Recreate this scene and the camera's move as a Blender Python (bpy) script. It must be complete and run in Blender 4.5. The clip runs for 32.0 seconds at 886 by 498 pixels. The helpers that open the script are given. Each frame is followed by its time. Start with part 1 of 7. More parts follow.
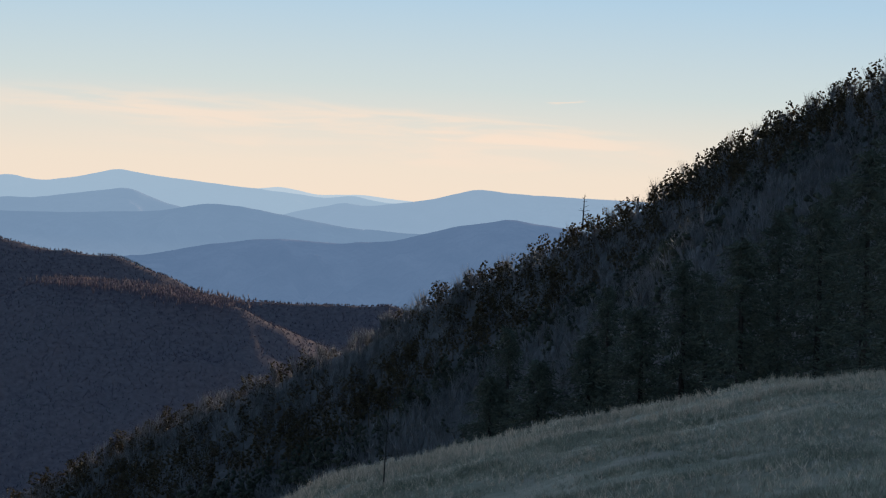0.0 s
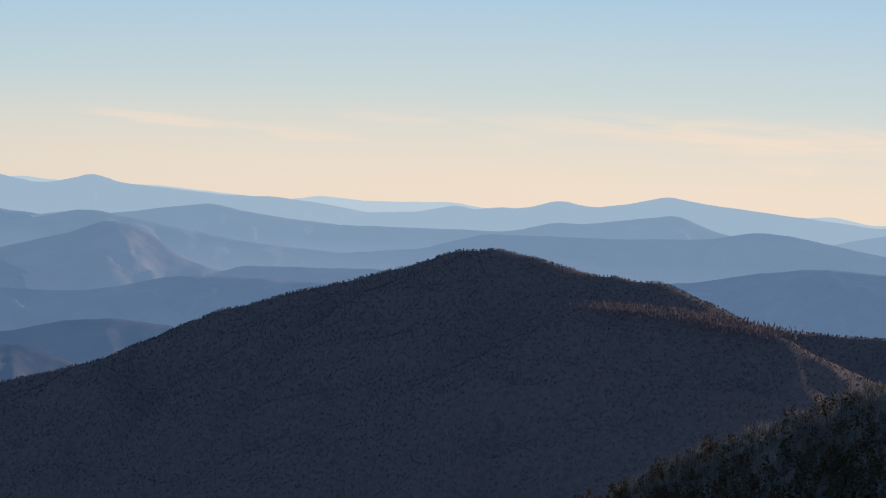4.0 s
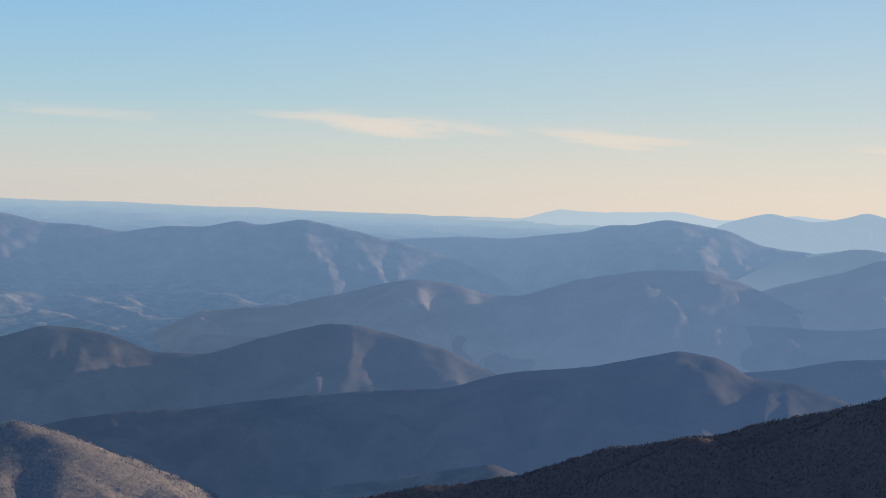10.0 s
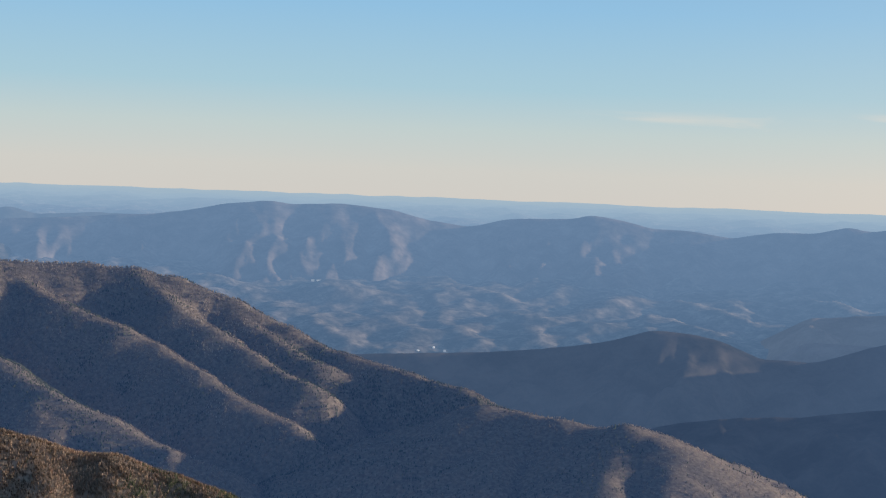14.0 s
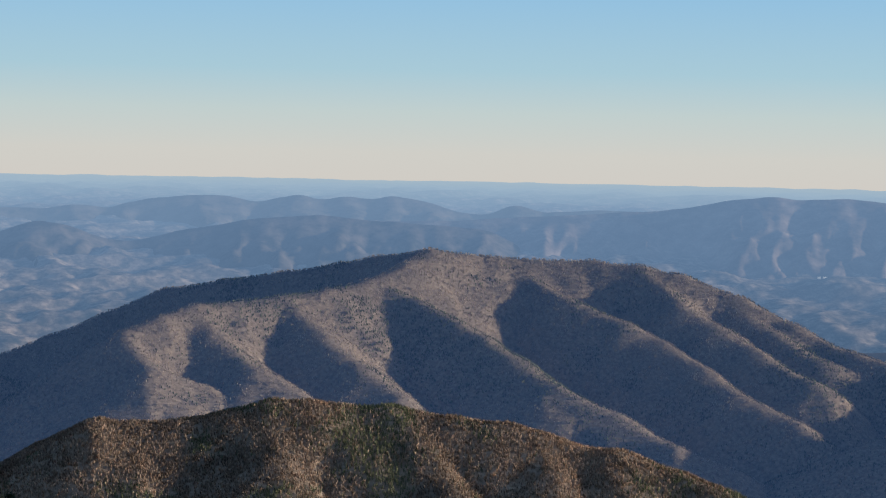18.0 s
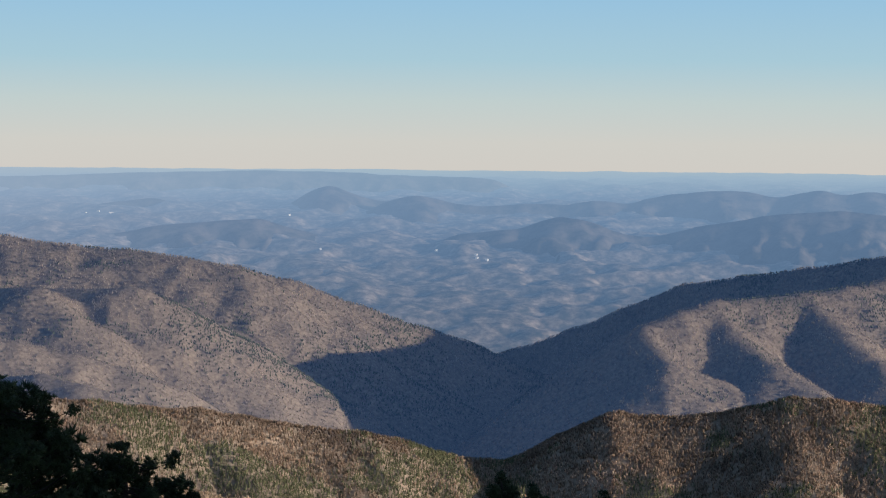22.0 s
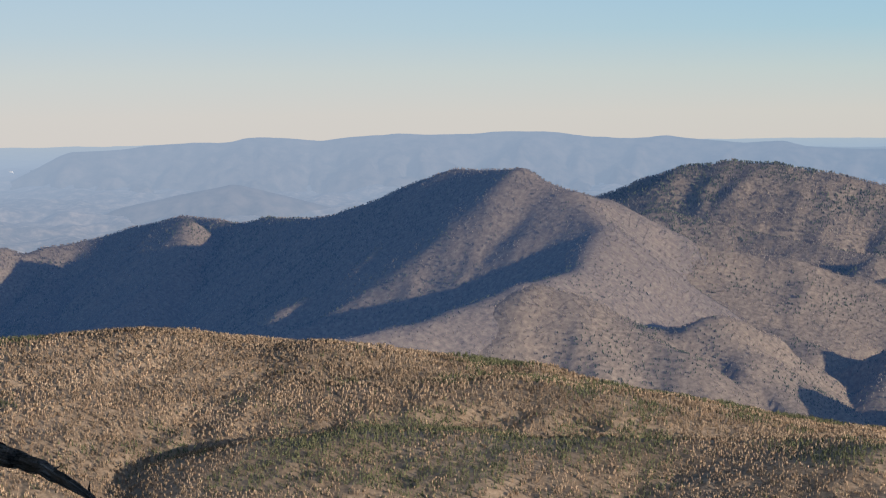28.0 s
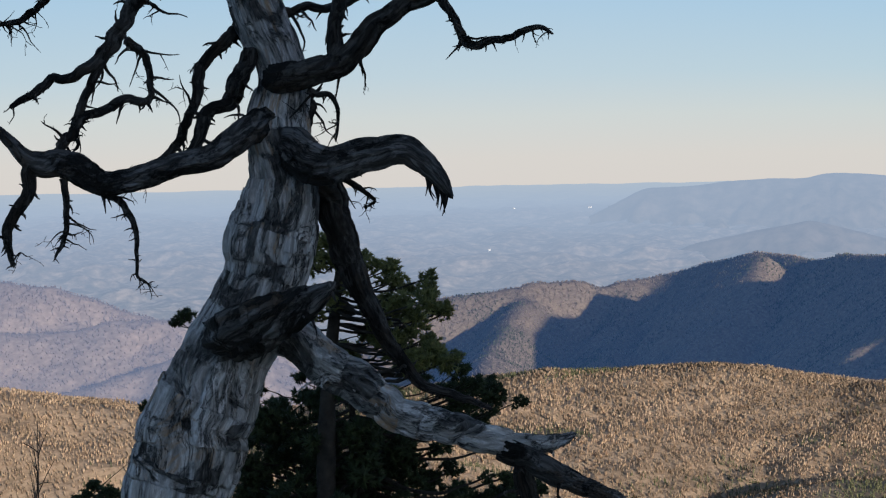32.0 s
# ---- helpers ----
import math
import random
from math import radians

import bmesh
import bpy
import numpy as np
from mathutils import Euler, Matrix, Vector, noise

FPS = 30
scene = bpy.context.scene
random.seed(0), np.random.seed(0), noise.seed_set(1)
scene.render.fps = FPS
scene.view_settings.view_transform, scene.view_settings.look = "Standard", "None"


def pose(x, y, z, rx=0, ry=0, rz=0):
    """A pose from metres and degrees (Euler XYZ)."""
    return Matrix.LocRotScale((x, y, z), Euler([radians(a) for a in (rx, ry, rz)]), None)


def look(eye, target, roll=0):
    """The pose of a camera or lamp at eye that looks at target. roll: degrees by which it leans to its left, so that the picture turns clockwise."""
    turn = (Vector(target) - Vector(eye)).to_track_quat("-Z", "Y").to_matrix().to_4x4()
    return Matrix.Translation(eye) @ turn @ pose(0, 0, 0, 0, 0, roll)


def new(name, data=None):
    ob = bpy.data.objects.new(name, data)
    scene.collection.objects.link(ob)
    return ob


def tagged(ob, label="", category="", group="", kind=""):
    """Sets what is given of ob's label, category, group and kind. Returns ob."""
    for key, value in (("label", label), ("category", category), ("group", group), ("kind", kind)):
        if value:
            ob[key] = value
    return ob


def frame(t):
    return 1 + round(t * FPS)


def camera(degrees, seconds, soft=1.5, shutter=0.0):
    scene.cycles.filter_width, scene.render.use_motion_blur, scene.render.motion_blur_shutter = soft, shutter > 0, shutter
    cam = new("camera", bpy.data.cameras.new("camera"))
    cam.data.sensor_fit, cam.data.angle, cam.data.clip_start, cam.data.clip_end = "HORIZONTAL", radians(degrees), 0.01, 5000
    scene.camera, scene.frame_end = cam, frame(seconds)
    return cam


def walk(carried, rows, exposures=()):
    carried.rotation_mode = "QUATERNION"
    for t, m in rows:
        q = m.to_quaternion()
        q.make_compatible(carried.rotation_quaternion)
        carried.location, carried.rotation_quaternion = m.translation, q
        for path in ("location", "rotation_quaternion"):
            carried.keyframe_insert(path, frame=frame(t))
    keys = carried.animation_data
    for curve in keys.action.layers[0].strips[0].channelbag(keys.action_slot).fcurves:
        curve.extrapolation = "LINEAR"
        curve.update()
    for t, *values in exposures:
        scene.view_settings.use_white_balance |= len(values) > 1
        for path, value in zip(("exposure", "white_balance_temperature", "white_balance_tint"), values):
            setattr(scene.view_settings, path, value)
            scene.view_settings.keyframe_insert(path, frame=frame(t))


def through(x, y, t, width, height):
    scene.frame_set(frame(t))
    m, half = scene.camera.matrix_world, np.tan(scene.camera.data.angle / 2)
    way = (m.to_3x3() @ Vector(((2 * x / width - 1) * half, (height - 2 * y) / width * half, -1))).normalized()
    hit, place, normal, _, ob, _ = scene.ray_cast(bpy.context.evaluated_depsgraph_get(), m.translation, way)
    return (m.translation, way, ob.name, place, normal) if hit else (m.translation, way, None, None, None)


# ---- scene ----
cam = camera(26.73, 32.0, soft=1.2)

ROWS = [  # seconds, place, heading, tilt, roll
    (0.0, (-1.85, -1.50, 1.42), 4.02, -1.95, 2.63),
    (0.5, (-1.42, -1.20, 1.46), 4.39, -2.12, 2.90),
    (1.0, (-1.12, -0.92, 1.50), 4.13, -2.09, 3.01),
    (1.5, (-0.88, -0.68, 1.54), 2.31, -2.10, 3.22),
    (2.0, (-0.66, -0.48, 1.58), -0.55, -2.03, 3.28),
    (2.5, (-0.46, -0.32, 1.62), -3.61, -2.12, 3.16),
    (3.0, (-0.28, -0.18, 1.65), -6.57, -2.17, 2.83),
    (3.5, (-0.14, -0.09, 1.67), -9.69, -2.02, 2.90),
    (4.0, (-0.05, -0.03, 1.69), -12.77, -1.93, 3.24),
    (4.5, (0.00, 0.00, 1.70), -15.63, -2.06, 3.43),
    (5.0, (0.00, 0.00, 1.70), -18.28, -2.16, 3.51),
    (5.5, (0.00, 0.00, 1.70), -20.53, -2.21, 3.40),
    (6.0, (0.00, 0.00, 1.70), -22.36, -2.20, 3.21),
    (6.5, (0.00, 0.00, 1.70), -23.80, -2.14, 3.00),
    (7.0, (0.00, 0.00, 1.70), -25.04, -2.05, 2.82),
    (7.5, (0.00, 0.00, 1.70), -26.18, -1.98, 2.72),
    (8.0, (0.00, 0.00, 1.70), -27.33, -1.93, 2.62),
    (8.5, (0.00, 0.00, 1.70), -28.55, -1.93, 2.48),
    (9.0, (0.00, 0.00, 1.70), -30.39, -1.88, 2.43),
    (9.5, (0.00, 0.00, 1.70), -32.77, -1.83, 2.37),
    (10.0, (0.00, 0.00, 1.70), -36.30, -1.88, 2.46),
    (10.5, (0.00, 0.00, 1.70), -39.82, -1.98, 2.49),
    (11.0, (0.00, 0.00, 1.70), -43.15, -2.10, 2.41),
    (11.5, (0.00, 0.00, 1.70), -45.97, -2.27, 2.27),
    (12.0, (0.00, 0.00, 1.70), -48.68, -2.33, 2.21),
    (12.5, (0.00, 0.00, 1.70), -50.83, -2.36, 2.18),
    (13.0, (0.00, 0.00, 1.70), -52.44, -2.37, 2.05),
    (13.5, (0.00, 0.00, 1.70), -53.69, -2.43, 2.15),
    (14.2, (0.00, 0.00, 1.70), -55.32, -2.39, 2.10),
    (14.9, (0.00, 0.00, 1.70), -57.13, -2.30, 1.90),
    (15.5, (0.00, 0.00, 1.70), -59.36, -2.40, 1.79),
    (16.0, (0.00, 0.00, 1.70), -61.62, -2.59, 1.78),
    (16.5, (0.00, 0.00, 1.70), -63.86, -2.72, 1.56),
    (17.0, (0.00, 0.00, 1.70), -66.21, -2.79, 1.42),
    (17.5, (0.00, 0.00, 1.70), -68.24, -2.86, 1.28),
    (18.0, (0.00, 0.00, 1.70), -70.26, -2.94, 1.13),
    (18.5, (0.00, 0.00, 1.70), -72.41, -2.96, 1.03),
    (19.0, (0.00, 0.00, 1.70), -74.39, -2.94, 0.83),
    (19.5, (0.00, 0.00, 1.70), -76.10, -2.95, 0.77),
    (20.0, (0.00, 0.00, 1.70), -77.68, -2.99, 0.66),
    (20.5, (0.00, 0.00, 1.70), -79.58, -3.09, 0.62),
    (21.0, (0.00, 0.00, 1.70), -81.72, -3.20, 0.58),
    (21.5, (0.00, 0.00, 1.70), -83.84, -3.25, 0.54),
    (22.0, (0.00, 0.00, 1.70), -86.13, -3.28, 0.49),
    (22.5, (0.00, 0.00, 1.70), -88.68, -3.40, 0.35),
    (23.0, (0.00, 0.00, 1.70), -91.78, -3.53, 0.20),
    (23.5, (0.00, 0.00, 1.70), -94.79, -3.62, 0.19),
    (24.0, (0.00, 0.00, 1.70), -97.35, -3.65, 0.14),
    (24.5, (0.00, 0.00, 1.70), -99.57, -3.62, 0.11),
    (25.0, (0.00, 0.00, 1.70), -101.83, -3.59, -0.02),
    (25.5, (0.00, 0.00, 1.70), -104.78, -3.60, -0.13),
    (26.0, (0.00, 0.00, 1.70), -107.65, -3.74, -0.20),
    (26.5, (0.00, 0.00, 1.70), -109.80, -4.00, -0.27),
    (27.2, (0.00, 0.00, 1.70), -112.67, -4.19, -0.44),
    (27.9, (0.00, 0.00, 1.70), -115.50, -4.16, -0.68),
    (28.5, (0.00, 0.00, 1.70), -118.15, -4.06, -0.88),
    (29.0, (0.00, 0.00, 1.70), -120.51, -3.99, -1.02),
    (29.5, (0.00, 0.00, 1.70), -122.80, -3.88, -1.08),
    (30.0, (0.00, 0.00, 1.70), -125.35, -3.67, -1.17),
    (30.5, (0.00, 0.00, 1.70), -127.81, -3.41, -1.15),
    (31.0, (0.00, 0.00, 1.70), -130.00, -3.19, -1.08),
    (31.5, (0.00, 0.00, 1.70), -131.93, -2.93, -0.83),
    (32.0, (0.00, 0.00, 1.70), -133.45, -2.78, -1.04),
]


def heading(az, el=0.0):
    """Unit vector of a compass heading (0 = +y, clockwise positive) and an elevation, in degrees."""
    a, e = radians(az), radians(el)
    return Vector((math.sin(a) * math.cos(e), math.cos(a) * math.cos(e), math.sin(e)))


walk(cam, [(t, look(p, Vector(p) + heading(az, el), roll)) for t, p, az, el, roll in ROWS], exposures=((0.0, 0.52), (1.0, 0.38), (2.0, 0.42), (3.0, 0.36), (4.0, 0.47), (28.5, 0.45), (29.0, 0.46), (29.5, 0.62), (30.0, 0.76), (31.0, 0.82), (31.5, 0.70), (32.0, 0.53)))

# ---- world, sun ----
SUN_AZ, SUN_EL = 22.5, 9.8
world = bpy.data.worlds.new("world")
scene.world = world
world.use_nodes = True
wn, wl = world.node_tree.nodes, world.node_tree.links
wn.clear()
w_out, w_bg = wn.new("ShaderNodeOutputWorld"), wn.new("ShaderNodeBackground")
w_sky = wn.new("ShaderNodeTexSky")
w_sky.sky_type, w_sky.sun_disc = "NISHITA", False
w_sky.sun_elevation, w_sky.sun_rotation = radians(SUN_EL), radians(SUN_AZ)
w_sky.altitude, w_sky.dust_density, w_sky.air_density, w_sky.ozone_density = 1100, 1.2, 1.0, 2.0
w_tc, w_sep = wn.new("ShaderNodeTexCoord"), wn.new("ShaderNodeSeparateXYZ")
wl.new(w_tc.outputs["Generated"], w_sep.inputs[0])
# haze band over the horizon: peach, pale grey, light blue; warmer and paler on the sun's side
def sky_ramp(stops):
    n = wn.new("ShaderNodeValToRGB")
    while len(n.color_ramp.elements) < len(stops):
        n.color_ramp.elements.new(0.5)
    for e, (p, c) in zip(n.color_ramp.elements, stops):
        e.position, e.color = p, (*(0.72 * v for v in c), 1)
    return n


def math_node(op, a, b=None, c=None):
    n = wn.new("ShaderNodeMath")
    n.operation = op
    for i, v in enumerate((a, b, c)):
        if v is None:
            continue
        if isinstance(v, (int, float)):
            n.inputs[i].default_value = v
        else:
            wl.new(v, n.inputs[i])
    return n.outputs[0]


def smooth_node(v, lo, hi, a=0.0, b=1.0):
    n = wn.new("ShaderNodeMapRange")
    n.interpolation_type = "SMOOTHSTEP"
    n.inputs["From Min"].default_value, n.inputs["From Max"].default_value = lo, hi
    n.inputs["To Min"].default_value, n.inputs["To Max"].default_value = a, b
    wl.new(v, n.inputs["Value"])
    return n.outputs[0]


def mix_node(f, a, b):
    n = wn.new("ShaderNodeMix")
    n.data_type = "RGBA"
    wl.new(f, n.inputs["Factor"])
    wl.new(a, n.inputs[6])
    wl.new(b, n.inputs[7])
    return n.outputs[2]


w_map = wn.new("ShaderNodeMapRange")
w_map.inputs["From Min"].default_value, w_map.inputs["From Max"].default_value = -0.02, 0.18
wl.new(w_sep.outputs["Z"], w_map.inputs["Value"])
cool = sky_ramp([(0.0, (0.64, 0.605, 0.56)), (0.10, (0.635, 0.625, 0.58)), (0.21, (0.54, 0.63, 0.625)), (0.32, (0.40, 0.595, 0.69)), (0.535, (0.29, 0.53, 0.75)), (1.0, (0.17, 0.36, 0.66))])
warm = sky_ramp([(0.0, (0.90, 0.735, 0.59)), (0.14, (0.86, 0.735, 0.605)), (0.26, (0.745, 0.715, 0.64)), (0.36, (0.61, 0.685, 0.68)), (0.60, (0.44, 0.61, 0.745)), (1.0, (0.20, 0.38, 0.66))])
wl.new(w_map.outputs[0], cool.inputs[0])
wl.new(w_map.outputs[0], warm.inputs[0])
sx, sy = math.sin(radians(SUN_AZ)), math.cos(radians(SUN_AZ))
sunward = math_node("ADD", math_node("MULTIPLY", w_sep.outputs["X"], sx), math_node("MULTIPLY", w_sep.outputs["Y"], sy))
away = sky_ramp([(0.0, (0.66, 0.62, 0.585)), (0.10, (0.66, 0.635, 0.60)), (0.21, (0.60, 0.645, 0.64)), (0.32, (0.50, 0.62, 0.69)), (0.535, (0.39, 0.57, 0.73)), (1.0, (0.21, 0.39, 0.66))])
wl.new(w_map.outputs[0], away.inputs[0])
band = mix_node(smooth_node(sunward, -0.92, -0.5), away.outputs[0], cool.outputs[0])
band = mix_node(smooth_node(sunward, 0.25, 0.93), band, warm.outputs[0])
# thin cirrus low over the horizon on the sun's side: heading, elevation, half length, half height, tilt, strength
CIRRUS = [(-2.0, 1.95, 9.0, 0.55, -0.02, 0.75), (5.0, 1.75, 6.0, 0.45, -0.06, 0.95), (3.0, 1.05, 9.0, 0.40, 0.0, 0.6), (7.6, 2.75, 0.6, 0.06, 0.0, 0.7),
          (-38.2, 1.92, 3.8, 0.30, -0.04, 0.56), (-31.0, 1.76, 2.8, 0.22, -0.05, 0.48), (-21.6, 1.62, 2.2, 0.18, -0.05, 0.55), (-17.6, 1.45, 2.4, 0.15, -0.05, 0.4),
          (-46.5, 1.78, 4.0, 0.18, -0.02, 0.3), (-12.0, 1.9, 4.0, 0.35, -0.05, 0.4)]
w_vec = wn.new("ShaderNodeMapping")
w_vec.inputs["Scale"].default_value = (14.0, 14.0, 130.0)
w_vec.inputs["Location"].default_value = (0.43, 1.3, 0.62)
wl.new(w_tc.outputs["Generated"], w_vec.inputs["Vector"])
w_noise = wn.new("ShaderNodeTexNoise")
w_noise.inputs["Scale"].default_value, w_noise.inputs["Detail"].default_value, w_noise.inputs["Roughness"].default_value = 1.0, 6.0, 0.52
w_noise.inputs["Distortion"].default_value = 0.6
wl.new(w_vec.outputs[0], w_noise.inputs["Vector"])
wisp = smooth_node(w_noise.outputs["Fac"], 0.34, 0.62)
sky_az = math_node("MULTIPLY", math_node("ARCTAN2", w_sep.outputs["X"], w_sep.outputs["Y"]), 57.2958)
sky_el = math_node("MULTIPLY", math_node("ARCSINE", w_sep.outputs["Z"]), 57.2958)
ragged = math_node("MULTIPLY", math_node("SUBTRACT", w_noise.outputs["Fac"], 0.5), 1.0)
cloud = None
for az, el, length, high, tilt, strength in CIRRUS:
    da = math_node("SUBTRACT", sky_az, az)
    de = math_node("SUBTRACT", math_node("ADD", sky_el, ragged), math_node("MULTIPLY_ADD", da, tilt, el))
    far_a, far_e = math_node("MULTIPLY", da, 1 / length), math_node("MULTIPLY", de, 1 / high)
    near_to = math_node("ADD", math_node("MULTIPLY", far_a, far_a), math_node("MULTIPLY", far_e, far_e))
    one = math_node("MULTIPLY", smooth_node(near_to, 0.0, 1.6, strength, 0.0), wisp)
    cloud = one if cloud is None else math_node("MAXIMUM", cloud, one)
w_white = wn.new("ShaderNodeRGB")
w_white.outputs[0].default_value = (0.66, 0.535, 0.435, 1)
band = mix_node(cloud, band, w_white.outputs[0])
w_scale = wn.new("ShaderNodeMix")
w_scale.data_type, w_scale.blend_type = "RGBA", "MULTIPLY"
w_scale.inputs["Factor"].default_value = 1.0
w_scale.inputs[7].default_value = (0.105, 0.105, 0.105, 1)
wl.new(w_sky.outputs[0], w_scale.inputs[6])
w_fac = wn.new("ShaderNodeMapRange")
w_fac.interpolation_type = "SMOOTHSTEP"
w_fac.inputs["From Min"].default_value, w_fac.inputs["From Max"].default_value = 0.10, 0.30
wl.new(w_sep.outputs["Z"], w_fac.inputs["Value"])
w_mix = wn.new("ShaderNodeMix")
w_mix.data_type = "RGBA"
wl.new(w_fac.outputs[0], w_mix.inputs["Factor"])
wl.new(band, w_mix.inputs[6])
wl.new(w_scale.outputs[2], w_mix.inputs[7])
wl.new(w_mix.outputs[2], w_bg.inputs["Color"])
wl.new(w_bg.outputs[0], w_out.inputs[0])

sun = new("sun", bpy.data.lights.new("sun", "SUN"))
sun.data.energy, sun.data.angle, sun.data.color = 5.0, radians(0.6), (1.0, 0.85, 0.69)
sun.matrix_world = look((0, 0, 300), Vector((0, 0, 300)) - heading(SUN_AZ, SUN_EL))

# ---- materials ----
def nodes_of(name):
    m = bpy.data.materials.new(name)
    m.use_nodes = True
    nt = m.node_tree
    return m, nt.nodes, nt.links, nt.nodes["Principled BSDF"], nt.nodes["Material Output"]


def ramp_node(N, stops):
    n = N.new("ShaderNodeValToRGB")
    while len(n.color_ramp.elements) < len(stops):
        n.color_ramp.elements.new(0.5)
    for e, (p, c) in zip(n.color_ramp.elements, stops):
        e.position, e.color = p, (*c, 1)
    return n


def noise_node(N, L, scale, detail=4.0, rough=0.55, vec=None):
    n = N.new("ShaderNodeTexNoise")
    n.inputs["Scale"].default_value, n.inputs["Detail"].default_value, n.inputs["Roughness"].default_value = scale, detail, rough
    if vec is not None:
        L.new(vec, n.inputs["Vector"])
    return n


def surface(name, stops, scale, rough=0.9, bump=0.0, bump_scale=None, coarse=None, island=0.0, stretch=None, through=0.0):
    """A rough natural surface: noise through a colour ramp, a second coarser noise of value, bump, and variation per piece."""
    m, N, L, B, O = nodes_of(name)
    geo = N.new("ShaderNodeNewGeometry")
    vec = geo.outputs["Position"]
    if stretch:
        tc = N.new("ShaderNodeTexCoord")
        mp = N.new("ShaderNodeMapping")
        mp.inputs["Scale"].default_value = stretch
        L.new(tc.outputs["Object"], mp.inputs["Vector"])
        vec = mp.outputs[0]
    n1 = noise_node(N, L, scale, 5, 0.6, vec)
    r = ramp_node(N, stops)
    L.new(n1.outputs["Fac"], r.inputs[0])
    col = r.outputs[0]
    if coarse:
        n2 = noise_node(N, L, coarse, 3, 0.5, vec)
        mr = N.new("ShaderNodeMapRange")
        mr.inputs["From Min"].default_value, mr.inputs["From Max"].default_value = 0.3, 0.7
        mr.inputs["To Min"].default_value, mr.inputs["To Max"].default_value = 0.72, 1.25
        L.new(n2.outputs["Fac"], mr.inputs["Value"])
        mx = N.new("ShaderNodeMix")
        mx.data_type, mx.blend_type = "RGBA", "MULTIPLY"
        mx.inputs["Factor"].default_value = 1.0
        L.new(col, mx.inputs[6])
        L.new(mr.outputs[0], mx.inputs[7])
        col = mx.outputs[2]
    if island:
        hs = N.new("ShaderNodeHueSaturation")
        mr = N.new("ShaderNodeMapRange")
        mr.inputs["To Min"].default_value, mr.inputs["To Max"].default_value = 1 - island, 1 + island
        L.new(geo.outputs["Random Per Island"], mr.inputs["Value"])
        L.new(mr.outputs[0], hs.inputs["Value"])
        L.new(col, hs.inputs["Color"])
        col = hs.outputs[0]
    L.new(col, B.inputs["Base Color"])
    B.inputs["Roughness"].default_value = rough
    B.inputs["Specular IOR Level"].default_value = 0.25
    if bump:
        n3 = noise_node(N, L, bump_scale or scale * 3, 6, 0.65, vec)
        b = N.new("ShaderNodeBump")
        b.inputs["Strength"].default_value, b.inputs["Distance"].default_value = bump, 0.05
        L.new(n3.outputs["Fac"], b.inputs["Height"])
        L.new(b.outputs[0], B.inputs["Normal"])
    if through:
        let_light_through(N, L, B, O, col, through)
    return m


def let_light_through(N, L, B, O, col, share):
    """Open twigs scatter part of the light onwards."""
    tr, mx = N.new("ShaderNodeBsdfTranslucent"), N.new("ShaderNodeMixShader")
    L.new(col, tr.inputs["Color"])
    mx.inputs[0].default_value = share
    L.new(B.outputs[0], mx.inputs[1])
    L.new(tr.outputs[0], mx.inputs[2])
    if O is not None:
        L.new(mx.outputs[0], O.inputs["Surface"])
    return mx.outputs[0]


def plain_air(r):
    """Emission colour that paints the haze over the sunlit plain."""
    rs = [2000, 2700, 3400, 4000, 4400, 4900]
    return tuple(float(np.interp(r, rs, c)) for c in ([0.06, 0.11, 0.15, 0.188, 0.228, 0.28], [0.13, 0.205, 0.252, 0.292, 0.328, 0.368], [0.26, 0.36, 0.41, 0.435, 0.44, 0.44]))


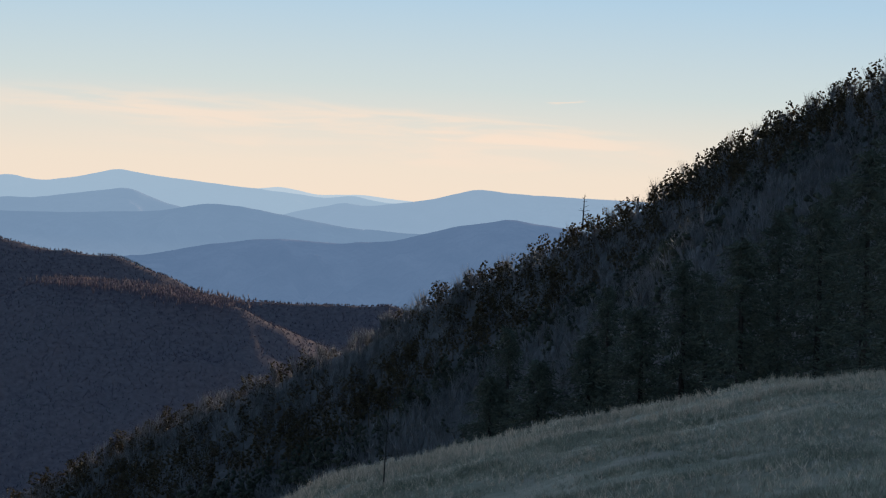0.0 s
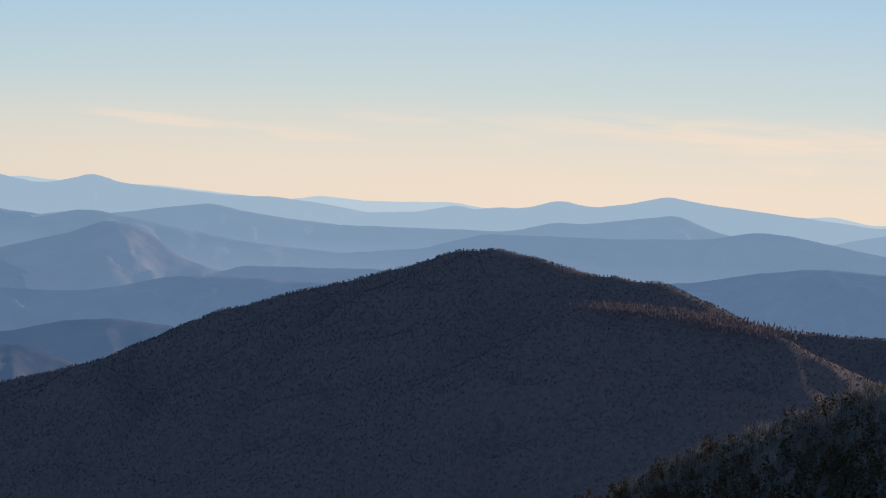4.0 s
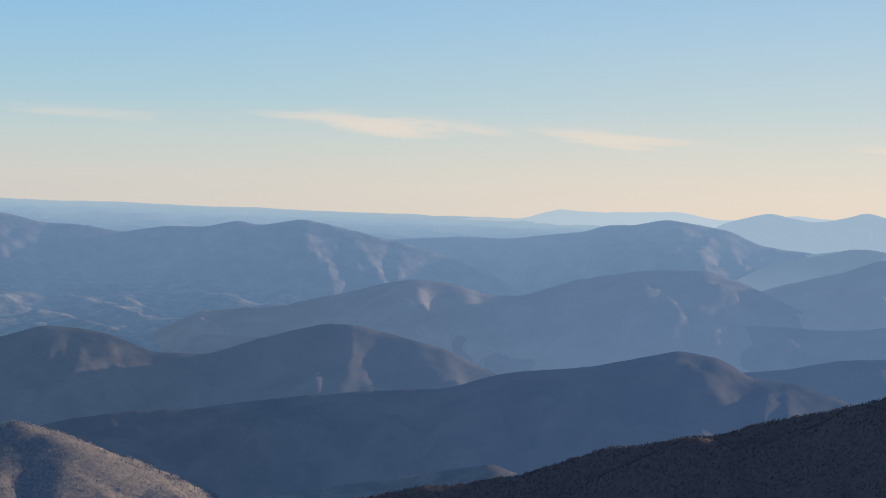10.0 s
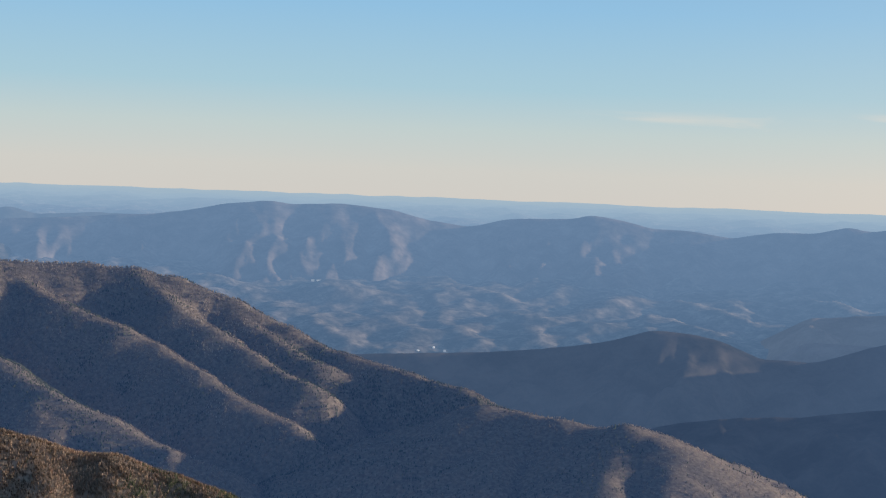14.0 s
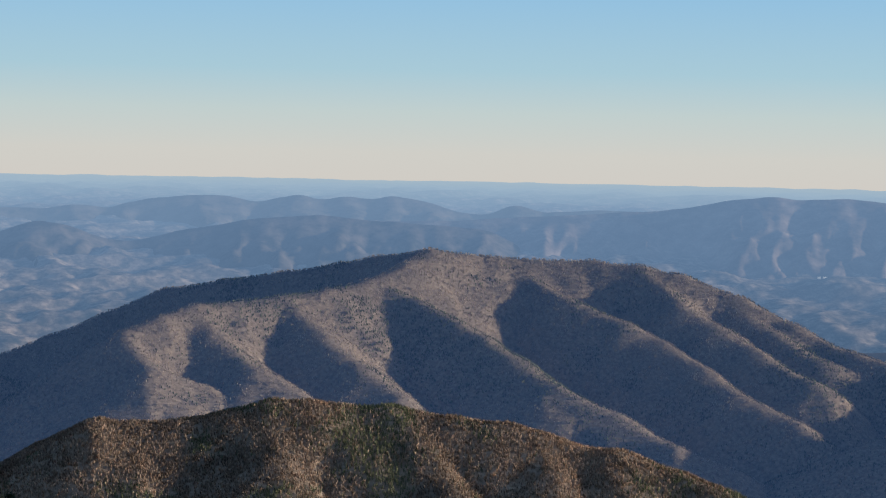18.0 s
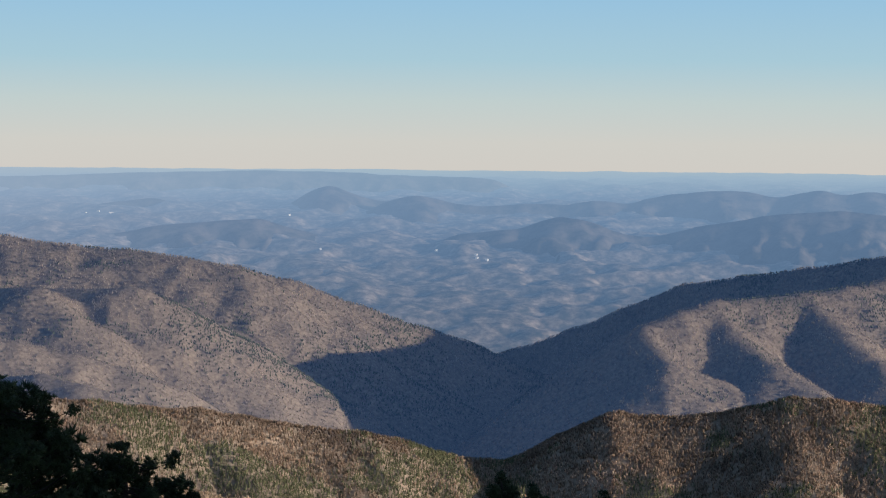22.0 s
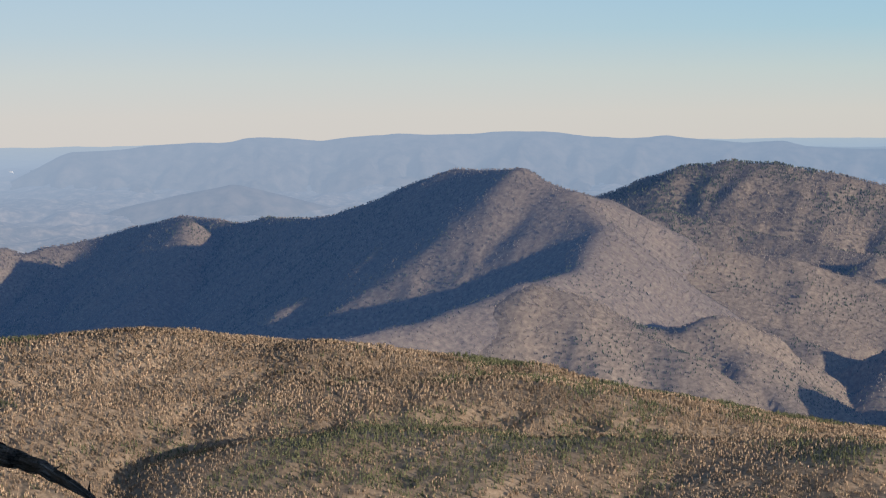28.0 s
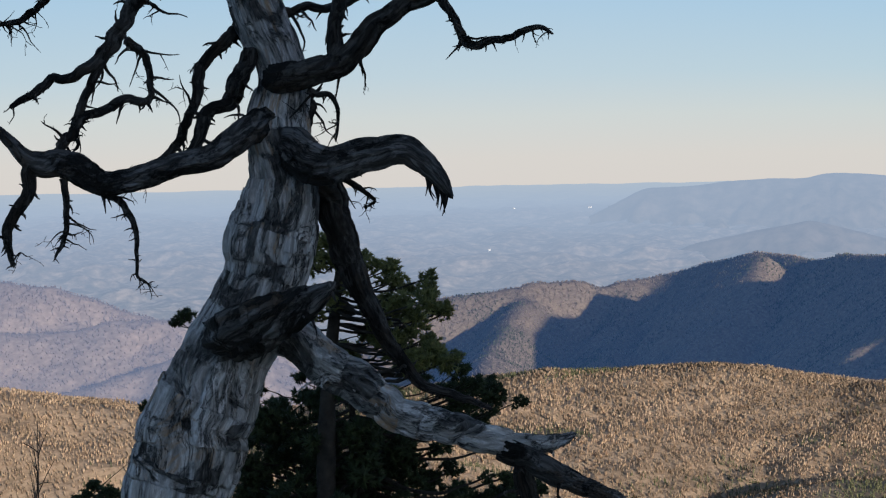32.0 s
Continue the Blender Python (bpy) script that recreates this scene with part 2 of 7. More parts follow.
def painted_haze(name, air, fac, stops, scale, near=None, low=None, valley=0.0, through=0.0, island=0.0):
    """Far land with its haze painted in: land colour mixed with a plain emission of air colour.
    near: radii between which the veil grows from the first to the second value of fac."""
    m, N, L, B, O = nodes_of(name)
    geo = N.new("ShaderNodeNewGeometry")
    n1 = noise_node(N, L, scale, 6, 0.62, geo.outputs["Position"])
    r = ramp_node(N, stops)
    L.new(n1.outputs["Fac"], r.inputs[0])
    land = r.outputs[0]
    if island:
        hs, iv = N.new("ShaderNodeHueSaturation"), N.new("ShaderNodeMapRange")
        iv.inputs["To Min"].default_value, iv.inputs["To Max"].default_value = 1 - island, 1 + island
        L.new(geo.outputs["Random Per Island"], iv.inputs["Value"])
        L.new(iv.outputs[0], hs.inputs["Value"])
        L.new(land, hs.inputs["Color"])
        land = hs.outputs[0]
    L.new(land, B.inputs["Base Color"])
    B.inputs["Roughness"].default_value = 1.0
    B.inputs["Specular IOR Level"].default_value = 0.0
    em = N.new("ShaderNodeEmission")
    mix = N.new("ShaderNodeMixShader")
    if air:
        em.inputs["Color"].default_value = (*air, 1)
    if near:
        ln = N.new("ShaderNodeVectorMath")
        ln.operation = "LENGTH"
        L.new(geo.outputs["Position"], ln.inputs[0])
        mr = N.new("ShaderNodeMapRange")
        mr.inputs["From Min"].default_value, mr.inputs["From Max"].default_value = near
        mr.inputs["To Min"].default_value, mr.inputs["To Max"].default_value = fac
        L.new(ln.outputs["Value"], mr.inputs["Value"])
        # towards the north-east the haze painted over the plain is paler
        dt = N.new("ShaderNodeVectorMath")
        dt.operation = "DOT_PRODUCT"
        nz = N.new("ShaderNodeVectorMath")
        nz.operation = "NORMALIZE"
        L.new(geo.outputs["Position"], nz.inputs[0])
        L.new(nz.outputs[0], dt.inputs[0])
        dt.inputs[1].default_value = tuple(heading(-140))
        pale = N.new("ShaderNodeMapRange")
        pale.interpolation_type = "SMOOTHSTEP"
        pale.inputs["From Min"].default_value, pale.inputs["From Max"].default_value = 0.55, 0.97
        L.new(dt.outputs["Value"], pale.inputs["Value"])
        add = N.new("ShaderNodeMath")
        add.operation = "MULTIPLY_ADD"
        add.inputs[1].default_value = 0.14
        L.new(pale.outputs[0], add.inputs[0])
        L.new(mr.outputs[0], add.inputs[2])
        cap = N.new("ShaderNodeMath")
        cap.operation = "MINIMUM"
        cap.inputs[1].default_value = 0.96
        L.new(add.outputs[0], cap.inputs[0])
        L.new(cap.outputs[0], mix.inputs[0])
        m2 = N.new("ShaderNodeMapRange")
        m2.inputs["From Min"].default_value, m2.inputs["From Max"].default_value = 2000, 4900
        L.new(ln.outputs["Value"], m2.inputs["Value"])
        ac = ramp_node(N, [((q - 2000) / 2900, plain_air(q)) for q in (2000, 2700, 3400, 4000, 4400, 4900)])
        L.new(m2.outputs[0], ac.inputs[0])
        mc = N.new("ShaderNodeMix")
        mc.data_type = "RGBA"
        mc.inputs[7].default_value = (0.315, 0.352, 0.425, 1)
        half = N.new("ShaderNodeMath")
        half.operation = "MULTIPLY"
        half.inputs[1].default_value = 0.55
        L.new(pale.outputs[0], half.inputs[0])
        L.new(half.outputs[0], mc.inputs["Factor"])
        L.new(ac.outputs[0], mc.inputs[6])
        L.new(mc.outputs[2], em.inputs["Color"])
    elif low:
        # the glow painted for haze is stronger low in the valleys
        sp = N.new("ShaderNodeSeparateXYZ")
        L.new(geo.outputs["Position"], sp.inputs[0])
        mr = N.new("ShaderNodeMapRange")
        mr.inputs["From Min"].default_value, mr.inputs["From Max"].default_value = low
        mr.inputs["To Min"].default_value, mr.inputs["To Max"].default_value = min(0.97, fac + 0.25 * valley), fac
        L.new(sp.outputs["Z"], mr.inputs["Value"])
        # away from the sun's side the painted haze is weaker
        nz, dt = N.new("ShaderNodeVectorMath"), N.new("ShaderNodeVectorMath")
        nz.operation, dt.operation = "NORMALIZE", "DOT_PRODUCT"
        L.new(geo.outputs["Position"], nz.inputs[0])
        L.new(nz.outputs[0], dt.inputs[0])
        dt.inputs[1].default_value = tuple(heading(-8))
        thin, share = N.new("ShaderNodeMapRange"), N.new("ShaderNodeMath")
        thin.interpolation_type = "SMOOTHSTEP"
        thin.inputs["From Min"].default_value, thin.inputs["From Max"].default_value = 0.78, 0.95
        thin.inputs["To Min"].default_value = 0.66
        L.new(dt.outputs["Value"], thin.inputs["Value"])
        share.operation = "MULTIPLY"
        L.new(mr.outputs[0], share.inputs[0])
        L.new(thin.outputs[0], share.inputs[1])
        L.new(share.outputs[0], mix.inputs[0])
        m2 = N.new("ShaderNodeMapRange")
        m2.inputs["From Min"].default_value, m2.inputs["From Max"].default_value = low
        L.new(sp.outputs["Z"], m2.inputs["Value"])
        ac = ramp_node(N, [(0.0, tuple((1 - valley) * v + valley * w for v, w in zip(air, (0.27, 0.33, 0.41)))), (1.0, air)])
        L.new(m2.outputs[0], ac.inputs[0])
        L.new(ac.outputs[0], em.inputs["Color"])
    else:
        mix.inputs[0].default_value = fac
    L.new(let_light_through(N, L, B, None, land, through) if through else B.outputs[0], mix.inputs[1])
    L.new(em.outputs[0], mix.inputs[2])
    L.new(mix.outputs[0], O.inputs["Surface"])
    return m


M_LITTER = surface("leaf_litter", [(0.3, (0.20, 0.155, 0.12)), (0.5, (0.325, 0.256, 0.198)), (0.7, (0.45, 0.362, 0.285))], 0.35, coarse=0.012)
M_DRYLITTER = surface("dry_oak_litter", [(0.3, (0.205, 0.152, 0.107)), (0.5, (0.33, 0.248, 0.176)), (0.7, (0.445, 0.342, 0.25))], 0.35, coarse=0.012)
M_DRYTWIGS = surface("dry_oak_twigs", [(0.3, (0.295, 0.22, 0.156)), (0.5, (0.44, 0.334, 0.24)), (0.72, (0.565, 0.44, 0.327))], 0.05, coarse=0.008, island=0.25, through=0.4)
M_OLIVE = surface("olive_pine_needles", [(0.3, (0.075, 0.083, 0.045)), (0.7, (0.15, 0.152, 0.082))], 0.3, island=0.35)
# leaf litter in a darker tone, for the near hillside
M_DARKFLOOR = surface("dark_forest_floor", [(0.3, (0.10, 0.092, 0.086)), (0.7, (0.20, 0.18, 0.168))], 0.3, coarse=0.03)
M_TWIGS = surface("bare_twigs", [(0.3, (0.29, 0.218, 0.166)), (0.5, (0.44, 0.338, 0.264)), (0.72, (0.58, 0.46, 0.37))], 0.05, coarse=0.008, island=0.4, through=0.6)
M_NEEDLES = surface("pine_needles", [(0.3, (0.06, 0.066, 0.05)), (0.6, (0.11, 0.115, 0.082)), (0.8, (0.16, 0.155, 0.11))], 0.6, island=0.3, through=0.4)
# browner, lighter copy of the pine needles, with the crest's backlight painted in
M_CRESTPINE = surface("backlight_painted_needles", [(0.3, (0.11, 0.085, 0.052)), (0.6, (0.18, 0.14, 0.085)), (0.8, (0.24, 0.185, 0.115))], 0.6, island=0.3, through=0.65)
M_DARKWOOD = surface("shaded_bark", [(0.3, (0.045, 0.036, 0.03)), (0.7, (0.10, 0.085, 0.07))], 3.0, island=0.25)
M_GREYTWIG = surface("grey_twigs", [(0.3, (0.16, 0.152, 0.147)), (0.7, (0.38, 0.36, 0.345))], 0.4, island=0.3, through=0.4)
M_GRASS = surface("dry_turf", [(0.25, (0.169, 0.166, 0.108)), (0.5, (0.299, 0.267, 0.189)), (0.75, (0.468, 0.377, 0.284))], 1.6, coarse=0.45, bump=0.5, bump_scale=9)

# ---- numbers for the land ----
RANGES = {
    "pale_range": (4800, [(-38.8, -1.25), (-36.5, -1.09), (-35.2, -0.81), (-34.0, -0.86), (-32.8, -0.50), (-31.9, -0.55), (-30.3, -0.50), (-29.2, -0.42), (-27.9, -0.64), (-26.7, -0.57), (-25.7, -0.39), (-24.6, -0.47), (-23.6, -0.52), (-21.7, -0.46), (-20.5, -0.53), (-19.0, -0.63), (-17.5, -0.66), (-16.6, -0.50), (-15.3, -0.58), (-13.3, -0.52), (-12.6, -0.46), (-11.7, -0.60), (-9.1, -0.75), (-3.9, -0.50), (-1.5, -0.32), (-1.0, -0.25), (-0.6, -0.34), (0.1, -0.46), (1.4, -0.41), (2.8, -0.54), (4.2, -0.56), (9.4, -0.49), (16.2, -0.39)]),
    "dome_range": (4300, [(-28.4, -1.05), (-27.7, -0.67), (-26.4, -0.34), (-25.1, -0.59), (-24.5, -0.48), (-23.5, -0.21), (-22.6, -0.45), (-21.5, -0.52), (-19.5, -0.64), (-18.1, -0.62), (-16.7, -0.71), (-15.3, -0.93), (-13.9, -0.87), (-12.4, -0.56), (-11.9, -0.67), (-11.2, -0.54), (-10.5, -0.57), (-9.3, -0.24), (-8.2, -0.39), (-7.2, -0.24), (-6.0, 0.07), (-4.8, -0.11), (-2.7, -0.29), (-1.3, -0.40), (-0.5, -0.48), (0.4, -0.56), (1.2, -0.42), (1.8, -0.59), (3.5, -0.70), (6.0, -0.88)]),
    "long_range": (3720, [(-38.8, -1.56), (-37.9, -1.65), (-35.7, -1.47), (-34.3, -1.47), (-31.9, -1.14), (-31.3, -0.91), (-30.5, -0.89), (-29.4, -0.67), (-28.4, -0.82), (-27.5, -0.96), (-26.7, -1.35), (-24.9, -1.53)]),
    "west_peak_range": (4000, [(-3.0, -1.46), (-1.3, -1.21), (-0.6, -1.01), (0.9, -0.66), (1.6, -0.75), (3.5, -0.47), (4.9, -0.08), (6.6, -0.19), (9.2, -0.21), (12.8, -0.33)]),
    "shoulder_range": (3700, [(-27.5, -1.91), (-26.6, -1.78), (-24.1, -1.37), (-23.0, -1.40), (-21.5, -1.15), (-19.9, -0.91), (-18.9, -1.10), (-17.4, -1.27), (-16.2, -1.36), (-15.1, -1.35), (-13.2, -1.32), (-10.8, -1.28), (-9.4, -0.93), (-8.4, -0.92), (-7.3, -0.73), (-5.7, -0.49), (-4.4, -0.95), (-3.3, -1.21), (-2.3, -1.43)]),
    "soft_range": (3400, [(-26.2, -1.80), (-25.2, -1.63), (-23.7, -1.28), (-22.9, -1.39), (-21.1, -1.68), (-18.6, -2.06), (-15.9, -2.23), (-13.5, -1.96), (-11.5, -1.39), (-9.7, -1.36), (-7.2, -1.31), (-4.7, -1.17), (-3.2, -0.86), (-2.0, -0.95), (-0.6, -1.18), (0.8, -1.41), (2.5, -1.51), (4.3, -1.57)]),
    "spur_range": (2900, [(-43.7, -4.06), (-41.2, -3.82), (-39.2, -3.33), (-37.8, -2.94), (-37.2, -2.84), (-36.2, -2.88), (-34.9, -3.21), (-33.8, -3.21), (-32.1, -2.62), (-30.1, -2.26), (-28.2, -2.17), (-27.0, -2.54), (-26.1, -2.93), (-24.5, -3.63), (-23.4, -3.84)]),
    "spur_range_east": (3050, [(-27.0, -2.89), (-25.9, -2.49), (-24.2, -2.05), (-23.0, -1.57), (-21.8, -1.84), (-20.7, -2.65), (-19.5, -3.01), (-19.0, -2.78), (-15.9, -2.70), (-12.5, -2.59)]),
    "low_blue_ridge": (2750, [(-43.7, -4.77), (-40.3, -4.82), (-36.9, -4.51), (-34.2, -4.53), (-30.7, -4.31), (-28.3, -3.91), (-26.6, -3.77), (-24.0, -3.79), (-22.6, -3.58), (-20.9, -3.18), (-18.5, -3.13), (-16.8, -3.18), (-15.0, -3.17), (-9.0, -2.88), (-5.0, -2.50), (-3.3, -2.13), (-1.4, -1.87), (0.8, -1.93), (2.5, -1.77), (4.3, -1.27), (6.0, -0.95), (7.4, -1.13), (8.8, -1.27), (12.9, -1.33)]),
    "tucked_ridge": (2400, [(-28.2, -5.58), (-27.2, -5.22), (-25.6, -5.03), (-24.3, -4.70), (-22.6, -4.54), (-20.8, -4.72), (-18.8, -5.16)]),
    "round_hill_ridge": (2450, [(-58.1, -5.79), (-57.3, -5.72), (-53.8, -5.56), (-51.2, -5.30), (-49.6, -5.03), (-48.3, -4.62), (-47.0, -4.73), (-46.2, -4.88), (-45.1, -5.35), (-43.4, -5.38), (-42.1, -4.94), (-41.1, -4.63), (-39.8, -4.31), (-38.8, -4.34), (-37.4, -4.64), (-36.1, -4.94), (-34.8, -5.50), (-33.1, -6.30)]),
    "valley_ridge": (2200, [(-51.2, -8.80), (-48.8, -7.84), (-47.8, -7.48), (-45.9, -7.19), (-43.6, -7.02), (-41.1, -6.62), (-38.6, -6.34), (-36.0, -6.15), (-34.8, -5.76), (-34.1, -5.57), (-31.7, -5.30), (-30.5, -5.03), (-28.9, -4.64), (-27.7, -4.82), (-26.8, -5.34), (-25.1, -5.52), (-23.7, -5.96), (-21.3, -6.50)]),
    "lit_knoll": (1850, [(-43.5, -9.93), (-41.8, -9.62), (-40.2, -9.39), (-38.5, -9.11), (-36.4, -8.73), (-34.4, -8.39), (-33.5, -8.72), (-32.6, -9.24)]),
    "broad_mountain": (3450, [(-77.2, -2.40), (-74.6, -1.99), (-73.9, -2.08), (-72.2, -2.12), (-70.0, -2.07), (-67.8, -1.90), (-66.2, -1.82), (-64.8, -1.70), (-63.6, -1.63), (-62.8, -1.53), (-61.5, -1.24), (-60.2, -1.12), (-59.5, -1.21), (-58.1, -1.13), (-56.4, -1.28), (-55.3, -1.55), (-54.1, -1.72), (-52.9, -1.43), (-52.2, -1.39), (-51.0, -1.35), (-50.3, -1.20), (-49.4, -1.34), (-48.5, -1.55), (-47.3, -1.58), (-46.1, -1.74), (-44.8, -1.51), (-43.6, -1.50), (-42.6, -1.25), (-41.9, -1.39), (-40.6, -1.15), (-39.6, -1.33), (-38.8, -1.50), (-37.4, -1.78), (-36.0, -2.15), (-34.6, -2.7)]),
    "knob_hills": (3750, [(-87.8, -1.79), (-87.0, -1.63), (-85.8, -1.87), (-84.8, -1.97), (-83.4, -1.85), (-82.4, -1.90), (-81.4, -1.73), (-80.5, -1.86), (-79.5, -1.57), (-77.7, -1.39), (-76.7, -1.43), (-76.0, -1.61), (-74.7, -1.33), (-74.0, -1.53), (-73.3, -1.38), (-72.4, -1.47), (-71.9, -1.33), (-70.8, -1.48), (-69.8, -1.81), (-68.9, -1.88), (-68.1, -1.51), (-67.2, -1.77), (-65.5, -1.65), (-63.8, -1.70)]),
    "plain_hills": (3350, [(-85.8, -2.83), (-83.8, -2.64), (-82.6, -2.22), (-81.6, -2.40), (-80.7, -2.74), (-79.7, -2.85), (-78.3, -2.49), (-76.9, -2.27), (-76.2, -2.12), (-74.1, -1.97), (-72.4, -2.11), (-70.7, -2.21), (-68.9, -2.32)]),
    "far_low_hills": (4250, [(-105.1, -1.10), (-102.7, -1.15), (-101.5, -1.02), (-100.5, -1.14), (-98.4, -1.10), (-96.7, -1.04), (-94.6, -0.97), (-92.9, -0.93), (-91.5, -0.91), (-88.9, -0.95), (-87.7, -1.03), (-84.6, -1.10)]),
    "plain_knob": (3850, [(-91.9, -2.21), (-91.0, -2.03), (-90.1, -1.46), (-89.6, -1.33), (-88.7, -1.68), (-87.9, -1.85), (-87.0, -1.62), (-86.5, -1.87), (-85.5, -2.12)]),
    "plain_knob_b": (3850, [(-98.4, -2.22), (-97.0, -2.00), (-95.7, -1.84), (-95.0, -1.75), (-94.3, -1.91), (-92.9, -2.16)]),
    "plain_knob_c": (3400, [(-96.4, -2.91), (-95.0, -2.62), (-93.2, -2.46), (-91.7, -2.37), (-91.2, -2.57), (-89.8, -2.90)]),
    "blue_range": (3900, [(-127.3, -1.03), (-125.8, -0.97), (-124.7, -0.85), (-123.5, -0.77), (-122.5, -0.80), (-121.8, -0.64), (-120.6, -0.68), (-119.7, -0.78), (-118.9, -0.69), (-117.3, -0.59), (-116.1, -0.62), (-115.0, -0.62), (-114.4, -0.56), (-112.6, -0.57), (-111.3, -0.75), (-109.9, -0.82), (-109.1, -0.73), (-108.0, -0.86), (-106.7, -0.99), (-105.6, -0.92), (-104.8, -1.13), (-102.2, -1.22)]),
    "plain_knob_d": (3400, [(-125.8, -2.72), (-124.8, -2.54), (-123.6, -2.30), (-122.3, -2.05), (-121.0, -2.38), (-119.2, -2.85)]),
    "dark_hill": (1900, [(-43.5, -10.08), (-40.1, -9.99), (-36.7, -9.36), (-34.2, -9.00), (-32.6, -8.73), (-30.6, -7.88), (-28.1, -7.39), (-26.4, -6.96), (-25.9, -6.71), (-23.5, -6.19), (-21.8, -5.44), (-19.3, -4.29), (-16.9, -3.57), (-14.2, -2.81), (-12.1, -2.12), (-11.3, -1.99), (-10.2, -2.15), (-9.0, -2.43), (-7.4, -2.66), (-5.9, -2.74), (-4.5, -3.27), (-2.9, -3.94), (-1.7, -4.03), (-1.2, -4.02), (0.3, -3.97), (0.9, -4.01), (2.3, -3.95), (6.2, -4.73), (9.7, -5.58)]),
    "near_hill": (800, [(-11.5, -12.34), (-8.4, -10.06), (-6.1, -8.82), (-4.6, -7.97), (-2.4, -6.93), (-0.7, -6.18), (0.4, -5.57), (1.6, -5.10), (2.6, -4.40), (3.8, -3.60), (5.2, -3.07), (7.1, -2.15), (8.9, -1.19), (9.8, -0.60), (11.1, 0.29), (12.7, 1.42), (14.4, 2.43), (15.7, 3.10), (17.0, 3.64)]),
}
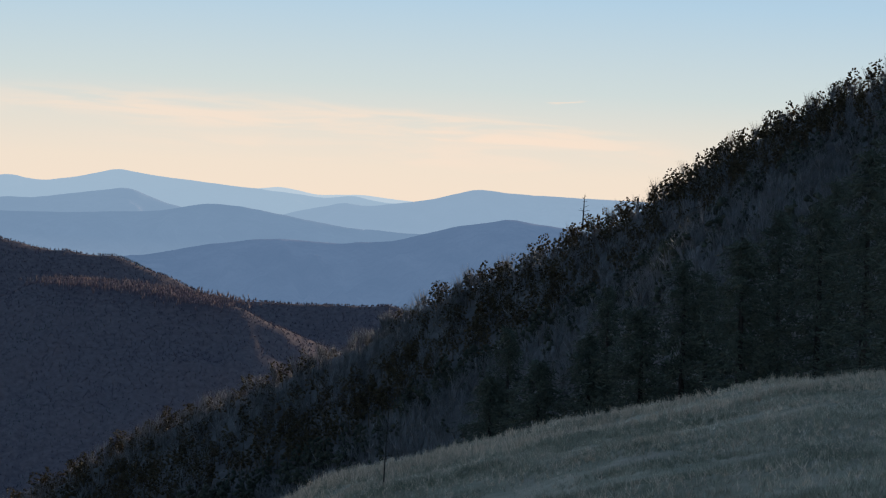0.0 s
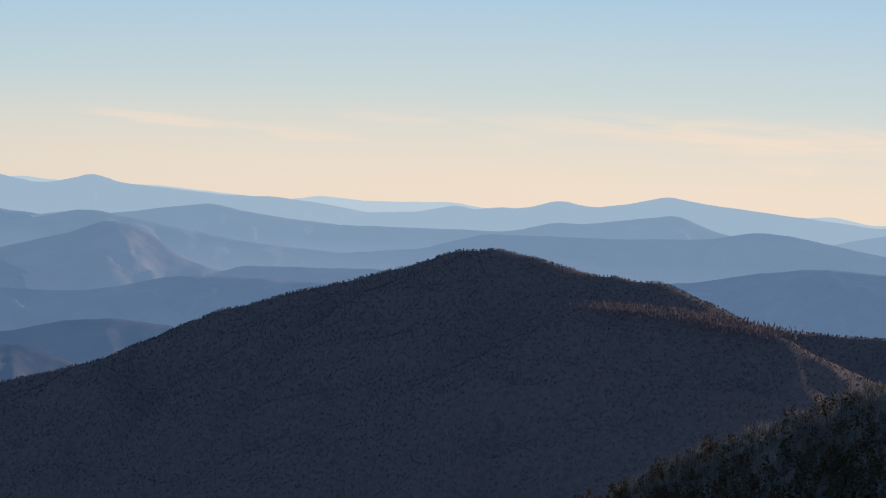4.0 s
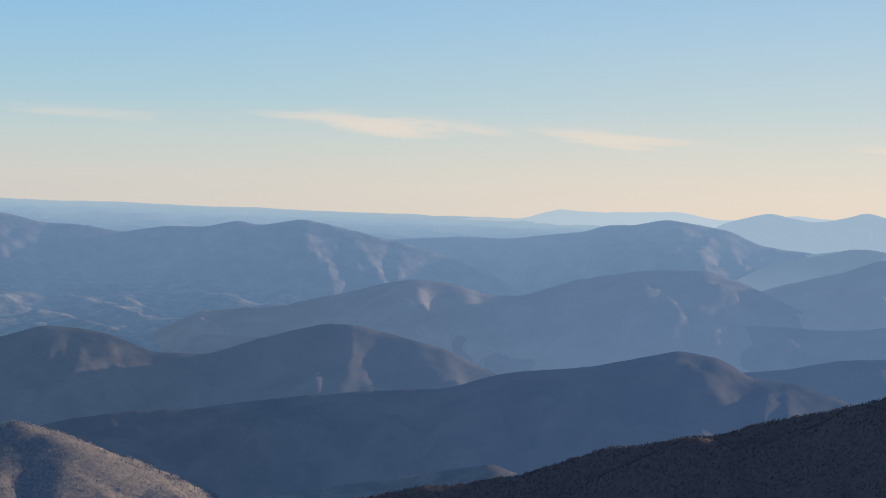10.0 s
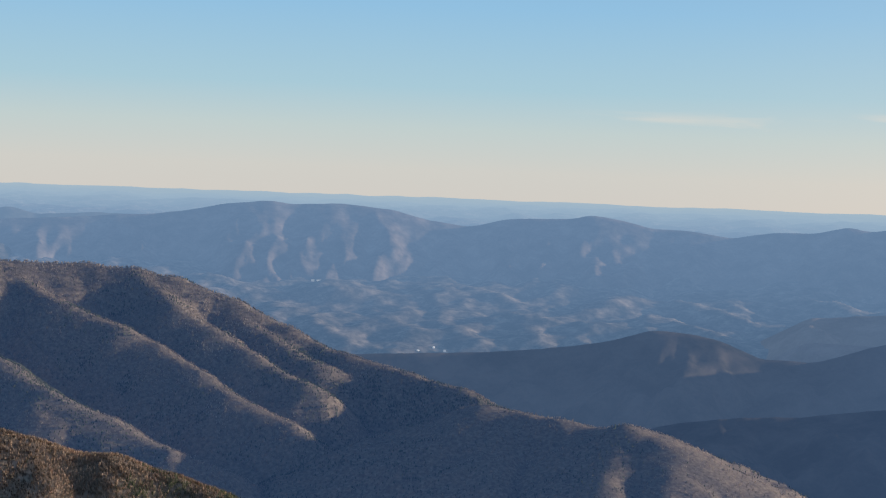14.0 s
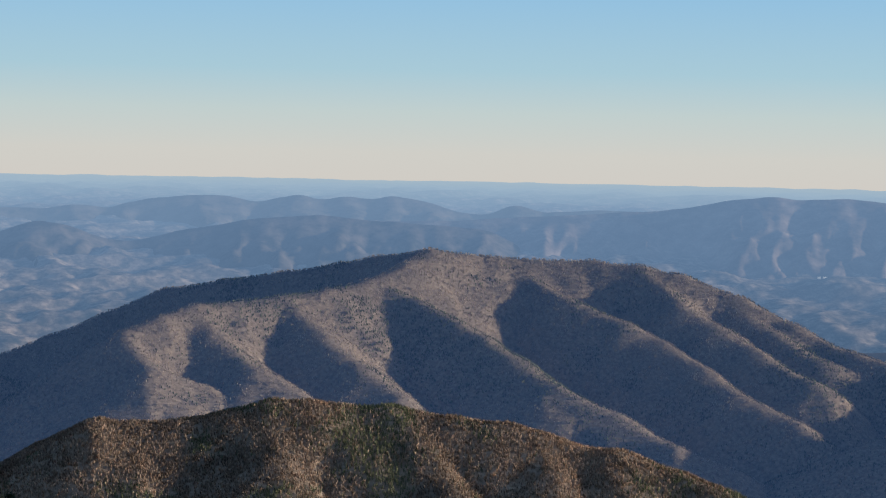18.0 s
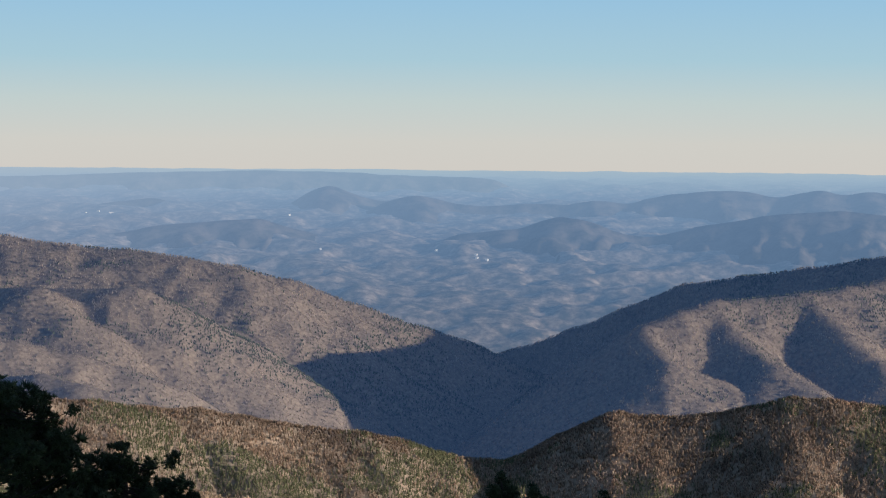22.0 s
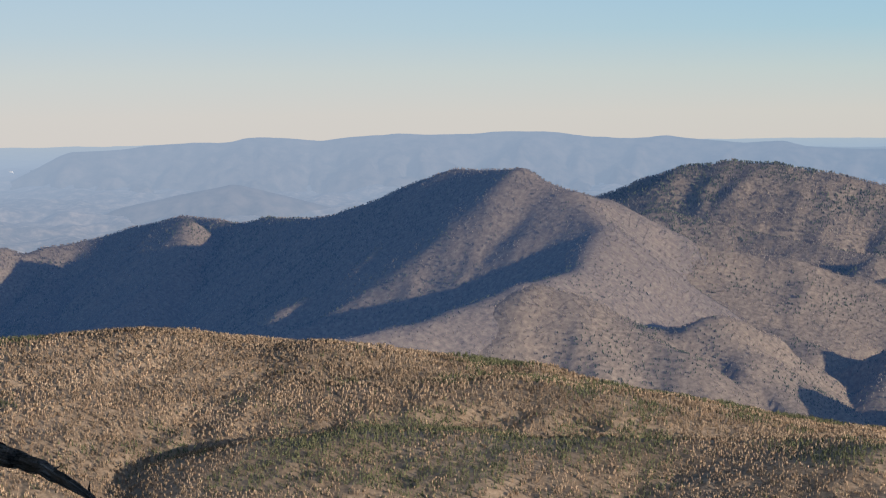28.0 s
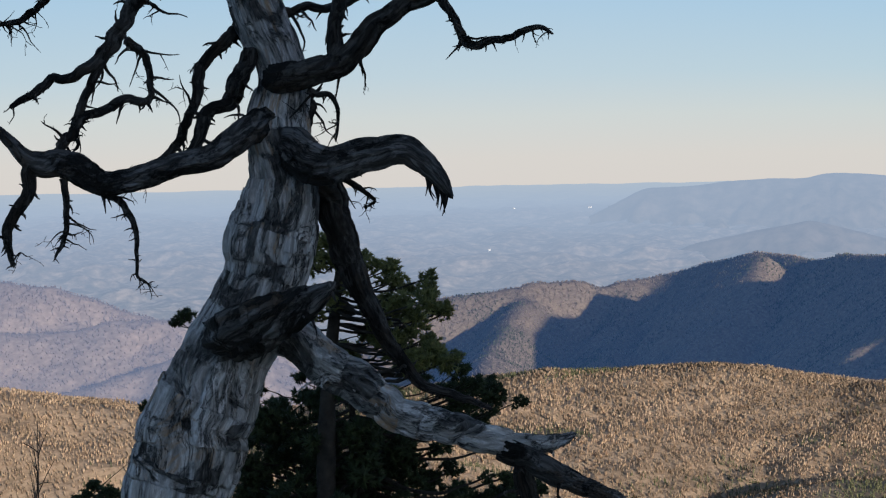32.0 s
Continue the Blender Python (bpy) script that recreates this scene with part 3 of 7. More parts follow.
SKELETONS = {
    "spurred_mountain": [
        [(-70.5, -2.95, 2250), (-72.1, -3.18, 2290), (-73.4, -3.42, 2320), (-75.2, -3.70, 2360), (-76.9, -3.99, 2400), (-78.6, -4.23, 2440), (-80.3, -4.95, 2470), (-82.0, -5.64, 2500), (-83.6, -6.24, 2530), (-85.5, -6.75, 2560), (-88.7, -7.99, 2613), (-90.2, -8.37, 2650)],
        [(-70.5, -2.95, 2250), (-68.6, -3.12, 2280), (-67.2, -3.18, 2300), (-65.5, -3.16, 2320), (-64.2, -3.31, 2315), (-63.0, -3.53, 2300), (-61.3, -4.14, 2270), (-59.6, -4.93, 2230), (-57.8, -5.70, 2190), (-56.0, -6.24, 2140), (-54.3, -6.68, 2080), (-53.0, -7.20, 1990), (-52.0, -7.36, 1900)],
        [(-70.6, -2.97, 2245), (-71.2, -3.35, 2205), (-72.4, -3.92, 2150), (-73.6, -4.22, 2110), (-75.2, -4.45, 2070), (-77.7, -4.73, 2010), (-78.9, -5.09, 1975), (-79.9, -5.52, 1940), (-79.9, -6.3, 1900)],
    ],
    "low_spur": [
        [(-53.4, -7.10, 1890), (-52.0, -7.36, 1870), (-50.9, -7.46, 1848), (-49.5, -7.72, 1827), (-49.0, -7.56, 1805), (-47.9, -7.94, 1774), (-46.7, -8.65, 1741), (-44.9, -9.40, 1720)],
    ],
    "dark_hill": [
        [(-11.3, -1.87, 1980), (-12.1, -2.00, 1965), (-14.2, -2.69, 1951), (-16.9, -3.45, 1937), (-19.3, -4.17, 1922), (-21.8, -5.32, 1908), (-23.5, -6.07, 1894), (-25.9, -6.59, 1880)],
        [(-23.3, -5.99, 1900), (-26.4, -6.84, 1878), (-28.1, -7.27, 1857), (-30.6, -7.76, 1835), (-32.6, -8.61, 1814), (-34.2, -8.88, 1792), (-36.7, -9.24, 1771), (-40.1, -9.87, 1750)],
        [(-11.3, -1.87, 1880), (-10.2, -2.03, 1876), (-9.0, -2.31, 1872), (-7.4, -2.54, 1868), (-5.9, -2.62, 1865), (-4.5, -3.15, 1861), (-2.9, -3.82, 1857), (-1.2, -3.90, 1853), (0.3, -3.85, 1850)],
        [(-3.1, -3.82, 1850), (-1.7, -3.91, 1840), (0.9, -3.89, 1830), (2.3, -3.83, 1820), (6.2, -4.61, 1810), (9.7, -5.46, 1800)],
        [(-11.3, -1.87, 1880), (-12.4, -3.98, 1740), (-14.0, -6.50, 1600), (-14.7, -9.62, 1448)],
        [(-16.9, -3.45, 1900), (-18.4, -5.68, 1760), (-19.4, -8.47, 1608), (-19.8, -10.18, 1524)],
        [(-7.4, -2.54, 1860), (-7.6, -3.45, 1796), (-6.6, -5.01, 1700), (-5.2, -7.66, 1560)],
        [(-7.7, -3.36, 1640), (-5.8, -3.44, 1626), (-3.8, -3.70, 1613), (-2.9, -3.87, 1600)],
        [(-2.9, -3.82, 1850), (-1.9, -5.71, 1734), (-1.4, -8.21, 1598)],
        [(-23.3, -5.99, 1800), (-22.1, -7.32, 1728), (-21.1, -8.99, 1640)],
        [(-28.1, -7.27, 1780), (-27.0, -8.45, 1720), (-26.3, -9.44, 1668)],
    ],
    "front_ridge": [
        [(-98.4, -7.62, 1250), (-96.8, -7.88, 1262), (-95.3, -8.10, 1275), (-93.6, -8.20, 1287), (-92.2, -8.42, 1300), (-91.0, -8.66, 1305), (-88.6, -8.90, 1312), (-87.5, -9.12, 1325), (-86.4, -9.56, 1337), (-84.9, -9.75, 1345), (-83.6, -9.85, 1350)],
        [(-83.6, -9.85, 1350), (-82.6, -9.40, 1350), (-81.9, -8.97, 1350), (-81.3, -8.60, 1350), (-80.8, -8.20, 1350), (-79.6, -8.30, 1350), (-78.0, -8.22, 1350), (-76.8, -7.98, 1350), (-75.5, -7.66, 1350), (-74.4, -7.65, 1350), (-73.4, -7.78, 1350), (-71.9, -7.78, 1350)],
        [(-71.9, -7.78, 1350), (-69.9, -8.07, 1345), (-68.1, -8.20, 1340), (-66.4, -8.74, 1330), (-64.6, -8.92, 1315), (-62.9, -9.52, 1300), (-61.8, -9.90, 1285), (-59.8, -10.6, 1260)],
    ],
    "long_mountain": [
        [(-112.0, -2.78, 2600), (-111.0, -2.54, 2582), (-109.6, -2.03, 2558), (-108.3, -1.66, 2535), (-107.2, -1.52, 2516), (-105.9, -1.61, 2494), (-104.1, -1.91, 2462), (-101.9, -2.43, 2424), (-99.3, -2.91, 2379), (-97.6, -3.17, 2350), (-95.8, -3.33, 2318), (-94.1, -3.58, 2289), (-92.4, -3.91, 2260)],
        [(-95.1, -3.48, 2310), (-92.6, -3.83, 2314), (-90.9, -4.26, 2317), (-88.7, -5.04, 2322), (-87.0, -5.64, 2325), (-85.6, -6.07, 2327), (-84.5, -6.59, 2330)],
        [(-109.3, -2.95, 2323), (-107.4, -3.42, 2284), (-105.7, -3.86, 2249), (-104.5, -4.09, 2224), (-102.8, -4.39, 2189), (-101.0, -4.44, 2152), (-98.4, -4.44, 2070), (-95.6, -4.46, 2024), (-94.9, -4.88, 2012), (-94.1, -5.48, 1999)],
        [(-98.4, -4.44, 1980), (-97.5, -5.33, 1927), (-96.7, -6.37, 1880)],
        [(-102.8, -4.39, 2120), (-101.4, -5.34, 2080), (-100.0, -5.86, 2040)],
        [(-108.9, -3.66, 1690), (-107.4, -4.19, 1686), (-105.4, -4.46, 1680), (-103.5, -5.08, 1674), (-101.9, -5.43, 1669), (-99.3, -6.03, 1661), (-97.5, -6.46, 1656), (-96.0, -6.85, 1651)],
        [(-108.9, -3.66, 1690), (-107.9, -4.96, 1651), (-106.6, -6.00, 1601), (-105.7, -6.70, 1566), (-105.0, -7.05, 1540)],
        [(-101.9, -5.43, 1668), (-102.8, -6.21, 1629), (-103.5, -6.93, 1600)],
        [(-101.9, -6.99, 1600), (-100.3, -7.02, 1559), (-98.4, -7.07, 1511), (-97.2, -7.35, 1480)],
        [(-113.0, -5.20, 1396), (-112.0, -5.58, 1388), (-110.5, -6.46, 1372), (-108.8, -7.34, 1333), (-107.5, -8.73, 1303), (-106.2, -9.61, 1273), (-104.3, -9.81, 1230)],
        [(-107.6, -6.16, 1400), (-106.8, -7.38, 1366), (-105.9, -8.42, 1328), (-104.5, -9.63, 1270)],
        [(-101.9, -6.90, 1480), (-102.4, -7.93, 1451), (-102.9, -8.96, 1423), (-103.5, -9.82, 1390)],
        [(-84.5, -6.59, 2330), (-83.1, -7.04, 2361), (-81.4, -7.69, 2400)],
    ],
    "shadowed_peak": [
        [(-134.0, -4.32, 2750), (-131.5, -4.02, 2750), (-130.5, -3.86, 2750), (-129.4, -3.85, 2750), (-128.9, -4.07, 2750), (-127.9, -3.84, 2750), (-126.7, -3.66, 2745), (-125.3, -3.30, 2700), (-123.7, -2.99, 2576), (-122.7, -3.13, 2455), (-122.0, -3.25, 2376), (-121.3, -3.09, 2301), (-119.8, -3.12, 2154), (-118.5, -2.86, 2040), (-117.0, -2.24, 1921), (-115.6, -1.69, 1821), (-113.7, -1.68, 1700)],
        [(-115.9, -4.65, 1705), (-116.9, -5.30, 1690), (-118.2, -5.95, 1665), (-120.4, -6.35, 1640), (-122.0, -6.95, 1620), (-123.8, -7.25, 1600)],
        [(-113.7, -1.68, 1700), (-112.3, -2.44, 1650), (-110.9, -3.52, 1560), (-111.6, -4.80, 1470), (-113.5, -5.22, 1400), (-115.6, -5.97, 1375), (-117.4, -6.50, 1345), (-119.7, -6.90, 1305), (-121.0, -7.29, 1285)],
        [(-112.3, -2.44, 1650), (-111.3, -2.66, 1685), (-108.9, -3.68, 1688)],
        [(-136.5, -7.10, 2720), (-135.5, -6.12, 2726), (-133.9, -5.24, 2732), (-132.7, -4.50, 2738), (-130.8, -3.87, 2744), (-129.2, -3.82, 2750)],
        [(-131.0, -4.30, 2700), (-131.6, -5.30, 2500), (-132.1, -6.10, 2320), (-132.5, -6.80, 2180)],
        [(-127.6, -5.20, 2500), (-128.4, -6.00, 2330), (-129.2, -6.70, 2180), (-130.0, -7.40, 2060)],
    ],
    "brown_slope": [
        [(-133.3, -7.03, 1008), (-131.6, -7.02, 1003), (-130.1, -6.64, 998), (-128.6, -6.75, 994), (-126.9, -6.61, 989), (-124.9, -6.52, 984), (-123.1, -6.98, 979), (-121.1, -7.29, 974), (-119.7, -6.92, 970), (-117.9, -7.52, 965), (-116.2, -7.88, 960)],
        [(-131.7, -8.70, 896), (-130.0, -8.44, 894), (-127.8, -8.23, 891), (-124.6, -8.49, 889), (-121.4, -8.31, 887), (-118.8, -8.37, 885), (-116.2, -8.40, 882), (-112.7, -8.42, 880), (-111.0, -8.68, 878), (-108.4, -9.76, 876), (-105.9, -10.31, 874), (-103.9, -10.17, 872)],
        [(-125.0, -10.61, 784), (-121.5, -10.03, 780), (-118.8, -9.99, 777), (-116.2, -10.04, 774), (-113.8, -10.17, 770), (-111.2, -10.34, 766), (-107.6, -10.68, 763), (-104.7, -10.78, 760)],
        [(-121.5, -10.03, 780), (-122.2, -10.70, 764), (-122.9, -11.57, 745)],
        [(-111.2, -10.34, 772), (-111.9, -11.16, 753), (-112.2, -11.84, 737)],
        [(-124.9, -6.52, 980), (-123.7, -7.57, 951), (-122.5, -8.29, 935)],
        [(-121.2, -10.14, 792), (-119.0, -9.89, 788), (-116.1, -9.95, 784), (-113.7, -10.13, 780), (-110.9, -9.92, 776), (-108.1, -9.95, 772), (-104.1, -9.86, 768)],
        [(-113.7, -8.16, 888), (-111.6, -8.71, 870), (-109.1, -9.43, 852), (-106.5, -9.78, 834), (-104.1, -9.86, 816)],
        [(-150.2, -6.66, 800), (-146.9, -6.83, 786), (-144.5, -7.31, 773), (-142.9, -7.64, 760), (-141.1, -8.26, 746), (-138.5, -9.37, 733), (-136.8, -10.62, 720)],
        [(-113.0, -10.43, 768), (-111.4, -10.32, 758), (-108.0, -10.59, 749), (-105.9, -10.47, 739), (-102.8, -10.17, 730), (-101.0, -10.69, 720)],
    ],
    "hazy_hills": [
        [(-147.8, -7.79, 2100), (-146.1, -7.12, 2090), (-145.3, -6.90, 2080), (-143.6, -6.43, 2070), (-141.4, -5.89, 2060), (-139.8, -5.56, 2050)],
        [(-150.9, -4.64, 2350), (-148.5, -4.91, 2341), (-146.9, -5.01, 2333), (-144.9, -5.05, 2325), (-143.5, -4.76, 2316), (-141.3, -4.76, 2308), (-139.8, -5.21, 2300)],
        [(-150.9, -3.31, 2600), (-148.5, -3.48, 2591), (-146.9, -3.51, 2583), (-145.5, -3.67, 2575), (-144.4, -4.01, 2566), (-142.7, -4.61, 2558), (-141.4, -5.17, 2550)],
        [(-144.9, -5.05, 2330), (-144.4, -5.92, 2262), (-143.9, -6.96, 2186)],
        [(-148.5, -4.91, 2340), (-147.9, -5.77, 2272), (-146.9, -6.66, 2212)],
    ],
}


# side spurs as lines of sight down their crests, from a first distance, and the grade at which they fall towards the eye
SPURS = {
    "spurred_mountain": [
        (2150, 0.30, [(-72.0, -3.98), (-70.9, -4.48), (-69.9, -5.08), (-69.0, -5.58), (-68.2, -6.16), (-66.8, -7.00), (-64.7, -7.81), (-62.9, -8.80), (-61.1, -9.34)]),
        (2290, 0.30, [(-68.1, -3.27), (-66.5, -4.28), (-64.7, -5.02), (-63.5, -5.57), (-62.1, -6.38), (-61.1, -7.03), (-59.5, -7.81), (-58.5, -8.43), (-57.6, -9.11)]),
        (2310, 0.33, [(-64.1, -3.28), (-63.0, -4.40), (-61.9, -5.06), (-60.7, -5.71), (-59.1, -6.52)]),
        (2280, 0.33, [(-62.0, -4.11), (-60.2, -5.18), (-58.6, -5.99), (-56.3, -6.67)]),
        (2070, 0.36, [(-75.0, -4.45), (-74.1, -5.46), (-73.0, -6.48), (-71.8, -7.33)]),
        (2010, 0.36, [(-77.9, -4.75), (-77.2, -5.49), (-76.0, -6.69), (-75.1, -7.20)]),
        (1930, 0.34, [(-80.0, -5.64), (-79.1, -6.67), (-77.4, -7.17), (-76.3, -7.68)]),
    ],
    "front_ridge": [
        (1350, 0.42, [(-80.8, -8.22), (-79.4, -9.38), (-78.5, -10.57)]),
        (1350, 0.42, [(-75.5, -7.70), (-75.2, -9.04), (-75.0, -10.24)]),
        (1350, 0.40, [(-71.8, -7.80), (-70.9, -8.82), (-70.0, -10.00), (-69.6, -10.50)]),
        (1335, 0.42, [(-67.2, -8.39), (-66.7, -9.41), (-66.3, -10.42)]),
        (1287, 0.42, [(-93.6, -8.21), (-92.8, -9.31), (-92.1, -10.34)]),
        (1310, 0.42, [(-90.0, -8.81), (-89.3, -9.84), (-88.6, -10.70)]),
        (1265, 0.42, [(-96.8, -7.90), (-96.2, -9.00), (-95.4, -10.40)]),
    ],
    "shadowed_peak": [
        (2359, 0.42, [(-123.7, -3.08), (-123.9, -4.43), (-124.8, -5.18), (-126.7, -6.26)]),
        (1999, 0.42, [(-119.2, -3.04), (-119.0, -4.52), (-120.3, -5.71), (-122.2, -6.54)]),
        (1814, 0.42, [(-116.0, -2.14), (-116.2, -4.04), (-118.0, -5.31), (-120.3, -6.41)]),
        (2750, 0.42, [(-127.5, -3.82), (-128.4, -5.17), (-129.8, -6.33)]),
        (1891, 0.42, [(-117.4, -2.37), (-118.5, -4.7), (-120.6, -5.79)]),
    ],
    "low_spur": [
        (1805, 0.27, [(-49.0, -7.58), (-49.4, -8.30), (-49.6, -9.10), (-49.7, -9.90)]),
        (1870, 0.27, [(-52.2, -7.36), (-52.8, -7.90), (-53.1, -8.60), (-53.0, -9.40)]),
        (1760, 0.27, [(-47.4, -8.20), (-47.6, -8.90), (-47.7, -9.70)]),
    ],
}


def hash2(ix, iy, seed):
    h = (ix * 374761393 + iy * 668265263 + seed * 1442695041) & 0x7FFFFFFF
    h = ((h ^ (h >> 13)) * 1274126177) & 0x7FFFFFFF
    return ((h ^ (h >> 16)) & 0xFFFF) / 65535.0


def vnoise(x, y, seed=0):
    ix, iy = np.floor(x).astype(np.int64), np.floor(y).astype(np.int64)
    fx, fy = x - ix, y - iy
    fx, fy = fx * fx * (3 - 2 * fx), fy * fy * (3 - 2 * fy)
    a, b = hash2(ix, iy, seed), hash2(ix + 1, iy, seed)
    c, d = hash2(ix, iy + 1, seed), hash2(ix + 1, iy + 1, seed)
    return (a + (b - a) * fx) * (1 - fy) + (c + (d - c) * fx) * fy


def fbm(x, y, seed=0, octaves=4, gain=0.5):
    """Fractal noise about 0, within about +-1."""
    s, amp, tot = np.zeros_like(x, dtype=float), 1.0, 0.0
    for o in range(octaves):
        s += amp * (vnoise(x * 2 ** o + 17.3 * o, y * 2 ** o - 9.1 * o, seed + o) * 2 - 1)
        tot += amp
        amp *= gain
    return s / tot


def ridged(x, y, seed=0, octaves=4):
    """Ridged noise, 0 in the gullies, 1 on the crests."""
    s, amp, tot = np.zeros_like(x, dtype=float), 1.0, 0.0
    for o in range(octaves):
        s += amp * (1 - np.abs(vnoise(x * 2 ** o + 5.7 * o, y * 2 ** o + 3.3 * o, seed + 7 * o) * 2 - 1))
        tot += amp
        amp *= 0.5
    return s / tot


EYE = 1.7


def spot(az, el, r):
    a = np.radians(az)
    return r * np.sin(a), r * np.cos(a), EYE + r * np.tan(np.radians(el))


def grid_mesh(name, X, Y, Z, keep=None, mat=None):
    """A sheet over a grid of points, without the cells that keep leaves out."""
    n, m = X.shape
    co = np.stack([X, Y, Z], -1).reshape(-1, 3)
    i = np.arange(n * m).reshape(n, m)
    f = np.stack([i[:-1, :-1], i[1:, :-1], i[1:, 1:], i[:-1, 1:]], -1)
    f = f[keep] if keep is not None else f.reshape(-1, 4)
    used = np.zeros(n * m, bool)
    used[f.ravel()] = True
    index = np.cumsum(used) - 1
    return raw_mesh(name, co[used], index[f], mat)


def raw_mesh(name, co, faces, mat=None, smooth=True):
    me = bpy.data.meshes.new(name)
    k = faces.shape[1]
    me.vertices.add(len(co))
    me.vertices.foreach_set("co", np.ascontiguousarray(co, dtype=np.float32).ravel())
    me.loops.add(faces.size)
    me.loops.foreach_set("vertex_index", np.ascontiguousarray(faces, dtype=np.int32).ravel())
    me.polygons.add(len(faces))
    me.polygons.foreach_set("loop_start", np.arange(0, faces.size, k, dtype=np.int32))
    me.polygons.foreach_set("use_smooth", np.full(len(faces), smooth))
    me.update(calc_edges=True)
    if mat:
        me.materials.append(mat)
    return me


# ---- the ground: one sheet, the hilltop, the valley and the plain to the horizon ----
EDGE = [(-3.3, -9.82), (-0.6, -9.16), (2.0, -8.45), (4.4, -7.77), (8.0, -6.96), (11.4, -6.08), (14.8, -5.62), (17.4, -5.05)]


def ground_z(az, r):
    """Height of the open ground. az within -180..180."""
    el = np.interp(az, [-60, -20] + [p[0] for p in EDGE] + [30, 60, 110, 180], [-24, -20] + [p[1] for p in EDGE] + [-4.5, -3.5, -8, -14])
    el = np.where(az < -60, np.interp(az, [-180, -150, -120, -60], [-14, -20, -24, -24]), el)
    brink = 27.0
    z_edge = 1.55 + brink * np.tan(np.radians(el))
    near = np.where(r < brink, z_edge * (r / brink) ** 1.15, z_edge - 0.42 * (r - brink))
    far = np.interp(r, [0, 90, 300, 700, 1400, 2500, 2900, 3300, 3900, 4400, 4900],
                    [-3, -45, -120, -235, -420, -330, EYE - 2900 * 0.083, EYE - 3300 * 0.055, EYE - 3900 * 0.0325, EYE - 4400 * 0.0215, EYE - 4900 * 0.0150])
    far = far - 45 * np.clip((az + 40) / 8, 0, 1) * np.clip((r - 1500) / 400, 0, 1) * np.clip((3700 - r) / 500, 0, 1)
    far = far - 40 * np.clip((r - 1400) / 300, 0, 1) * np.clip((2550 - r) / 150, 0, 1)
    w = np.clip((r - 40) / 60, 0, 1)
    return near * (1 - w) + far * w


az_list = np.concatenate([np.arange(-180, -152, 2.0), np.arange(-152, 26, 0.22), np.arange(26, 180.1, 2.0)])
r_list = np.concatenate([[0.0], np.geomspace(1.0, 2300, 60), np.linspace(2320, 4900, 230)])
AZ, RR = np.meshgrid(az_list, r_list, indexing="ij")
GX, GY = RR * np.sin(np.radians(AZ)), RR * np.cos(np.radians(AZ))
GZ = ground_z(AZ, RR)
roll_hills = fbm(GX / 62, GY / 62, 3, 4) * 0.55 + (ridged(GX / 120, GY / 120, 8, 4) - 0.6) * 0.75
GZ += np.clip((RR - 1700) / 400, 0, 1) * np.interp(RR, [2100, 2600, 3000, 3600, 4400, 4900], [4, 9, 12, 11, 8, 2]) * roll_hills * 2.4
GZ += np.where(RR < 60, 0.17 * fbm(GX / 2.2, GY / 2.2, 5, 4) * np.clip(RR / 6, 0, 1), 0)


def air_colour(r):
    """Emission colour that paints the haze on far land: deep blue first, paler towards the horizon."""
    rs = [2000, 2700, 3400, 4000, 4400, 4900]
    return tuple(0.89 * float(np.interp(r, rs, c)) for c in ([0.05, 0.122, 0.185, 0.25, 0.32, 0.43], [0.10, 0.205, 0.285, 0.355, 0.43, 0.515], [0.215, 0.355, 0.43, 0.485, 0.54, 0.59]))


LAND = [(0.34, (0.05, 0.052, 0.045)), (0.46, (0.12, 0.103, 0.085)), (0.55, (0.22, 0.178, 0.14)), (0.68, (0.40, 0.32, 0.25))]
WOODS = [(0.36, (0.035, 0.036, 0.032)), (0.64, (0.15, 0.125, 0.105))]
BLUE_LAND = [(0.34, (0.075, 0.065, 0.055)), (0.5, (0.18, 0.14, 0.115)), (0.68, (0.33, 0.26, 0.215))]
# these land materials carry their haze as emission, stronger with distance
M_PLAIN = painted_haze("plain_distance", None, (0.22, 0.93), LAND, 0.045, (2100, 4600))
M_WOODED = painted_haze("wooded_distance", None, (0.22, 0.88), WOODS, 0.03, (2100, 4700))
M_BROAD = painted_haze("broad_mountain_distance", None, (0.26, 0.88), [(0.34, (0.07, 0.06, 0.052)), (0.5, (0.17, 0.13, 0.105)), (0.68, (0.31, 0.24, 0.195))], 0.03, (2100, 4600))
# leaf litter with a share of blue emission painting the haze before it
M_FARLITTER = painted_haze("far_litter_hazed", (0.055, 0.14, 0.36), 0.13, [(0.3, (0.124, 0.10, 0.075)), (0.5, (0.207, 0.167, 0.126)), (0.7, (0.305, 0.25, 0.192))], 0.25)
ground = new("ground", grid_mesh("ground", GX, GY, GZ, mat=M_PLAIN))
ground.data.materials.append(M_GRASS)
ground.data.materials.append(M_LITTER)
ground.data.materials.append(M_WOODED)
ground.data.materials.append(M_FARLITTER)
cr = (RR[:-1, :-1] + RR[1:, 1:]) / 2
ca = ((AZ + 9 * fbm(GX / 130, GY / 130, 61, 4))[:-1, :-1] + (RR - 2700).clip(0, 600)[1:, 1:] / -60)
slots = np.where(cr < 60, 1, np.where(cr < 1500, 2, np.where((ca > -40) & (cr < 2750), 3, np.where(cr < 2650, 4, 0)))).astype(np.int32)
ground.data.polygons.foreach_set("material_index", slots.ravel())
tagged(ground, "open grassy hilltop falling to a hazy wooded plain", "ground", kind="structure")


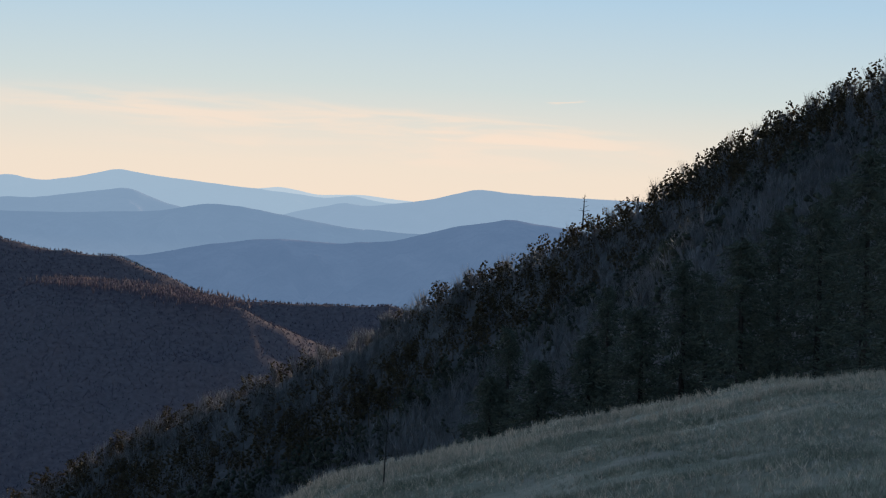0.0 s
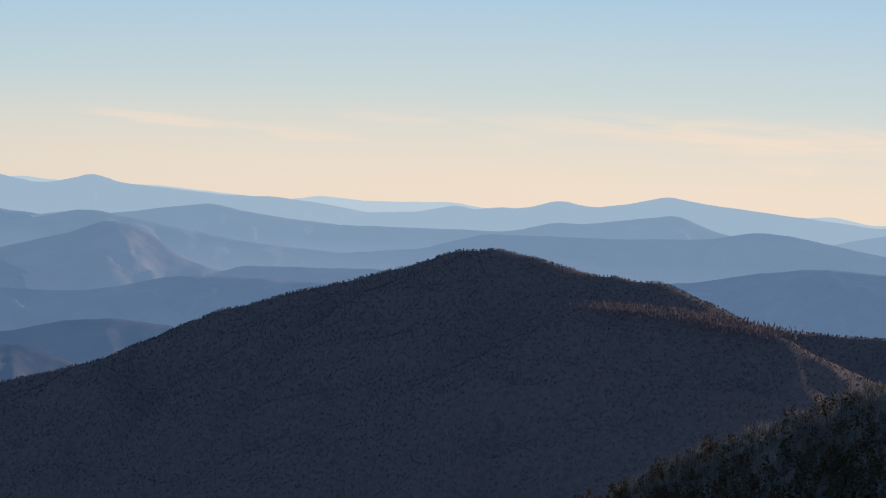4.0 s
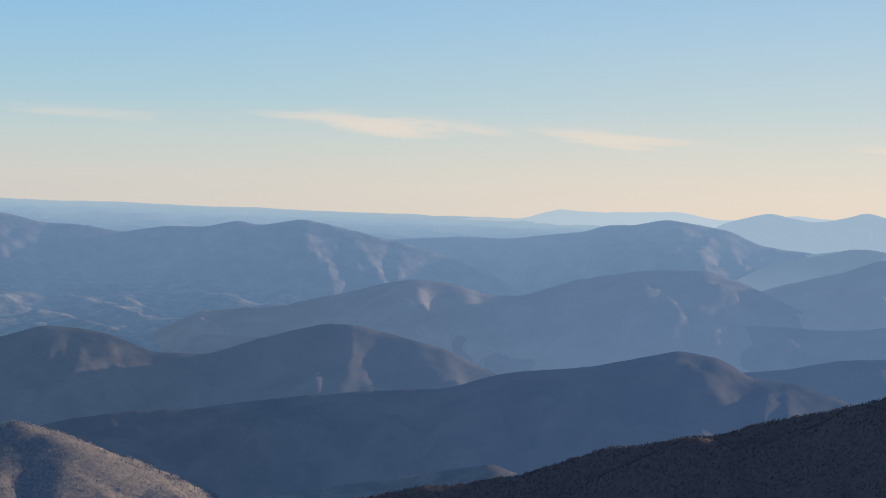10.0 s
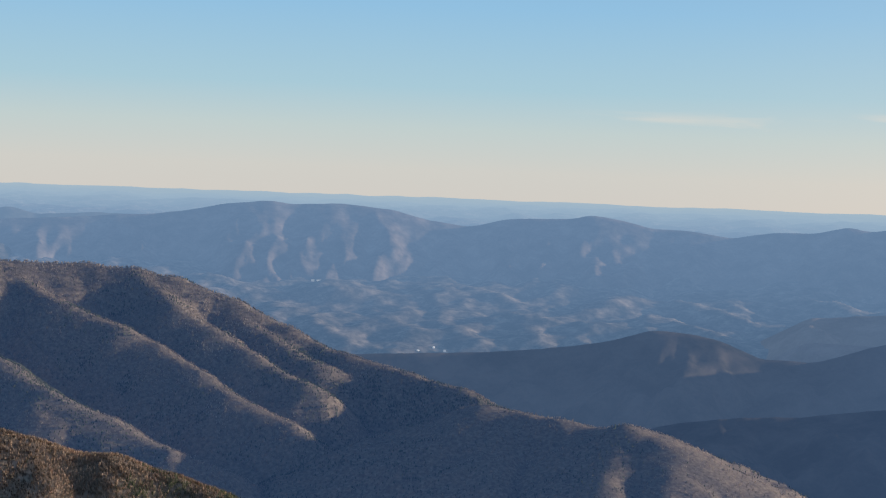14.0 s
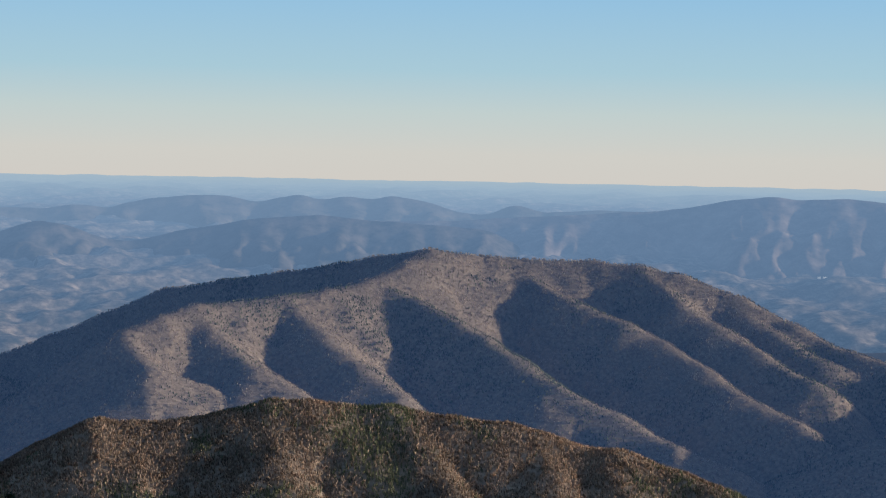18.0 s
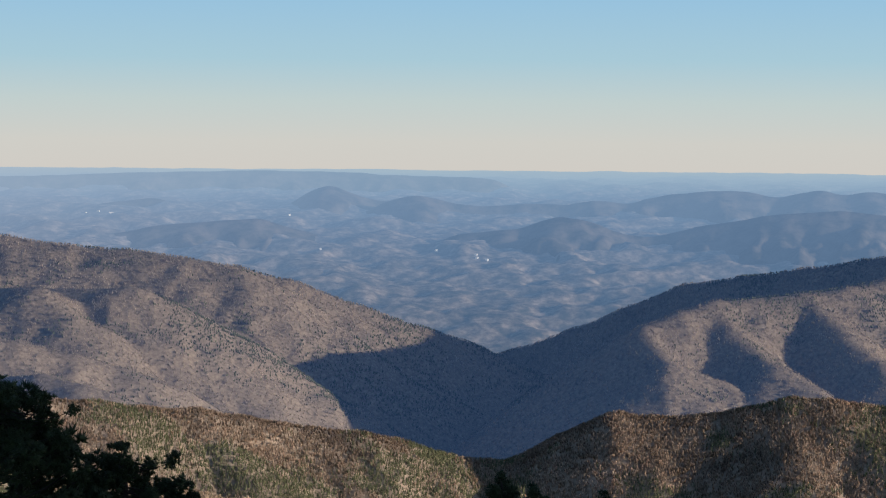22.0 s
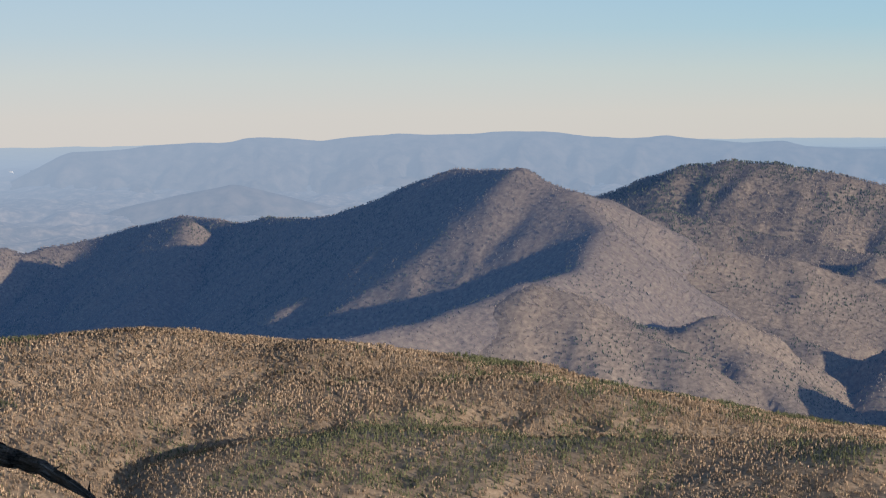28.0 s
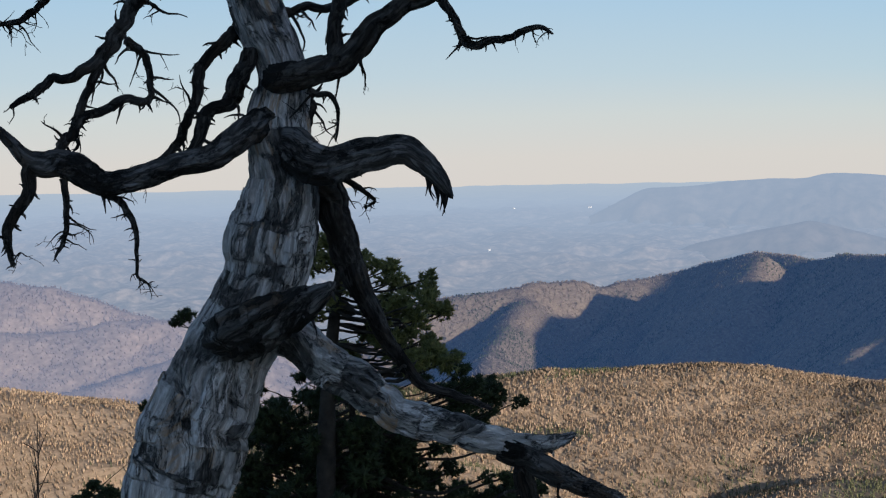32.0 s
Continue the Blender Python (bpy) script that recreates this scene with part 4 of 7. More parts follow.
# ---- far ranges ----
def carve(Z, R_, az_step, r_step, depth, drops, steps=90, rounds=4, seed=1, stride=6.0):
    """Gullies: drops of water run down the slopes, and wear them the more the more of them meet."""
    rng = np.random.default_rng(seed)
    n, m = Z.shape
    across = np.radians(az_step) * R_
    for k in range(rounds):
        gx, gy = np.gradient(Z)
        gx, gy = gx / across, gy / r_step
        i, j = rng.uniform(1, n - 2, drops), rng.uniform(1, m - 2, drops)
        dx, dy = np.zeros(drops), np.zeros(drops)
        flow = np.zeros(n * m)
        for q in range(steps):
            a, b = np.rint(i).astype(int), np.rint(j).astype(int)
            flow += np.bincount(a * m + b, minlength=n * m)
            dx, dy = 0.35 * dx - gx[a, b], 0.35 * dy - gy[a, b]
            size = np.hypot(dx, dy) + 1e-9
            dx, dy = dx / size, dy / size
            i = np.clip(i + dx * stride / across[a, b], 1, n - 2)
            j = np.clip(j + dy * stride / r_step, 1, m - 2)
        flow = flow.reshape(n, m)
        flow[:3], flow[-3:], flow[:, :3], flow[:, -3:] = 0, 0, 0, 0
        mean = flow.mean()
        wear = np.log1p(flow / mean * 3)
        for axis in (0, 1, 0):
            wear = 0.5 * wear + 0.25 * (np.roll(wear, 1, axis) + np.roll(wear, -1, axis))
        Z = Z - depth * np.clip(wear - 0.9, 0, 3.2)
    return Z


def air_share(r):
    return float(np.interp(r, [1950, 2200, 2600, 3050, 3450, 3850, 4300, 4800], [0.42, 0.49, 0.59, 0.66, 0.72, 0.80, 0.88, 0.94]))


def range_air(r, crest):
    """Painted haze: west of the view the ranges stand blue against the light; to the east it is paler."""
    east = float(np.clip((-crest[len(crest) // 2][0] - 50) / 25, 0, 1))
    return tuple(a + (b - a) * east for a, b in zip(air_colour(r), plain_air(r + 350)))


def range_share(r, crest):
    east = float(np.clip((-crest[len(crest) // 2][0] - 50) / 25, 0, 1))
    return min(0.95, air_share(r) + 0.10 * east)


def range_strip(name, label, r, crest, drop=260.0, spur=26.0, seed=1, mat=None, step=0.14, front=900.0, ends=1.0, fall=0.36, worn=1.6):
    """A long ridge with spurs: crest heights by heading, a slope down to the viewer's side and one away."""
    crest = [(crest[0][0] - 6.0 * ends, crest[0][1] - 4.5), (crest[0][0] - 3.0 * ends, crest[0][1] - 1.5)] + crest + [(crest[-1][0] + 3.0 * ends, crest[-1][1] - 1.5), (crest[-1][0] + 6.0 * ends, crest[-1][1] - 4.5)]
    a = np.arange(crest[0][0], crest[-1][0] + 0.01, step)
    el = np.interp(a, [p[0] for p in crest], [p[1] for p in crest])
    k = np.ones(5) / 5
    el[2:-2] = np.convolve(el, k, "same")[2:-2]
    el = el + 0.022 * fbm(a * 2.2, a * 0, seed + 3, 4)
    v = np.concatenate([np.linspace(-1, 0, 61), np.linspace(0.06, 1, 8)])
    A, V = np.meshgrid(a, v, indexing="ij")
    E = np.repeat(el[:, None], len(v), 1)
    zc = EYE + r * np.tan(np.radians(E))
    arc = np.radians(A) * r
    run = np.where(V < 0, -V * front, V * 500)
    wob = fbm(arc / 150, run / 190, seed, 3) * 80
    rel = (ridged((arc + wob) / 115, (run + wob) / 330, seed + 9, 4) - 0.62) + 0.25 * (ridged((arc - wob) / 52, run / 170, seed + 15, 3) - 0.6) + 0.4 * fbm(arc / 40, run / 80, seed + 5, 4)
    Rr = r + np.where(V < 0, -run, run)
    Z = zc - run * fall + rel * spur * np.clip(run / 110, 0, 1) * 2.3
    Z[:, :61] = carve(Z[:, :61], Rr[:, :61], step, front / 60, worn, 16000, 40, 3, seed, 11.0)
    X, Y = Rr * np.sin(np.radians(A)), Rr * np.cos(np.radians(A))
    floor = ground_z(A, Rr) - 90
    low = Z < floor
    keep = ~(low[:-1, :-1] & low[1:, :-1] & low[1:, 1:] & low[:-1, 1:])
    ob = new(name, grid_mesh(name, X, Y, Z, keep, mat or painted_haze(name + "_distance", range_air(r, crest), range_share(r, crest), BLUE_LAND if r > 2650 else WOODS, 0.015, low=(float(zc.mean()) - 95, float(zc.mean()) + 10), valley=float(np.interp(r, [2650, 3100, 3600], [0.0, 0.18, 0.7])))))
    return tagged(ob, label, "mountain", kind="structure")


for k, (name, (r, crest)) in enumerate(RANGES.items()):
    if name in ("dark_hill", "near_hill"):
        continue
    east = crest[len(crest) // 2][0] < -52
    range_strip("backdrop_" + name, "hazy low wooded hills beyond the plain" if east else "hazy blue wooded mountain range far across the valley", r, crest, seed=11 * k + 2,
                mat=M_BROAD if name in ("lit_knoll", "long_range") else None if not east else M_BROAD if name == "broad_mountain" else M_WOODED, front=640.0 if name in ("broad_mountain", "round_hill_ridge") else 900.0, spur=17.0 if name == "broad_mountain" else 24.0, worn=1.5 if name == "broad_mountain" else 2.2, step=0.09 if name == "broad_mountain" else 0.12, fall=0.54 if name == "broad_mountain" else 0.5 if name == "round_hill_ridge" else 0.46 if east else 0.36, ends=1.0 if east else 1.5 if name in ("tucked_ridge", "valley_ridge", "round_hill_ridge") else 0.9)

# ---- wooded hills at middle distance ----
def spur_line(r, grade, sights):
    """A crest falling towards the eye at an even grade: along each line of sight, the distance at which it lies that much lower."""
    out = [(*sights[0], r)]
    for (a0, e0), (a1, e1) in zip(sights, sights[1:]):
        r0 = out[-1][2]
        x0, y0, z0 = spot(a0, e0, r0)
        tries = np.linspace(r0, r0 * 0.8, 200)
        x, y, z = spot(a1, e1, tries)
        miss = np.abs((z0 - z) - grade * np.hypot(x - x0, y - y0))
        out.append((a1, e1, float(tries[np.argmin(miss)])))
    return out


def skeleton_hill(name, label, lines, slope=0.58, knee=11.0, relief=13.0, seed=1, az_step=0.16, r_step=11.0, mat=None, wander=16.0, worn=1.0, canopy=0.0):
    """A hill as a web of crest lines: every place takes the height of the crest that stands highest over it, less its slope."""
    segs = []
    for line in lines:
        pts = [np.array(spot(*p)) for p in line]
        segs += list(zip(pts, pts[1:]))
    azs = [p[0] for l in lines for p in l]
    rs = [p[2] for l in lines for p in l]
    a, r = np.arange(min(azs) - 12, max(azs) + 12, az_step), np.arange(min(rs) - 330, max(rs) + 200, r_step)
    A, R_ = np.meshgrid(a, r, indexing="ij")
    X, Y = R_ * np.sin(np.radians(A)), R_ * np.cos(np.radians(A))
    wx, wy = fbm(X / 120, Y / 120, seed, 3) * wander, fbm(X / 120, Y / 120, seed + 40, 3) * wander
    best = np.full(X.shape, -1e4)
    dist = np.full(X.shape, 1e4)
    for p, q in segs:
        d = q - p
        L2 = d[0] ** 2 + d[1] ** 2 + 1e-6
        reach = 700
        u = np.clip(((X + wx - p[0]) * d[0] + (Y + wy - p[1]) * d[1]) / L2, 0, 1)
        dd = np.hypot(X + wx - p[0] - u * d[0], Y + wy - p[1] - u * d[1])
        h = p[2] + u * d[2] - slope * (np.sqrt(dd * dd + knee * knee) - knee)
        top, low = np.maximum(best, h), np.minimum(best, h)
        best = top + 2.5 * np.log1p(np.exp(np.clip((low - top) / 2.5, -40, 0)))
        dist = np.minimum(dist, dd)
    Z = best + (ridged(X / 85 + wx / 40, Y / 85, seed + 5, 4) - 0.6) * relief * np.clip(dist / 60, 0.05, 1) * 2
    fold = 0.021 * float(np.mean(rs))
    Z = Z + (ridged(X / fold + wx / 30, Y / fold, seed + 15, 3) - 0.6) * 0.17 * fold * np.clip(dist / 30, 0.1, 1)
    Z = carve(Z - canopy, R_, az_step, r_step, worn, 40000, seed=seed)
    floor = ground_z(A, R_) - 15
    low = Z < floor
    keep = ~(low[:-1, :-1] & low[1:, :-1] & low[1:, 1:] & low[:-1, 1:])
    ob = new(name, grid_mesh(name, X, Y, Z, keep, mat or M_LITTER))
    tagged(ob, label, "hill", kind="structure")
    return ob, A, R_, X, Y, Z, low


# trees of the wooded hills, blue haze painted in as emission
M_FARTWIGS = painted_haze("far_twigs_hazed", (0.055, 0.14, 0.36), 0.13, [(0.3, (0.172, 0.158, 0.116)), (0.42, (0.262, 0.224, 0.165)), (0.52, (0.348, 0.286, 0.213)), (0.70, (0.48, 0.40, 0.312))], 0.022, island=0.22, through=0.45)
M_FARNEEDLES = painted_haze("far_needles_hazed", (0.055, 0.14, 0.36), 0.13, [(0.3, (0.062, 0.074, 0.042)), (0.7, (0.115, 0.122, 0.07))], 0.05, island=0.35)
# the peak stands farther off, so more blue haze glow is painted into it
M_PEAKTWIGS = painted_haze("peak_twigs_hazed", (0.055, 0.148, 0.385), 0.165, [(0.3, (0.155, 0.143, 0.107)), (0.42, (0.238, 0.203, 0.152)), (0.52, (0.315, 0.26, 0.196)), (0.70, (0.435, 0.363, 0.287))], 0.022, island=0.22, through=0.45)
M_PEAKLITTER = painted_haze("peak_litter_hazed", (0.055, 0.148, 0.385), 0.165, [(0.3, (0.11, 0.09, 0.068)), (0.5, (0.185, 0.15, 0.114)), (0.7, (0.27, 0.224, 0.174))], 0.25)
M_PEAKNEEDLES = painted_haze("peak_needles_hazed", (0.055, 0.148, 0.385), 0.165, [(0.3, (0.062, 0.074, 0.042)), (0.7, (0.115, 0.122, 0.07))], 0.05, island=0.35)
# dark hill: darker copies paint its shade, a lighter one its sunlit shoulder
M_DIMTWIGS = painted_haze("dim_bare_twigs", (0.085, 0.14, 0.32), 0.04, [(0.3, (0.10, 0.078, 0.072)), (0.7, (0.20, 0.158, 0.142))], 0.2, island=0.2, through=0.5)
M_GLOWTWIGS = painted_haze("sun_painted_shoulder_twigs", (0.085, 0.14, 0.32), 0.04, [(0.3, (0.19, 0.145, 0.125)), (0.7, (0.32, 0.25, 0.21))], 0.2, island=0.3, through=0.6)
M_DIMNEEDLES = painted_haze("dim_pine_needles", (0.075, 0.15, 0.34), 0.04, [(0.3, (0.055, 0.06, 0.04)), (0.7, (0.10, 0.10, 0.065))], 0.1, island=0.35)
M_DIMLITTER = painted_haze("dim_leaf_litter", (0.085, 0.14, 0.32), 0.04, [(0.3, (0.09, 0.07, 0.064)), (0.7, (0.175, 0.138, 0.124))], 0.2)
M_HAZYLITTER = painted_haze("hazy_leaf_litter", (0.155, 0.215, 0.36), 0.46, [(0.3, (0.17, 0.128, 0.10)), (0.5, (0.26, 0.20, 0.158)), (0.7, (0.36, 0.285, 0.23))], 0.1)
M_HAZYTWIGS = painted_haze("hazy_bare_twigs", (0.155, 0.215, 0.36), 0.46, [(0.3, (0.20, 0.152, 0.122)), (0.7, (0.42, 0.33, 0.27))], 0.1, island=0.2, through=0.45)
HILLS = {}
HILL_SHAPE = {
    "spurred_mountain": dict(slope=0.72, relief=6.0, wander=13.0, r_step=8.0, worn=1.3, canopy=2.0),
    "low_spur": dict(slope=0.42, relief=9.0, wander=8.0, r_step=8.0, worn=0.9, canopy=2.0),
    "dark_hill": dict(slope=0.5, relief=13.0, wander=13.0, worn=0.6),
    "front_ridge": dict(slope=0.58, relief=9.0, wander=8.0, r_step=7.0, worn=1.2, canopy=2.8, knee=8.0),
    "long_mountain": dict(slope=0.58, relief=10.0, wander=9.0, r_step=8.0, worn=1.7, canopy=1.6),
    "shadowed_peak": dict(slope=0.77, relief=5.0, wander=13.0, worn=1.2, r_step=9.0, canopy=1.6),
    "brown_slope": dict(slope=0.23, relief=7.0, wander=16.0, r_step=5.5, worn=0.4, canopy=1.5),
    "hazy_hills": dict(slope=0.6, relief=13.0, wander=13.0, worn=1.0),
}
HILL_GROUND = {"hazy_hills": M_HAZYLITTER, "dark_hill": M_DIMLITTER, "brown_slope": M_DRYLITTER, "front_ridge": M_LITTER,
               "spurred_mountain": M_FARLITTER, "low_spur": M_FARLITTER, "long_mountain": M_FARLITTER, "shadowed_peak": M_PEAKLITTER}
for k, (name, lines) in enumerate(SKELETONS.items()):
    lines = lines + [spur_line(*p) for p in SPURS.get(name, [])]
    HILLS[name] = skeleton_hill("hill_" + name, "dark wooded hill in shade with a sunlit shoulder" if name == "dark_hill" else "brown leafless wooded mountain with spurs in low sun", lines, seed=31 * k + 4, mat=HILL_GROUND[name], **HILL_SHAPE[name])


def crest_hill(name, label, r, crest, front, back, fall, seed, spur, step=0.06, rows=120, mat=None, base=None):
    a = np.arange(crest[0][0], crest[-1][0] + 0.01, step)
    el = np.interp(a, [p[0] for p in crest], [p[1] for p in crest])
    v = np.concatenate([np.linspace(-1, 0, rows), np.linspace(0.05, 1, 14)])
    A, V = np.meshgrid(a, v, indexing="ij")
    zc = EYE + r * np.tan(np.radians(np.repeat(el[:, None], len(v), 1)))
    run = np.where(V < 0, -V * front, V * back)
    Rr = r + np.where(V < 0, -run, run)
    arc = np.radians(A) * Rr
    if base is not None:
        # the slope ends in a hollow below the brow: shallow on the sun's side, deep on the other
        low_ground = ground_z(A, Rr)
        w = np.clip((A - 1.0) / 11.0, 0, 1)
        w = w * w * (3 - 2 * w)
        hollow = low_ground + w * (np.interp(A, [8, 18], [-24.0, -13.0]) - low_ground)
        Z = np.where(V < 0, np.maximum(zc - run * 0.30, hollow), zc - run * 0.4)
    else:
        Z = zc - run * fall
    X, Y = Rr * np.sin(np.radians(A)), Rr * np.cos(np.radians(A))
    Z = Z + (ridged(arc / 150 + fbm(X / 160, Y / 160, seed, 3) * 0.7, run / 330, seed + 3, 4) - 0.6 + 0.5 * fbm(X / 90, Y / 90, seed + 8, 3)) * spur * np.clip(run / 120, 0, 1)
    floor = ground_z(A, Rr) - 15
    low = Z < floor
    keep = ~(low[:-1, :-1] & low[1:, :-1] & low[1:, 1:] & low[:-1, 1:])
    ob = new(name, grid_mesh(name, X, Y, Z, keep, mat or M_LITTER))
    tagged(ob, label, "hill", kind="structure")
    return ob, A, Rr, X, Y, Z, low


HILLS["dark"] = HILLS.pop("dark_hill")
# unseen end of the crest, raised to keep the sun off the hilltop
near_crest = RANGES["near_hill"][1] + [(18.5, 7.0), (20.5, 10.0), (24, 12.5), (32, 13.5), (46, 12.5), (62, 9.0), (80, 4.0)]
HILLS["near"] = crest_hill("hill_near", "steep dark wooded hillside of pines and bare trees in shade", 800, near_crest, 705, 300, 0.3, 91, 20, step=0.2, rows=70, mat=M_DARKFLOOR, base=True)


# ---- woods on the hills ----
def spikes(items, n=3):
    """A template of slender cones, as (base, tip, radius)."""
    co, fa = [], []
    for b, t, rad in items:
        b, t = Vector(b), Vector(t)
        q = (t - b).to_track_quat("Z", "Y")
        k = len(co)
        for i in range(n):
            w = 2 * math.pi * i / n
            co.append(b + q @ Vector((math.cos(w) * rad, math.sin(w) * rad, 0)))
        co.append(t)
        fa += [(k + i, k + (i + 1) % n, k + n) for i in range(n)]
    return np.array([tuple(c) for c in co]), np.array(fa)


def bare_template(count, seed, spread=0.24, thick=0.055):
    rng = random.Random(seed)
    items = [((0, 0, -0.05), (rng.uniform(-.03, .03), 0, 0.92), 0.035)]
    for i in range(count):
        w = 2 * math.pi * (i + rng.uniform(-.3, .3)) / count
        z = rng.uniform(0.25, 0.5)
        d = spread * rng.uniform(0.55, 1.1)
        items.append(((0.03 * math.cos(w), 0.03 * math.sin(w), z), (d * math.cos(w), d * math.sin(w), rng.uniform(0.72, 1.02)), thick * rng.uniform(0.8, 1.25)))
    return spikes(items)


def pine_template(tiers, sides, seed, width=0.26):
    """A conifer crown of ragged tiers round a short trunk."""
    rng = random.Random(seed)
    co, fa = [], []
    for k in range(tiers):
        u = k / tiers
        z0, z1 = 0.12 + 0.8 * u, min(1.0, 0.12 + 0.8 * u + 1.5 / tiers)
        r0 = width * (1 - u) ** 0.75 * rng.uniform(0.75, 1.2)
        b = len(co)
        cx, cy = rng.uniform(-.03, .03), rng.uniform(-.03, .03)
        for i in range(sides):
            w = 2 * math.pi * (i + 0.5 * (k % 2)) / sides
            rr = r0 * rng.uniform(0.55, 1.25)
            co.append((cx + rr * math.cos(w), cy + rr * math.sin(w), z0 + rng.uniform(-.04, .04)))
        co.append((cx, cy, z1))
        fa += [(b + i, b + (i + 1) % sides, b + sides) for i in range(sides)]
    return np.array(co), np.array(fa)


def clump_pine_template(blobs, seed, width=0.2, n=5, size=(0.07, 0.13)):
    """A pine with a bent trunk and flattened clumps of needles on one side and the other."""
    rng = random.Random(seed)
    co, fa = spikes([((0, 0, -0.05), (rng.uniform(-.05, .05), rng.uniform(-.05, .05), 0.95), 0.022)])
    co, fa = co.tolist(), fa.tolist()
    for i in range(blobs):
        u = (i + 0.5) / blobs
        w = rng.uniform(0, 2 * math.pi)
        d = width * (1.15 - 0.75 * u) * rng.uniform(0.35, 1.1) * (1 if i < blobs - 1 else 0.1)
        cx, cy, cz = d * math.cos(w), d * math.sin(w), 0.34 + 0.62 * u
        rad = rng.uniform(*size) * (1.15 - 0.4 * u)
        b = len(co)
        for ring, (rz, rr) in enumerate(((-0.35, 0.8), (0.35, 0.75))):
            for k in range(n):
                a = 2 * math.pi * (k + 0.5 * ring) / n
                q = rr * rad * rng.uniform(0.6, 1.35)
                co.append([cx + q * math.cos(a), cy + q * math.sin(a), cz + rz * rad * rng.uniform(0.5, 1.2)])
        co += [[cx, cy, cz - 0.5 * rad], [cx, cy, cz + rad * rng.uniform(0.7, 1.2)]]
        for k in range(n):
            k2 = (k + 1) % n
            fa += [[b + k2, b + k, b + 2 * n], [b + k, b + k2, b + n + k], [b + k2, b + n + k2, b + n + k], [b + n + k, b + n + k2, b + 2 * n + 1]]
    return np.array(co), np.array(fa)


def plant(name, label, templates, places, heights, mat, seed=0, lean=0.06, smooth=True):
    """One object of many trees: copies of the templates joined, turned and scaled at random."""
    rng = np.random.default_rng(seed)
    cos, fas, base = [], [], 0
    pick = rng.integers(0, len(templates), len(places))
    for t, (tc, tf) in enumerate(templates):
        sel = np.where(pick == t)[0]
        if not len(sel):
            continue
        w = rng.uniform(0, 2 * np.pi, len(sel))
        h = heights[sel]
        fat = rng.uniform(0.8, 1.25, len(sel))
        c, s = np.cos(w)[:, None], np.sin(w)[:, None]
        x = (tc[None, :, 0] * c - tc[None, :, 1] * s) * (h * fat)[:, None]
        y = (tc[None, :, 0] * s + tc[None, :, 1] * c) * (h * fat)[:, None]
        z = tc[None, :, 2] * h[:, None]
        x = x + z * rng.normal(0, lean, len(sel))[:, None] + places[sel, 0:1]
        y = y + z * rng.normal(0, lean, len(sel))[:, None] + places[sel, 1:2]
        z = z + places[sel, 2:3]
        cos.append(np.stack([x, y, z], -1).reshape(-1, 3))
        fas.append((tf[None] + (base + np.arange(len(sel)) * len(tc))[:, None, None]).reshape(-1, 3))
        base += len(sel) * len(tc)
    ob = new(name, raw_mesh(name, np.concatenate(cos), np.concatenate(fas), mat, smooth))
    return tagged(ob, label, "forest", kind="stuff")


def stand(hill, count, tree, seed, az=(-151, 19)):
    """Places on a hill that can be seen from the hilltop, spread evenly over its ground."""
    ob, A, R_, X, Y, Z, low = HILLS[hill]
    rng = np.random.default_rng(seed)
    tall = np.degrees(np.arctan2(Z + tree * 1.2 - EYE, R_))
    bare = np.degrees(np.arctan2(Z - EYE, R_))
    block = np.maximum.accumulate(bare, axis=1)
    seen = (tall >= block - 0.05) & ~low & (A > az[0]) & (A < az[1]) & (tall > -12.6)
    w = np.where(seen, R_, 0.0)
    w[-1, :] = w[:, -1] = 0
    w = w.ravel() / w.sum()
    n, m = A.shape
    k = rng.choice(n * m, count, p=w)
    i, j = k // m, k % m
    u, v = rng.random(count), rng.random(count)
    i2, j2 = np.minimum(i + 1, n - 1), np.minimum(j + 1, m - 1)

    def at(G):
        return (G[i, j] * (1 - u) + G[i2, j] * u) * (1 - v) + (G[i, j2] * (1 - u) + G[i2, j2] * u) * v
    return np.stack([at(X), at(Y), at(Z)], -1)


def crown_template(seed, sides=4, width=0.24):
    """The rounded twiggy crown of a leafless tree seen from far off: an uneven low dome on a stem."""
    rng = random.Random(seed)
    co = [(rng.uniform(-.04, .04), rng.uniform(-.04, .04), 0.02)]
    for ring, (z, q) in enumerate(((0.42, 0.8), (0.74, 1.0))):
        for i in range(sides):
            w = 2 * math.pi * (i + 0.5 * ring) / sides + rng.uniform(-.2, .2)
            d = width * q * rng.uniform(0.6, 1.2)
            co.append((d * math.cos(w), d * math.sin(w), z + rng.uniform(-.09, .09)))
    co.append((rng.uniform(-.08, .08), rng.uniform(-.08, .08), rng.uniform(0.95, 1.08)))
    n, fa = sides, []
    for i in range(n):
        j = (i + 1) % n
        fa += [(1 + j, 1 + i, 0), (1 + i, 1 + j, 1 + n + i), (1 + j, 1 + n + j, 1 + n + i), (1 + n + i, 1 + n + j, 1 + 2 * n)]
    return np.array(co), np.array(fa)


def speck_template(seed, width=0.2):
    """A small upright crown far off."""
    rng = random.Random(seed)
    co = [(0, 0, 0)] + [(width * rng.uniform(0.6, 1.3) * math.cos(2.1 * i + seed), width * rng.uniform(0.6, 1.3) * math.sin(2.1 * i + seed), rng.uniform(0.4, 0.8)) for i in range(3)] + [(rng.uniform(-.1, .1), rng.uniform(-.1, .1), 1.0)]
    fa = []
    for i in range(3):
        j = (i + 1) % 3
        fa += [(1 + j, 1 + i, 0), (1 + i, 1 + j, 4)]
    return np.array(co), np.array(fa)


